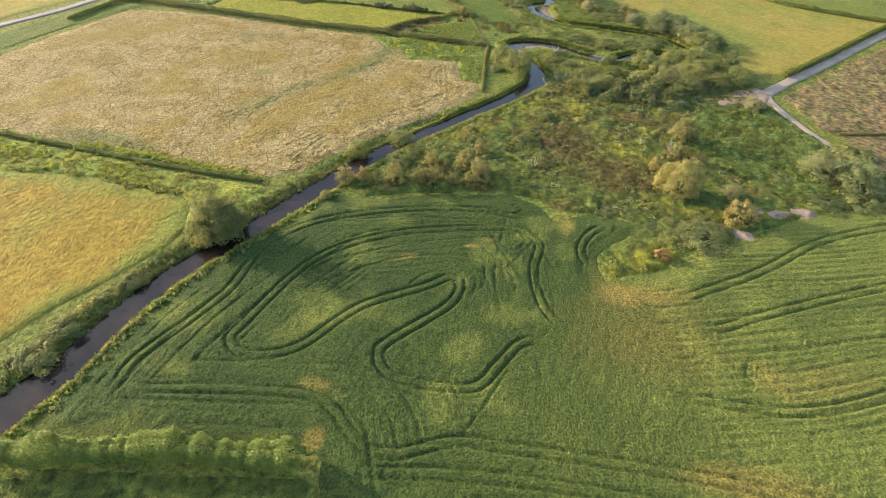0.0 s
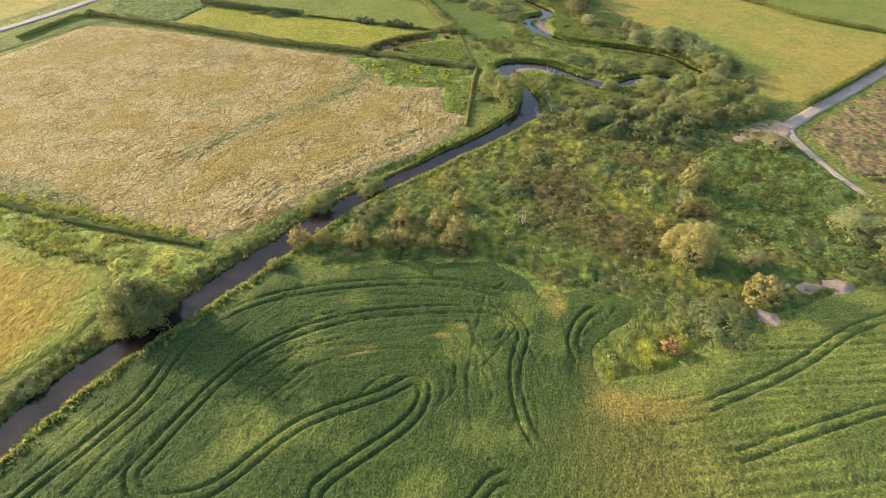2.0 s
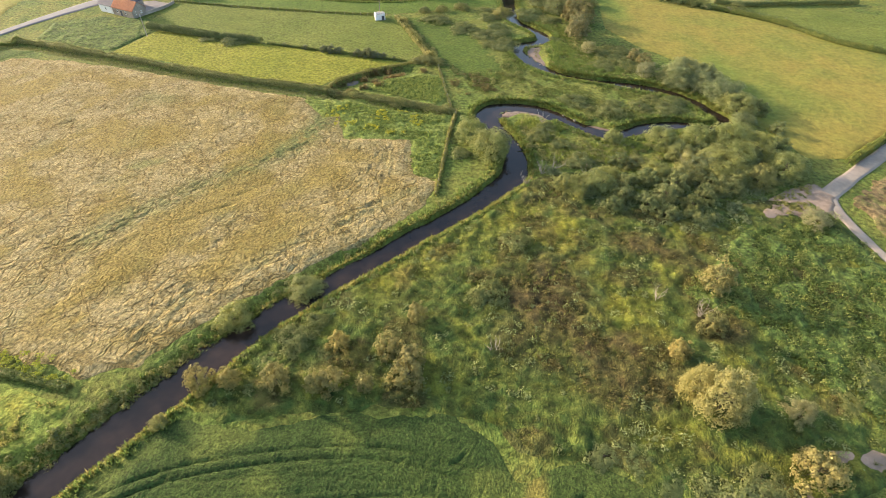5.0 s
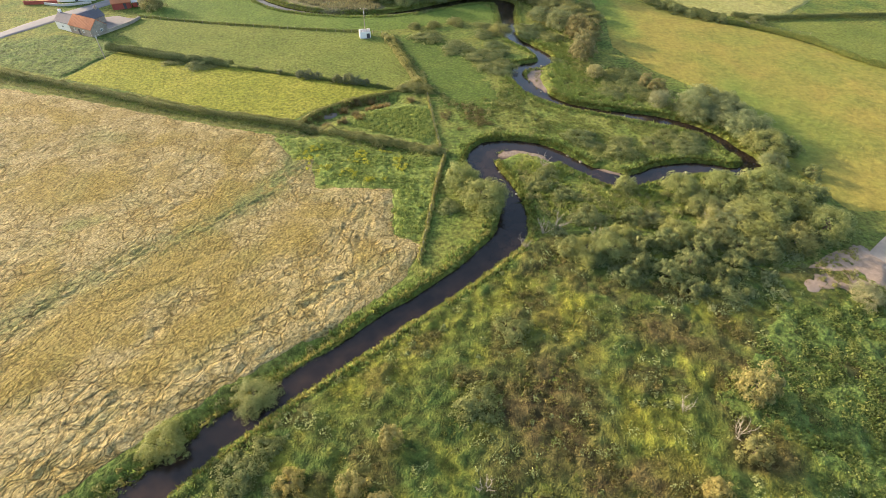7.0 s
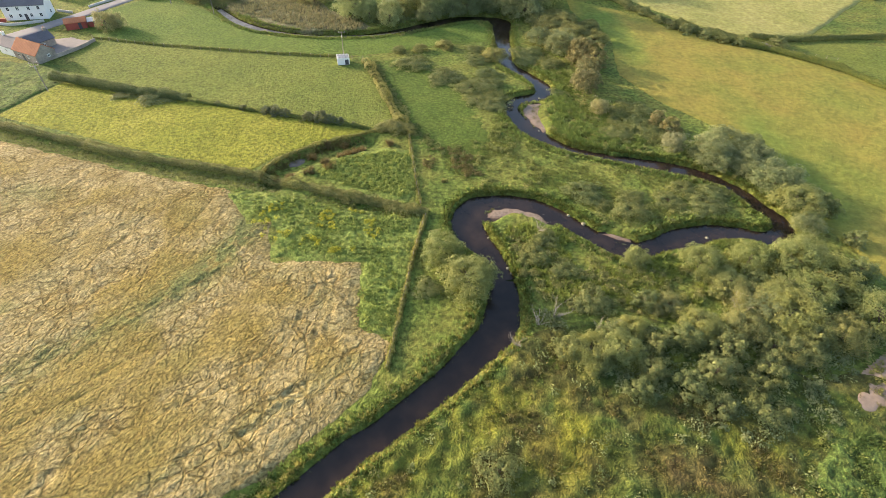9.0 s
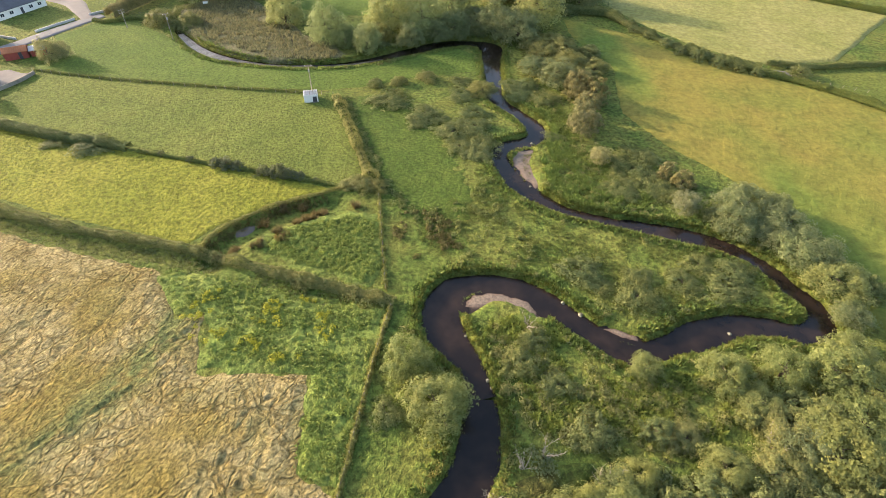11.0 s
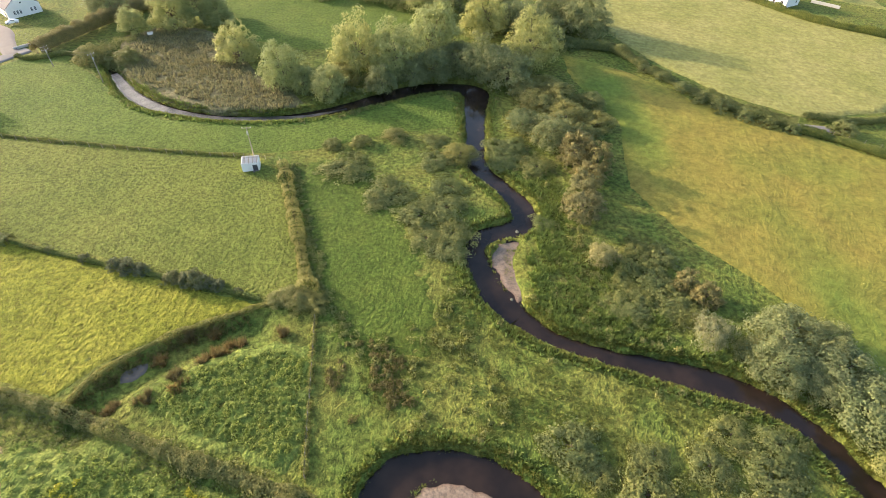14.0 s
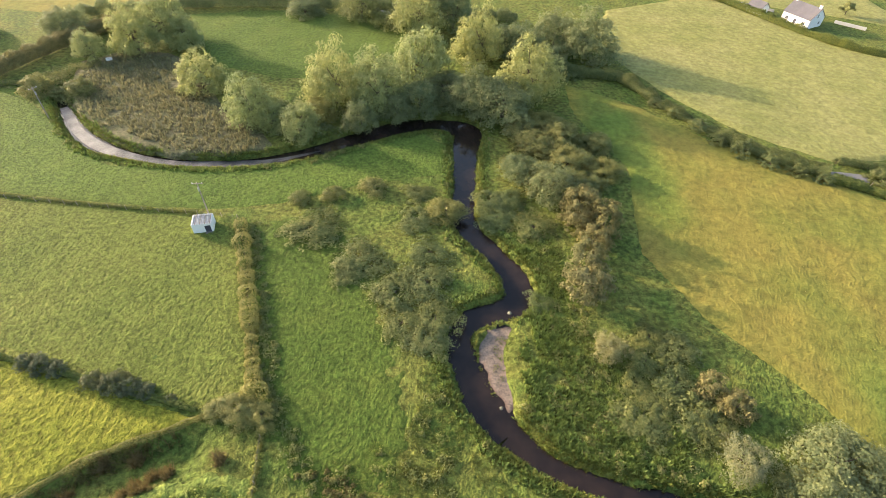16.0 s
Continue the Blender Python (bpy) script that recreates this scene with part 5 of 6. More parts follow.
# ---- grasses and weeds ----
def tufts(name, xy, blades, height, spread, width, material, label, category, seed, kind="stuff", lift=0.0):
    rng = np.random.default_rng(seed)
    n = len(xy)
    base = np.repeat(np.concatenate([xy, (ground_height(xy[:, :1], xy[:, 1:2]) + lift)], 1), blades, 0)
    m = n * blades
    size = np.repeat(rng.uniform(0.55, 1.25, n), blades)
    a = rng.uniform(0, 2 * math.pi, m)
    out = np.stack([np.cos(a), np.sin(a), 0 * a], 1)
    side = np.stack([-np.sin(a), np.cos(a), 0 * a], 1)
    lean = rng.uniform(0.1, 1.0, m) * spread * size
    foot = base + out * (rng.uniform(0, 0.35, m) * spread * size)[:, None] - [0, 0, 0.05]
    h = height * size * rng.uniform(0.6, 1.1, m)
    tip = foot + out * lean[:, None] + np.stack([0 * h, 0 * h, h], 1)
    w = (width * size * rng.uniform(0.6, 1.3, m))[:, None]
    v = np.stack([foot - side * w, foot + side * w, tip], 1).reshape(-1, 3)
    return tagged(new(name, mesh_from(name, v, np.arange(3 * m).reshape(m, 3), material, True)), label, category, kind=kind)


def scatter(poly, n, seed, clump=6.0, keep=0.45):
    rng = np.random.default_rng(seed)
    p = np.array(poly, float)
    xy = rng.uniform(p.min(0), p.max(0), (n * 4, 2))
    ok = (inside_distance(xy[:, 0], xy[:, 1], p) + 9 * (fbm(xy[:, 0], xy[:, 1], 8, 3, seed + 50) - 0.5) > 1.2) & (fbm(xy[:, 0], xy[:, 1], clump, 2, seed) > keep) & (river_distance(xy[:, 0], xy[:, 1]) > 1.0)
    return xy[ok][:n]


def bankside(n, seed, lo, hi):
    rng = np.random.default_rng(seed)
    out = []
    for c in CHANNELS:
        k = rng.integers(0, len(c), n)
        a = rng.uniform(0, 2 * math.pi, n)
        r = c[k, 2] / 2 + rng.uniform(lo, hi, n)
        out.append(np.stack([c[k, 0] + r * np.cos(a), c[k, 1] + r * np.sin(a)], 1))
    xy = np.vstack(out)
    d = river_distance(xy[:, 0], xy[:, 1])
    return xy[(d > lo) & (d < hi)]


tufts("tussock_grass", scatter(SCRUB, 6000, 201, 7, 0.42), 8, 0.6, 0.5, 0.06, B_GRASS, "tussocks of rank green and straw grass", "grass", 1, lift=0.2)
BROWN_SPOTS = scatter(SCRUB, 14000, 202, 9, 0.3)
BROWN_SPOTS = BROWN_SPOTS[scrub_brown(BROWN_SPOTS[:, 0], BROWN_SPOTS[:, 1]) > 0.45][:5500]
YELLOW_SPOTS = scatter(SCRUB, 9000, 214, 9, 0.3)
YELLOW_SPOTS = YELLOW_SPOTS[scrub_yellow(YELLOW_SPOTS[:, 0], YELLOW_SPOTS[:, 1]) > 0.5][:2200]
tufts("yellow_tussocks", YELLOW_SPOTS, 8, 0.5, 0.5, 0.07, B_BANK, "yellow-green flowering grass in the rough ground", "grass", 14, lift=0.2)
tufts("brown_tussocks", BROWN_SPOTS, 9, 0.65, 0.45, 0.055, B_RUSH, "brown rush tussocks among the rough grass", "grass", 2, lift=0.2)
BANKS = bankside(9000, 203, 0.9, 2.0)
LOW_REACH = BANKS[:, 1] < 172
tufts("bank_grass", BANKS[LOW_REACH], 6, 0.6, 0.5, 0.10, B_BANK, "long straw-yellow grass overhanging the river bank", "grass", 3)
tufts("bank_grass", BANKS[~LOW_REACH], 6, 0.6, 0.5, 0.09, B_GRASS, "long green grass overhanging the river bank", "grass", 3)
tufts("bank_weeds", bankside(5000, 204, 1.2, 3.4), 6, 0.8, 0.6, 0.16, B_DOCK, "rank green weeds along the river bank", "weeds", 4)
tufts("nettle_stand", scatter(THICKET, 5000, 207, 4, 0.35), 8, 0.5, 0.6, 0.17, B_NETTLE, "tall green nettles and brambles", "weeds", 7, lift=0.4)
REEDS = [(-66, 320.5), (-55, 312.5), (-44, 306), (-31, 302), (-18, 303), (-10, 308), (-27, 325), (-40, 345), (-55, 356), (-69, 358), (-78, 350), (-74, 332)]
tufts("dry_reeds", scatter(REEDS, 4200, 208, 5, 0.15), 8, 1.0, 0.4, 0.09, B_REED, "dry brown reeds", "reeds", 8, lift=0.5)
LOOP = [(34, 190), (34, 198), (40, 200), (47, 194), (56, 187), (70, 187), (82, 191), (84, 178), (70, 174), (50, 172), (40, 174)]
tufts("meadow_weeds", scatter(LOOP, 3500, 209, 5, 0.38), 8, 0.7, 0.6, 0.16, B_DOCK, "rank green meadow weeds inside the loop", "weeds", 9)
FLOOD = [(20, 212), (34, 212), (46, 209), (58, 199), (72, 201), (88, 203), (90, 211), (80, 217), (62, 222), (48, 228), (40, 238), (36, 248), (26, 232), (16, 226)]
tufts("meadow_grass", scatter(FLOOD, 4500, 210, 6, 0.42), 7, 0.38, 0.45, 0.06, B_GRASS, "tall seeding grass on the flood meadow", "grass", 10)
tufts("riverside_weeds", scatter([(52, 236), (58, 231), (75, 228), (78, 236), (64, 244), (58, 256), (58, 268), (54, 280), (48, 282), (54, 270), (53, 256), (50, 246)], 3000, 211, 4, 0.35), 8, 0.8, 0.6, 0.16, B_DOCK, "rank green weeds between river and trees", "weeds", 11)
tufts("headland_weeds", scatter([(-31, 206), (-16, 208), (16, 198.5), (13, 167), (6.4, 168.5), (5, 185), (-13.5, 185.2), (-16.5, 197.5), (-22, 196)], 1300, 212, 4, 0.38), 7, 0.3, 0.4, 0.14, B_FRESH, "leafy green weeds in the failed headland", "weeds", 12, lift=0.4)
tufts("strip_weeds", scatter([(-124, 122.5), (-96, 115), (-46, 102.5), (-50, 92), (-57, 86.5), (-60, 96), (-93, 106.5), (-125, 107.5)], 3500, 213, 4, 0.38), 7, 0.5, 0.5, 0.14, B_BANK, "yellow-flowering weeds in the margin", "weeds", 13, lift=0.3)


def low_scrub(name, xy, rmin, rmax, leaves, size, material, label, seed, tall=0.75, lift=0.0):
    """Many small leafy mounds, too many to count, as one object."""
    rng = np.random.default_rng(seed)
    n = len(xy)
    r = rng.uniform(rmin, rmax, n)
    k = np.repeat(np.arange(n), leaves)
    o = unit(rng.normal(size=(n * leaves, 3)))
    o[:, 2] = np.abs(o[:, 2])
    q = r[k] * (0.65 + 0.4 * rng.random(n * leaves))
    wob = 1 + 0.35 * np.sin(3 * np.arctan2(o[:, 1], o[:, 0]) + k)
    z = ground_height(xy[:, :1], xy[:, 1:2])[:, 0]
    p = np.stack([xy[k, 0] + o[:, 0] * q * wob, xy[k, 1] + o[:, 1] * q * wob, z[k] + 0.1 + lift + o[:, 2] * q * tall], 1)
    v, f = leaf_quads(p, unit(o + 0.45 * rng.normal(size=o.shape)), size, rng)
    return tagged(new(name, mesh_from(name, v, f, material, True)), label, "scrub", kind="stuff")


low_scrub("low_scrub", scatter(SCRUB, 200, 301, 12, 0.52), 0.5, 1.3, 90, 0.17, L_SHRUB, "low dark bramble mounds in rough grass", 1)
low_scrub("rush_mounds", BROWN_SPOTS[:330], 0.4, 1.0, 80, 0.15, B_RUSH, "brown rush mounds in rough grass", 2)
low_scrub("green_mounds", scatter(SCRUB, 300, 303, 14, 0.45), 0.5, 1.4, 80, 0.17, L_LIGHT, "fresh green weed mounds in rough grass", 3, 0.5)
low_scrub("thicket_mounds", scatter(THICKET, 330, 304, 10, 0.3), 0.7, 1.7, 110, 0.18, L_HEDGE, "bramble mounds in the thicket", 4)
low_scrub("loop_mounds", scatter(LOOP, 200, 305, 10, 0.3), 0.6, 1.4, 100, 0.17, L_OLIVE, "leafy mounds inside the river loop", 5, 0.6)
low_scrub("flood_mounds", scatter(FLOOD, 110, 306, 9, 0.55), 0.5, 1.2, 90, 0.16, L_SHRUB, "bramble mounds on the flood meadow", 6)
low_scrub("bank_mounds", bankside(130, 307, 1.6, 4.0), 0.5, 1.1, 90, 0.16, L_OLIVE, "leafy mounds along the river bank", 7)
EAST_BANK = [(55, 236), (60, 232), (76, 229), (80, 238), (70, 250), (62, 262), (60, 285), (50, 296), (47, 288), (54, 270), (54, 250)]
low_scrub("wood_edge_mounds", scatter(EAST_BANK, 130, 308, 9, 0.3), 0.5, 1.2, 90, 0.15, L_OLIVE, "leafy mounds at the wood's edge", 8, 0.6)
tufts("east_bank_grass", scatter(EAST_BANK, 3200, 427, 4, 0.25), 7, 0.6, 0.6, 0.08, B_BRIGHT, "tall bright green grass between river and trees", "grass", 29)
low_scrub("carr_mounds", scatter([(40, 172), (60, 172), (84, 178), (104, 178), (106, 168), (96, 163), (80, 150), (60, 147), (50, 154), (42, 164)], 300, 309, 9, 0.2), 0.8, 1.8, 110, 0.19, L_DARK, "leafy undergrowth below the trees", 9)
low_scrub("grove_undergrowth", scatter([(-20, 312), (0, 309), (14, 318), (28, 326), (50, 328), (60, 334), (60, 352), (40, 352), (10, 340), (-15, 330)], 260, 310, 9, 0.2), 0.9, 2.0, 110, 0.2, L_DARK, "leafy undergrowth below the riverside trees", 10)
low_scrub("far_wood_undergrowth", scatter([(52, 290), (60, 292), (74, 292), (78, 312), (70, 326), (56, 322), (50, 306)], 200, 311, 9, 0.2), 0.9, 2.0, 110, 0.2, L_OLIVE, "leafy undergrowth in the wood", 11)


def planted(poly, gap, seed):
    """Plants about gap apart, jittered, inside an outline."""
    rng = np.random.default_rng(seed)
    p = np.array(poly, float)
    x, y = np.meshgrid(np.arange(*(p[:, 0].min(), p[:, 0].max()), gap), np.arange(*(p[:, 1].min(), p[:, 1].max()), gap))
    xy = np.stack([x.ravel(), y.ravel()], 1) + rng.uniform(-0.38, 0.38, (x.size, 2)) * gap
    edge = inside_distance(xy[:, 0], xy[:, 1], p) + 3 * (fbm(xy[:, 0], xy[:, 1], 5, 3, seed) - 0.5)
    return xy[edge > 0.8]


low_scrub("dock_plants", planted(DOCKS, 1.05, 431), 0.4, 0.66, 46, 0.16, B_FRESH, "separate leafy green dock plants with dark gaps between", 31, 1.0, 0.1)
low_scrub("headland_plants", planted(HEADLAND, 1.7, 432), 0.3, 0.6, 34, 0.15, B_FRESH, "bright leafy green weeds where the barley failed", 32, 0.8, 0.25)


def along(pts, n, spread, seed):
    rng = np.random.default_rng(seed)
    line = spline(pts, 0.5)
    return line[rng.integers(0, len(line), n)] + rng.normal(0, spread, (n, 2))


tufts("fence_grass", along([(16.8, 199.4), (14.9, 187), (13.0, 169), (12.0, 160)], 1100, 0.25, 401), 7, 0.7, 0.4, 0.06, B_BANK, "pale uncut grass along the fence", "grass", 21)
tufts("fence_grass", along([(11, 232), (12.6, 222), (14.2, 211), (15.4, 204)], 300, 0.3, 402), 7, 0.6, 0.4, 0.06, B_BANK, "pale uncut grass along the old fence", "grass", 22)
tufts("ditch_grass", along([(-24, 211), (-21, 217), (-12.6, 225.4), (-2, 231.5)], 500, 0.8, 403), 8, 0.7, 0.5, 0.07, B_RUSH, "brown grass on the side of the field bank", "grass", 23)
tufts("hedge_foot_grass", np.array([p for side in (1.6, 2.6, 3.6, 4.6) for p in shifted(LONG_HEDGE[:-1], side)])[np.random.default_rng(404).integers(0, 4 * len(shifted(LONG_HEDGE[:-1], 1)), 2600)] + np.random.default_rng(405).normal(0, 0.7, (2600, 2)), 7, 0.55, 0.5, 0.06, B_DITCH, "long grey-green grass on the ditch side below the hedge", "grass", 24)
tufts("pasture_rushes", scatter([(90, 300), (120, 290), (150, 262), (170, 240), (120, 200), (112, 226), (88, 262)], 260, 405, 6, 0.55), 8, 0.5, 0.4, 0.07, B_BANK, "pale grass tussocks in the ripe meadow", "grass", 25)
low_scrub("yellow_weeds", np.vstack([along([(-98, 120.4), (-80, 115.6), (-62, 111), (-48, 107.6)], 150, 1.0, 411), along([(-122, 119), (-96, 111), (-72, 105)], 130, 2.6, 412)]), 0.3, 0.75, 60, 0.14, L_RAGWORT, "yellow-flowering weeds along the low hedge", 12, 0.5, 0.5)
# big brown rush clumps in the hollow under the field bank, each fountain of blades a plant of its own
for i, (x, y, r) in enumerate([(-17.2, 213.6, 1.5), (-12.6, 215.4, 1.6), (-7.8, 217.4, 1.4), (-9.6, 219.6, 1.3), (-2.7, 225.3, 1.6), (-1.0, 226.8, 1.3), (-6.1, 222.9, 1.2), (6.1, 228.3, 0.9), (-13.4, 222.4, 1.2), (-10.0, 227.4, 1.3), (-6.0, 228.4, 1.2), (-4.4, 224.2, 1.2), (-20.0, 212.0, 1.2)]):
    rng = np.random.default_rng(700 + i)
    spots = np.array([[x, y]]) + r * 0.45 * np.clip(rng.normal(size=(15, 2)), -1.6, 1.6)
    tufts("rush_clump", spots, 40, 1.15, 0.95, 0.05, B_RUST, "large brown rush clump in the wet hollow below the bank", "rushes", 80 + i, kind="thing", lift=0.05)["group"] = "brown rush clumps"
bar("mud_hollow", [(-18.6, 217.6), (-16.8, 218.4), (-15.0, 220.6), (-15.4, 222.2), (-17.4, 221.2), (-18.8, 219.4)], M_MUD, lambda x, y: ground_height(x, y) + 0.2, "trampled grey mud in the wet hollow", "mud", 0.8)
low_scrub("river_head_bushes", along([(-66, 329), (-73, 328.5), (-78, 331), (-84, 335), (-80, 342), (-74, 346)], 110, 1.8, 414), 0.9, 2.2, 120, 0.18, L_OLIVE, "grey-green bushes where the stream comes in", 13, 0.9)
low_scrub("headland_flowers", scatter([(-24, 204), (-10, 206), (2, 201), (10, 196), (8, 186), (-8, 187), (-22, 192)], 90, 415, 6, 0.5), 0.3, 0.7, 60, 0.14, L_RAGWORT, "yellow-flowering weeds in the green headland", 14, 0.5, 0.45)
low_scrub("hedge_end_bushes", along([(-6, 206.6), (2, 204.6), (10, 202.4), (16, 201)], 46, 0.8, 416), 0.7, 1.5, 120, 0.18, L_OLIVE, "overgrown bushes at the end of the long hedge", 15, 1.1)
low_scrub("fence_weeds", scatter([(15, 226), (22, 228), (30, 222), (28, 212), (18, 208)], 90, 417, 5, 0.45), 0.4, 0.9, 70, 0.15, B_RUSH, "browning weed clumps on the wet meadow", 16, 0.6)
LEFT_BANK = [(-79, 40), (-74, 47), (-69, 57), (-64.5, 66), (-59, 76), (-52.5, 84), (-45, 94), (-36, 105), (-28, 116)]
low_scrub("hedge_side_brambles", along([(-4, 278), (2.2, 262), (7.4, 248), (11.6, 237), (17, 229), (23, 221)], 130, 0.8, 424), 0.4, 1.1, 70, 0.15, L_SHRUB, "grey-green brambles spreading from the hedge", 33, 0.7)
low_scrub("apron_weeds", scatter([(82, 152), (90, 158), (97, 163.4), (106, 167), (106, 158), (97, 154)], 60, 425, 4, 0.4), 0.3, 0.8, 60, 0.14, L_OLIVE, "weeds creeping over the sandy turning place", 34, 0.5, 0.4)
tufts("gravel_weeds", np.array([(46.5, 250.0), (46.8, 246.2), (47.4, 244.0), (48.4, 248.6), (49.2, 251.4), (47.6, 251.6)]).repeat(9, 0) + np.random.default_rng(426).normal(0, 0.55, (54, 2)), 9, 0.4, 0.5, 0.07, B_GRASS, "weeds rooted on the gravel bar", "weeds", 28, lift=1.0)
low_scrub("west_bank_scrub", along(LEFT_BANK, 150, 0.9, 418), 0.4, 1.0, 100, 0.14, L_STRAW, "straw and grey-green scrub on the river bank", 17, 1.0)
low_scrub("west_bank_weeds", along(LEFT_BANK, 60, 1.3, 419), 0.4, 1.0, 90, 0.16, L_OLIVE, "rank green growth on the river bank", 18, 0.9)
low_scrub("fence_line_growth", np.vstack([along([(16.8, 199.4), (14.9, 187), (13.0, 169), (12.0, 160)], 170, 0.12, 420), along([(11, 232), (12.6, 222), (14.2, 211), (15.4, 204)], 40, 0.15, 421)]), 0.25, 0.5, 60, 0.12, B_BANK, "pale tall grass grown through the old fence", 19, 1.2, 0.2)
tufts("bank_edge_weeds", bankside(5500, 422, -0.2, 1.1), 6, 0.45, 0.5, 0.13, B_GRASS, "green weeds hanging over the edge of the bank", "weeds", 26)
tufts("bank_face_growth", bankside(3500, 423, -0.3, 0.9), 6, 0.4, 0.5, 0.13, B_DOCK, "leafy growth on the face of the bank", "weeds", 27)


# ---- buildings ----
M_WHITE = plain("white_render", (0.74, 0.73, 0.70), 0.85, 0.08, 1.5)
M_PALEWALL = plain("pale_wall", (0.48, 0.46, 0.43), 0.9, 0.12, 1.0)
M_RUBBLE = plain("rubble_stone", (0.33, 0.28, 0.23), 0.95, 0.35, 0.5, bump=0.05)
M_RUST = plain("rusty_roof_sheet", (0.42, 0.15, 0.06), 0.8, 0.25, 0.7, bump=0.02)
M_SLATE = plain("grey_slate", (0.115, 0.11, 0.125), 0.9, 0.2, 0.5, bump=0.02)
M_TIN = plain("pale_tin_sheet", (0.42, 0.43, 0.44), 0.5, 0.2, 0.6, 0.4)
M_REDSHED = plain("red_painted_wall", (0.33, 0.07, 0.05), 0.8, 0.2, 0.8)
M_FRAME = plain("white_window_frame", (0.75, 0.75, 0.73), 0.6, 0.05, 0.5)
M_CARWHITE = plain("white_car_paint", (0.75, 0.76, 0.78), 0.25, 0.04, 0.5)
M_TYRE = plain("tyre_rubber", (0.025, 0.025, 0.027), 0.9, 0.2, 0.1)
M_WIRE = plain("dull_wire", (0.12, 0.12, 0.12), 0.6, 0.1, 0.2, 0.5)
M_PORCELAIN = plain("pale_insulator", (0.65, 0.64, 0.60), 0.3, 0.1, 0.1)
M_GLASS, nt, bsdf = node_material("window_glass")
bsdf.inputs["Base Color"].default_value = (0.03, 0.035, 0.04, 1)
bsdf.inputs["Roughness"].default_value = 0.06
M_DOORPAINT = plain("dark_door_paint", (0.05, 0.05, 0.06), 0.6, 0.1, 0.5)


def gable_walls(L, W, eave, ridge, thick=0.3):
    bm = bmesh.new()
    for s in (-1, 1):
        box(bm, -L / 2, s * (W / 2) - thick / 2, -0.4, L / 2, s * (W / 2) + thick / 2, eave)
        x0, x1 = s * L / 2 - thick / 2, s * L / 2 + thick / 2
        loop = [(-W / 2, -0.4), (W / 2, -0.4), (W / 2, eave), (0, ridge), (-W / 2, eave)]
        a = [bm.verts.new((x0, y, z)) for y, z in loop]
        b = [bm.verts.new((x1, y, z)) for y, z in loop]
        bm.faces.new(a[::-1])
        bm.faces.new(b)
        for i in range(5):
            j = (i + 1) % 5
            bm.faces.new((a[i], a[j], b[j], b[i]))
    bmesh.ops.recalc_face_normals(bm, faces=bm.faces)
    return bm


def roof_slope(L, W, eave, ridge, side, over=0.35, thick=0.14, ribs=0):
    bm = bmesh.new()
    rise = (ridge - eave) / (W / 2)
    y0, z0 = side * (W / 2 + over), eave - over * rise + 0.06
    x = L / 2 + over
    ring = [(-x, 0, ridge + 0.06), (x, 0, ridge + 0.06), (x, y0, z0), (-x, y0, z0)]
    a = [bm.verts.new(p) for p in ring]
    b = [bm.verts.new((p[0], p[1], p[2] + thick)) for p in ring]
    bm.faces.new(a[::-1])
    bm.faces.new(b)
    for i in range(4):
        j = (i + 1) % 4
        bm.faces.new((a[i], a[j], b[j], b[i]))
    for k in range(ribs):
        px = -x + 2 * x * (k + 0.5) / ribs
        tube(bm, (px, 0, ridge + 0.08 + thick), (px, y0, z0 + thick + 0.02), 0.05, 0.05, 4)
    bmesh.ops.recalc_face_normals(bm, faces=bm.faces)
    return bm


def window(parent, x, y, z, w, h, face):
    """face: unit direction of the wall it sits in, along x or y."""
    fx, fy = face
    ox, oy = x + fx * 0.16, y + fy * 0.16
    ux, uy = abs(fy), abs(fx)
    fr = bmesh.new()
    for (a0, a1, b0, b1) in ((-w / 2, -w / 2 + 0.09, 0, h), (w / 2 - 0.09, w / 2, 0, h), (-w / 2, w / 2, 0, 0.09), (-w / 2, w / 2, h - 0.09, h), (-0.035, 0.035, 0, h)):
        p, q = (ox + ux * a0 - abs(fx) * 0.04, oy + uy * a0 - abs(fy) * 0.04), (ox + ux * a1 + abs(fx) * 0.04, oy + uy * a1 + abs(fy) * 0.04)
        box(fr, p[0], p[1], z + b0, q[0], q[1], z + b1)
    win = part("window", fr, M_FRAME, parent)
    part("pane", boxes((ox - ux * w / 2 - abs(fx) * 0.015, oy - uy * w / 2 - abs(fy) * 0.015, z + 0.03, ox + ux * w / 2 + abs(fx) * 0.015, oy + uy * w / 2 + abs(fy) * 0.015, z + h - 0.03)), M_GLASS, win)
    return win


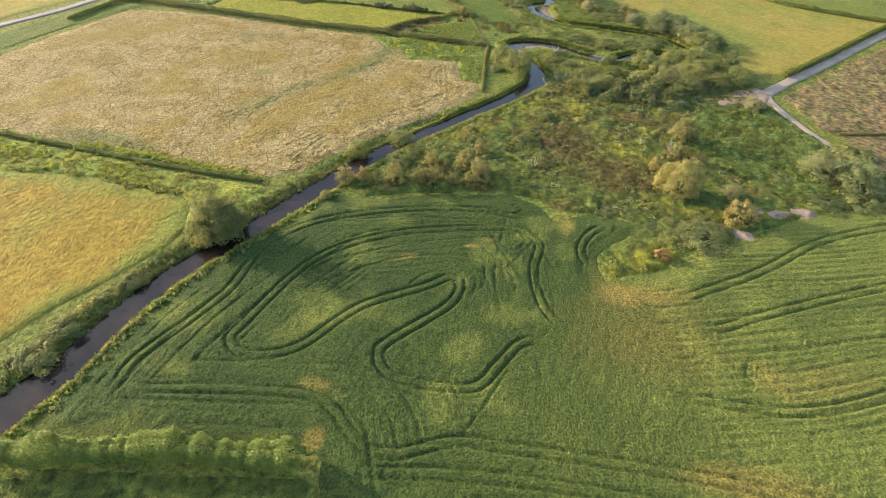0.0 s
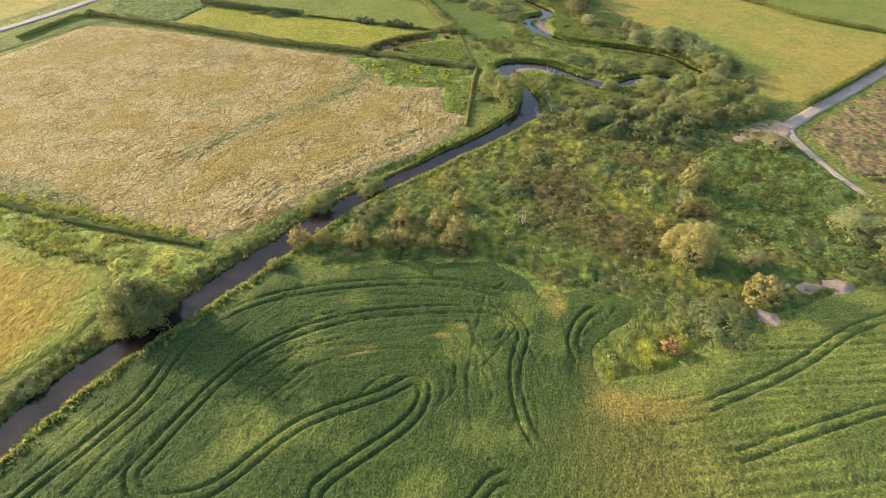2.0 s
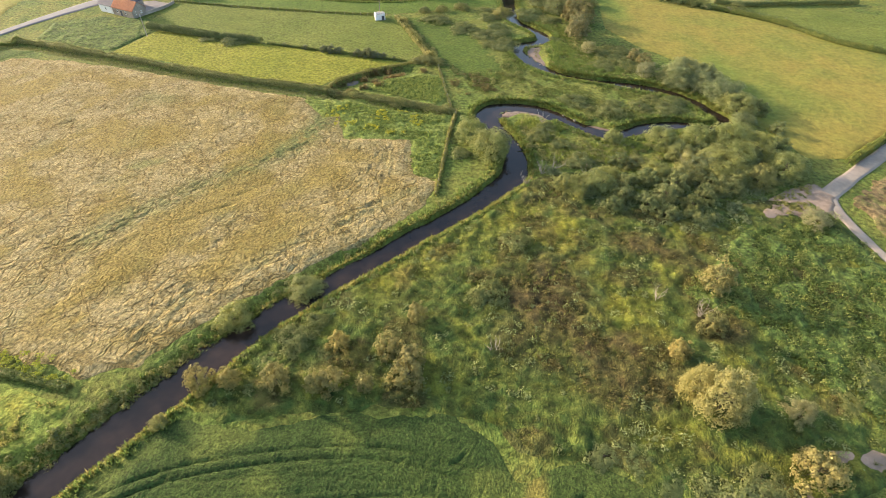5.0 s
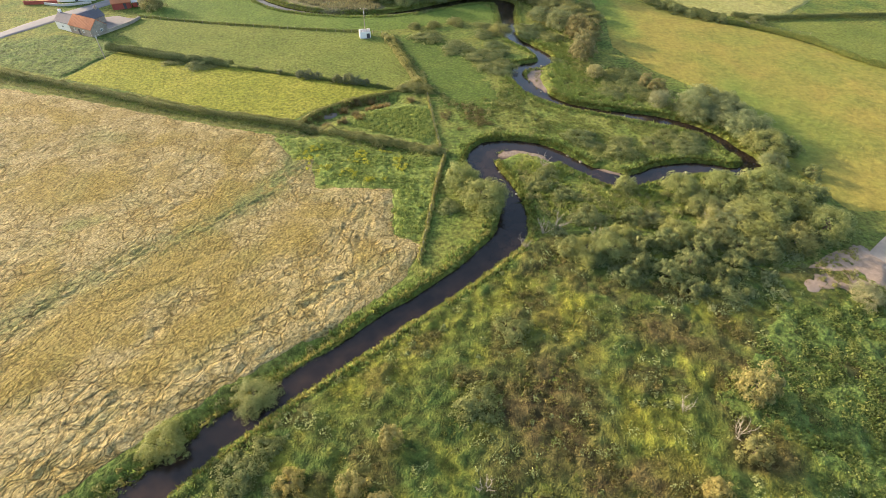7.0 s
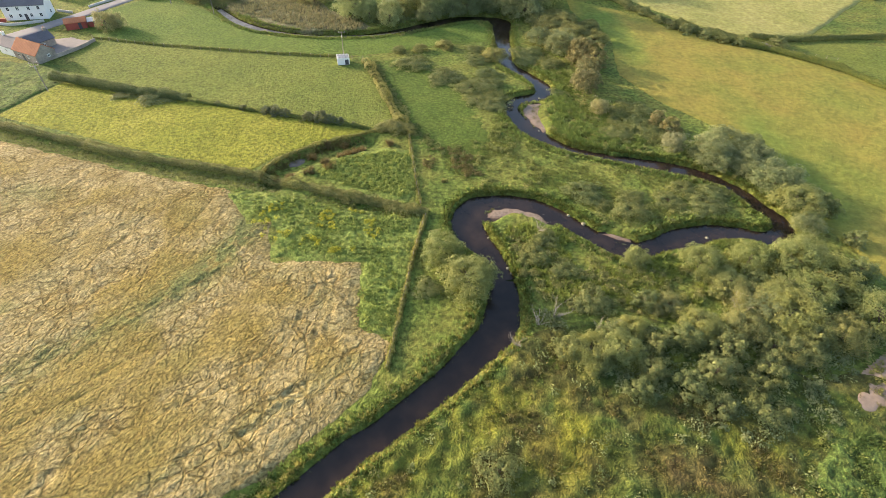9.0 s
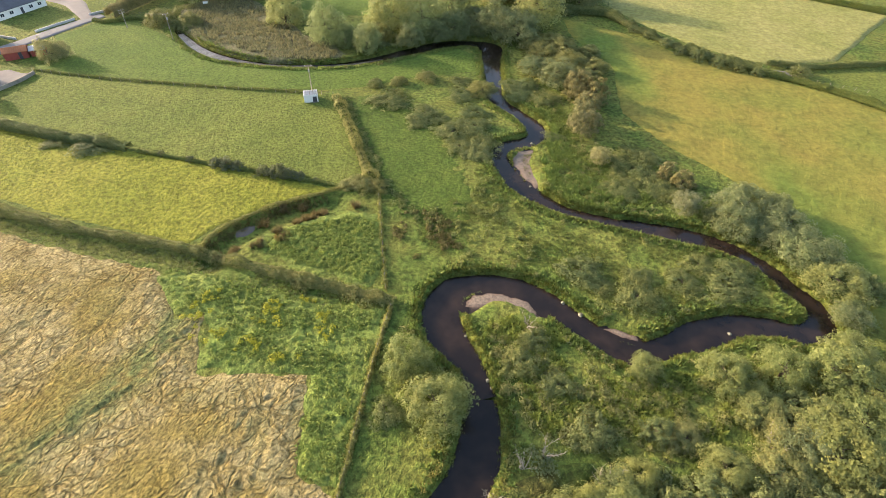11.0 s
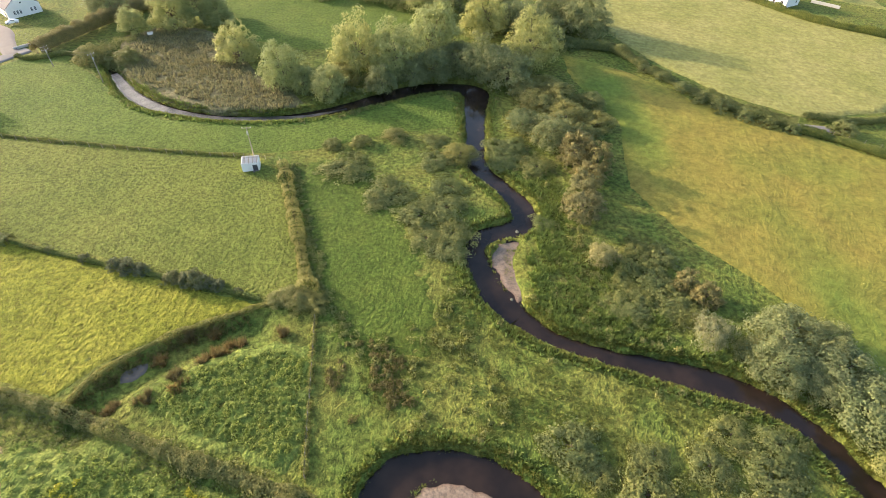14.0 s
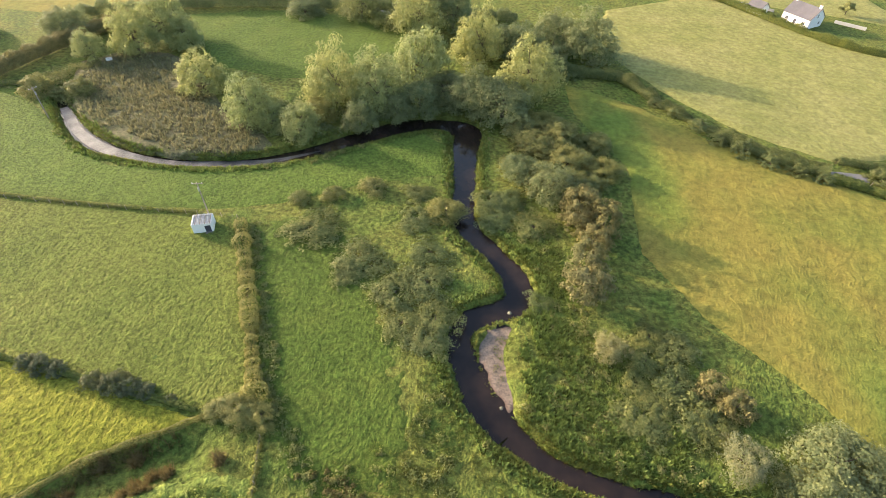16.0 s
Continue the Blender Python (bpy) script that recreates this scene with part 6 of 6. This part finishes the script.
def house(name, x, y, turn, L, W, eave, ridge, wall, roof, label, windows=(), chimneys=(), door=None, ribs=0, category="house"):
    ob = new(name)
    part("wall", gable_walls(L, W, eave, ridge), wall, ob)
    for s in (-1, 1):
        part("roof", roof_slope(L, W, eave, ridge, s, ribs=ribs), roof, ob)
    for cx in chimneys:
        ch = part("chimney", boxes((cx - 0.45, -0.35, ridge - 0.5, cx + 0.45, 0.35, ridge + 0.95), (cx - 0.52, -0.42, ridge + 0.95, cx + 0.52, 0.42, ridge + 1.08)), wall, ob)
        bm = bmesh.new()
        tube(bm, (cx, 0, ridge + 1.05), (cx, 0, ridge + 1.45), 0.14, 0.11, 8)
        part("chimney_pot", bm, M_RUST, ch)
    for wx, wy, wz, ww, wh, face in windows:
        window(ob, wx, wy, wz, ww, wh, face)
    if door:
        dx, dy, face = door
        ux, uy = abs(face[1]), abs(face[0])
        cx, cy = dx + face[0] * 0.17, dy + face[1] * 0.17
        d = part("door", boxes((cx - ux * 0.5 - uy * 0.04, cy - uy * 0.5 - ux * 0.04, 0, cx + ux * 0.5 + uy * 0.04, cy + uy * 0.5 + ux * 0.04, 2.1)), M_DOORPAINT, ob)
        hx, hy = cx + ux * 0.38 + face[0] * 0.07, cy + uy * 0.38 + face[1] * 0.07
        part("handle", boxes((hx - 0.05, hy - 0.05, 1.0, hx + 0.05, hy + 0.05, 1.1)), M_TIN, d)
    ob.matrix_basis = pose(x, y, ground_at(x, y), 0, 0, turn)
    return tagged(ob, label, category)


FRONT, BACK, EAST, WEST = (0, -1), (0, 1), (1, 0), (-1, 0)
house("cottage", -114.0, 273.6, -24, 11, 6.2, 2.9, 5.4, M_RUBBLE, M_RUST, "old stone cottage with a rusty orange sheet roof", [(-3, -3.1, 1.1, 0.9, 1.0, FRONT), (1.5, -3.1, 1.1, 0.9, 1.0, FRONT), (5.5, 0.8, 1.2, 0.8, 0.9, EAST)], (), (-0.8, -3.1, FRONT), 18)
house("cottage_wing", -123.0, 277.6, -24, 7, 5.6, 2.9, 5.0, M_WHITE, M_SLATE, "whitewashed cottage end with a dark slate roof", [(-3.5, 0, 1.0, 0.9, 1.1, WEST), (0, -2.8, 1.0, 0.9, 1.0, FRONT)], (-2.9,))
house("byre", -117.2, 281.6, 62, 7.5, 5, 2.6, 4.5, M_RUBBLE, M_SLATE, "low stone byre with a grey slate roof behind the cottage", [(0, -2.5, 1.0, 0.8, 0.8, FRONT)], (3.2,))
house("farmhouse", -136.8, 308.6, 14, 14, 7, 5.0, 7.6, M_WHITE, M_SLATE, "white two-storey farmhouse with dark windows", [(wx, -3.5, wz, 1.0, 1.3, FRONT) for wx in (-5, -1.8, 1.8, 5) for wz in (0.9, 3.3)] + [(7, 0, 1, 1, 1.2, EAST)], (-6.2, 6.2), (0, -3.5, FRONT))
house("bungalow", -139.5, 338.5, 66, 19, 8.5, 2.8, 5.6, M_WHITE, M_SLATE, "white bungalow with a wide dark slate roof", [(wx, -4.25, 0.9, 1.5, 1.2, FRONT) for wx in (-7.5, -4, 3.6, 7)], (5,), (0, -4.25, FRONT))
house("gable_house", -127.5, 368.0, -38, 9, 11, 3.4, 7.2, M_WHITE, M_SLATE, "white gabled house with an arched row of windows", [(wx, -5.5, 1.0, 0.8, 1.3, FRONT) for wx in (-3, 0.5)] + [(4.5, wy, 0.9, 0.75, 1.5, EAST) for wy in (-3.2, -2.2, -1.2, 2.4, 3.6)] + [(4.5, 0, 4.2, 0.7, 0.8, EAST)], (-3.8,), (2.6, -5.5, FRONT))
house("white_house", 171.8, 407.6, -60, 11, 8.4, 3.4, 6.8, M_WHITE, M_SLATE, "white rendered house with a grey slate roof", [(5.5, -0.4, 3.6, 0.8, 1.5, EAST), (5.5, 2, 1.0, 0.9, 1.2, EAST), (-3.5, -4.2, 1.0, 1.4, 1.2, FRONT), (3.5, -4.2, 1.0, 1.4, 1.2, FRONT)], (-4.9, 4.8), (0, -4.2, FRONT))
house("annex", 158.6, 417.4, -60, 6, 4.6, 2.4, 4.3, M_WHITE, M_SLATE, "small white outbuilding with a slate roof", [(3, 0, 1.0, 0.8, 1.0, EAST)], ())
house("red_shed", -114.6, 299.6, 28, 6.4, 4.2, 2.3, 3.2, M_REDSHED, M_RUST, "red-painted farm shed with a rusty roof", [(-3.2, 0, 1.0, 0.8, 0.8, WEST)], (), (1.2, -2.1, FRONT), 12, "shed")
house("tin_shed", -109.2, 302.4, 28, 4, 3.6, 2.0, 2.7, M_REDSHED, M_TIN, "small lean shed with a pale tin roof", [], (), (0, -1.8, FRONT), 8, "shed")


def stone_wall(pts, height, thick, material, label):
    bm = bmesh.new()
    p = spline(pts, 2.0)
    for a, b in zip(p[:-1], p[1:]):
        d = (b - a) / np.hypot(*(b - a))
        n = np.array([-d[1], d[0]]) * thick / 2
        za, zb = ground_at(*a), ground_at(*b)
        low = [bm.verts.new((*q, z - 0.4)) for q, z in ((a - n, za), (b - n, zb), (b + n, zb), (a + n, za))]
        top = [bm.verts.new((*q, z + height)) for q, z in ((a - n, za), (b - n, zb), (b + n, zb), (a + n, za))]
        bm.faces.new(low[::-1])
        bm.faces.new(top)
        for i in range(4):
            j = (i + 1) % 4
            bm.faces.new((low[i], low[j], top[j], top[i]))
    me = bpy.data.meshes.new("garden_wall")
    bm.to_mesh(me)
    bm.free()
    me.materials.append(material)
    return tagged(new("garden_wall", me), label, "wall")


stone_wall([(-130.5, 314.4), (-123.6, 312.8)], 0.8, 0.35, M_PALEWALL, "low white garden wall beside the road")
stone_wall([(-120.8, 319.4), (-113.6, 332)], 0.8, 0.35, M_PALEWALL, "low white garden wall along the lawn")
stone_wall([(-146, 300), (-138, 299), (-129, 303.5)], 0.9, 0.35, M_PALEWALL, "low white wall before the farmhouse")
stone_wall([(-154, 299.5), (-148, 300.5), (-142, 302)], 1.3, 0.5, M_REDSHED, "red brick wall beside the village road")
stone_wall([(-109.4, 270.6), (-104, 281), (-102.2, 287.8)], 1.1, 0.45, M_RUBBLE, "rough stone yard wall")
stone_wall([(-110.5, 336.5), (-106.5, 341)], 0.8, 0.35, M_PALEWALL, "short white gate wall at the drive")
stone_wall([(185.5, 408.5), (194, 401.6)], 1.1, 0.35, M_PALEWALL, "white garden wall beside the house")
stone_wall([(150, 427), (158, 424), (166, 418)], 0.9, 0.35, M_PALEWALL, "pale boundary wall beyond the hedge")
stone_wall([(6, 401), (11, 398.6), (15.5, 395.8)], 1.4, 0.4, M_PALEWALL, "white wall glimpsed between trees")


def pump_shed():
    """A small flat-roofed hut, with roof beams open to the sky."""
    ob = new("concrete_hut")
    L, W, H = 4.0, 3.2, 2.3
    part("wall", boxes((-L / 2, -W / 2, -0.3, L / 2, -W / 2 + 0.2, H), (-L / 2, W / 2 - 0.2, -0.3, L / 2, W / 2, H), (-L / 2, -W / 2 + 0.2, -0.3, -L / 2 + 0.2, W / 2 - 0.2, H), (L / 2 - 0.2, -W / 2 + 0.2, -0.3, L / 2, W / 2 - 0.2, H)), M_WHITE, ob)
    part("ceiling_slab", boxes((-L / 2 + 0.2, -W / 2 + 0.2, H - 0.35, L / 2 - 0.2, W / 2 - 0.2, H - 0.22)), M_TIN, ob)
    for i in range(8):
        x = -L / 2 + 0.3 + i * (L - 0.6) / 7
        part("roof_beam", boxes((x - 0.06, -W / 2 - 0.05, H, x + 0.06, W / 2 + 0.05, H + 0.14)), M_POLE if i % 2 else M_TIN, ob)
    # no opening is cut: a dark slab stands for the shade inside
    part("doorway", boxes((L / 2 - 1.5, -W / 2 - 0.03, 0, L / 2 - 0.35, -W / 2 + 0.03, 1.75)), M_DOORPAINT, ob, "dark slab painting the shade of an open doorway")
    for k in range(2):
        part("step", boxes((L / 2 - 1.6, -W / 2 - 0.35 - 0.3 * k, -0.2, L / 2 - 0.25, -W / 2 - 0.05 - 0.3 * k, 0.16 - 0.1 * k)), M_CONCRETE, ob)
    ob.matrix_basis = pose(-13.9, 276.8, ground_at(-13.9, 276.8) + 0.05, 0, 0, 14)
    return tagged(ob, "small white concrete hut with bare roof beams", "hut")


pump_shed()


def pole(x, y, height, turn, label, lean=3.0, arms=1):
    ob = new("utility_pole")
    bm = bmesh.new()
    tube(bm, (0, 0, -0.8), (0, 0, height), 0.16, 0.11, 8)
    part("post", bm, M_POLE, ob)
    for k in range(arms):
        z = height - 0.35 - 0.9 * k
        arm = part("crossarm", boxes((-1.1, -0.07, z - 0.06, 1.1, 0.07, z + 0.06)), M_POLE, ob)
        for px in (-0.95, 0, 0.95):
            b = bmesh.new()
            tube(b, (px, 0, z + 0.06), (px, 0, z + 0.34), 0.09, 0.06, 6)
            part("insulator", b, M_PORCELAIN, arm)
    b = bmesh.new()
    tube(b, (0, -0.3, height - 2.0), (0, -0.3, height - 1.2), 0.22, 0.22, 8)
    part("transformer", b, M_TIN, ob)
    ob.matrix_basis = pose(x, y, ground_at(x, y), 0, lean, turn)
    return tagged(ob, label, "utility pole", "power poles")


POLES = [(-14.4, 280.6, 9.0, 10), (-70.6, 316.4, 9.0, 60), (-91, 325.6, 6.6, 60), (-97.6, 251.2, 9, 40)]
for x, y, h, turn in POLES:
    pole(x, y, h, turn, "weathered wooden power pole with crossarm and insulators", random.uniform(-3, 3), 2 if x < -90 else 1)


def wire(a, b, sag):
    bm = bmesh.new()
    n = 16
    pts = [Vector(a).lerp(Vector(b), i / n) - Vector((0, 0, 4 * sag * (i / n) * (1 - i / n))) for i in range(n + 1)]
    for p, q in zip(pts[:-1], pts[1:]):
        tube(bm, p, q, 0.010, 0.010, 4)
    me = bpy.data.meshes.new("power_cable")
    bm.to_mesh(me)
    bm.free()
    me.materials.append(M_WIRE)
    return tagged(new("power_cable", me), "thin sagging overhead power cable between two poles", "cable", "power cables")


for off in (-0.9, 0.9):
    wire((-70.6 + off * 0.5, 316.4 + off * 0.8, 9.0), (-91 + off * 0.5, 325.6 + off * 0.8, 6.6), 0.8)
    wire((-91 + off * 0.5, 325.6 + off * 0.8, 6.6), (-140 + off * 0.5, 361 + off * 0.8, 9.0), 1.0)


def fence(pts, label, gap=3.0, wires=3):
    """Posts in a row, with wires from end to end."""
    ob = new("post_and_wire_fence")
    line = spline(pts, gap)
    first = None
    tops = []
    for i, (x, y) in enumerate(line):
        z = ground_at(x, y)
        tops.append((x, y, z))
        if first is None:
            bm = bmesh.new()
            tube(bm, (0, 0, -0.4), (0, 0, 1.2), 0.07, 0.06, 6)
            p = first = part("post", bm, M_DEAD, ob)
        else:
            p = new("post", first.data)
            p.parent = ob
        p.location = (x, y, z)
        p.rotation_euler = (random.uniform(-0.05, 0.05), random.uniform(-0.05, 0.05), random.uniform(0, 3))
    for k in range(wires):
        bm = bmesh.new()
        for a, b in zip(tops[:-1], tops[1:]):
            tube(bm, (a[0], a[1], a[2] + 0.4 + 0.33 * k), (b[0], b[1], b[2] + 0.4 + 0.33 * k), 0.012, 0.012, 3)
        part("wire", bm, M_WIRE, ob)
    return tagged(ob, label, "fence")


fence([(16.8, 199.4), (14.9, 187), (13.0, 169), (12.0, 160)], "old grey post and wire fence beside the barley headland", 2.6)
fence([(11, 232), (12.6, 222), (14.2, 211), (15.4, 204)], "old grey post and wire fence through wet meadow", 2.6)
fence([(-104, 289.6), (-77, 285), (-41, 281.8), (-17, 280.8), (-8, 280)], "post and wire fence across the pasture", 3.2)
fence([(132, 306.5), (140, 301.5), (150, 296), (160, 292)], "post and rail fence beside the track", 3.0)


def car(x, y, turn, label):
    ob = new("parked_car")
    bm = bmesh.new()
    prof = [(-2.0, 0.35), (-2.05, 0.75), (-1.7, 0.92), (-1.0, 1.0), (-0.5, 1.42), (0.9, 1.45), (1.6, 1.0), (2.0, 0.9), (2.05, 0.4)]
    sides = [[bm.verts.new((px, s * (0.82 if pz < 1.1 else 0.66), pz)) for px, pz in prof] for s in (-1, 1)]
    bm.faces.new(sides[0][::-1])
    bm.faces.new(sides[1])
    for i in range(len(prof)):
        j = (i + 1) % len(prof)
        bm.faces.new((sides[0][i], sides[0][j], sides[1][j], sides[1][i]))
    bmesh.ops.recalc_face_normals(bm, faces=bm.faces)
    part("body", bm, M_CARWHITE, ob)
    part("windscreen", boxes((-0.95, -0.6, 1.08, -0.62, 0.6, 1.30)), M_GLASS, ob)
    for s in (-1, 1):
        part("side_window", boxes((-0.45, s * 0.74 - 0.03, 1.06, 1.0, s * 0.74 + 0.03, 1.34)), M_GLASS, ob)
        part("headlight", boxes((-2.07, s * 0.6 - 0.15, 0.62, -1.99, s * 0.6 + 0.15, 0.76)), M_PORCELAIN, ob)
        for wx in (-1.3, 1.3):
            b = bmesh.new()
            tube(b, (wx, s * 0.66, 0.32), (wx, s * 0.86, 0.32), 0.32, 0.32, 14)
            wheel = part("wheel", b, M_TYRE, ob)
            b = bmesh.new()
            tube(b, (wx, s * 0.86, 0.32), (wx, s * 0.88, 0.32), 0.19, 0.17, 10)
            part("rim", b, M_TIN, wheel)
    ob.matrix_basis = pose(x, y, ground_at(x, y) + 0.32, 0, 0, turn)
    return tagged(ob, label, "car", "parked cars")


car(-132.4, 353.4, 40, "white car parked on the gravel drive")
car(-123.4, 356.6, 30, "silver-white car parked before the white house")


def boulder(x, y, z, r, seed, label="pale rounded boulder at the water's edge"):
    rng = random.Random(seed)
    bm = bmesh.new()
    bmesh.ops.create_icosphere(bm, subdivisions=2, radius=r)
    for v in bm.verts:
        n = noise.noise(v.co * (1.2 / r) + Vector((seed, 0, 0)))
        v.co *= 1 + 0.35 * n
        v.co.z *= 0.65
    me = bpy.data.meshes.new("boulder")
    bm.to_mesh(me)
    bm.free()
    me.materials.append(M_STONE)
    ob = new("boulder", me)
    ob.location = (x, y, z)
    return tagged(ob, label, "boulder", "river boulders")


for i, (x, y, r) in enumerate([(49.7, 202.4, 0.4), (52.6, 199.6, 0.5), (49.6, 258.2, 0.4), (34.4, 185, 0.35), (35, 183.6, 0.3), (30.8, 194, 0.3), (47.2, 239, 0.3), (79.5, 196.2, 0.4), (38.4, 254.2, 0.35)]):
    boulder(x, y, WATER_Z + 0.05, r, i)

# small white trough at the edge of the reeds
trough = new("water_trough")
part("basin", boxes((-0.9, -0.4, 0.1, 0.9, -0.32, 0.7), (-0.9, 0.32, 0.1, 0.9, 0.4, 0.7), (-0.9, -0.32, 0.1, -0.82, 0.32, 0.7), (0.82, -0.32, 0.1, 0.9, 0.32, 0.7), (-0.9, -0.4, 0.0, 0.9, 0.4, 0.1)), M_WHITE, trough)
part("lid", boxes((-0.45, -0.42, 0.7, 0.92, 0.42, 0.76)), M_TIN, trough)
trough.matrix_basis = pose(-71, 350.2, ground_at(-71, 350.2) + 0.9, 0, 0, 30)
tagged(trough, "small white trough among dry reeds", "trough")
for ob in list(scene.objects):
    if "placed" in ob:
        del ob["placed"]
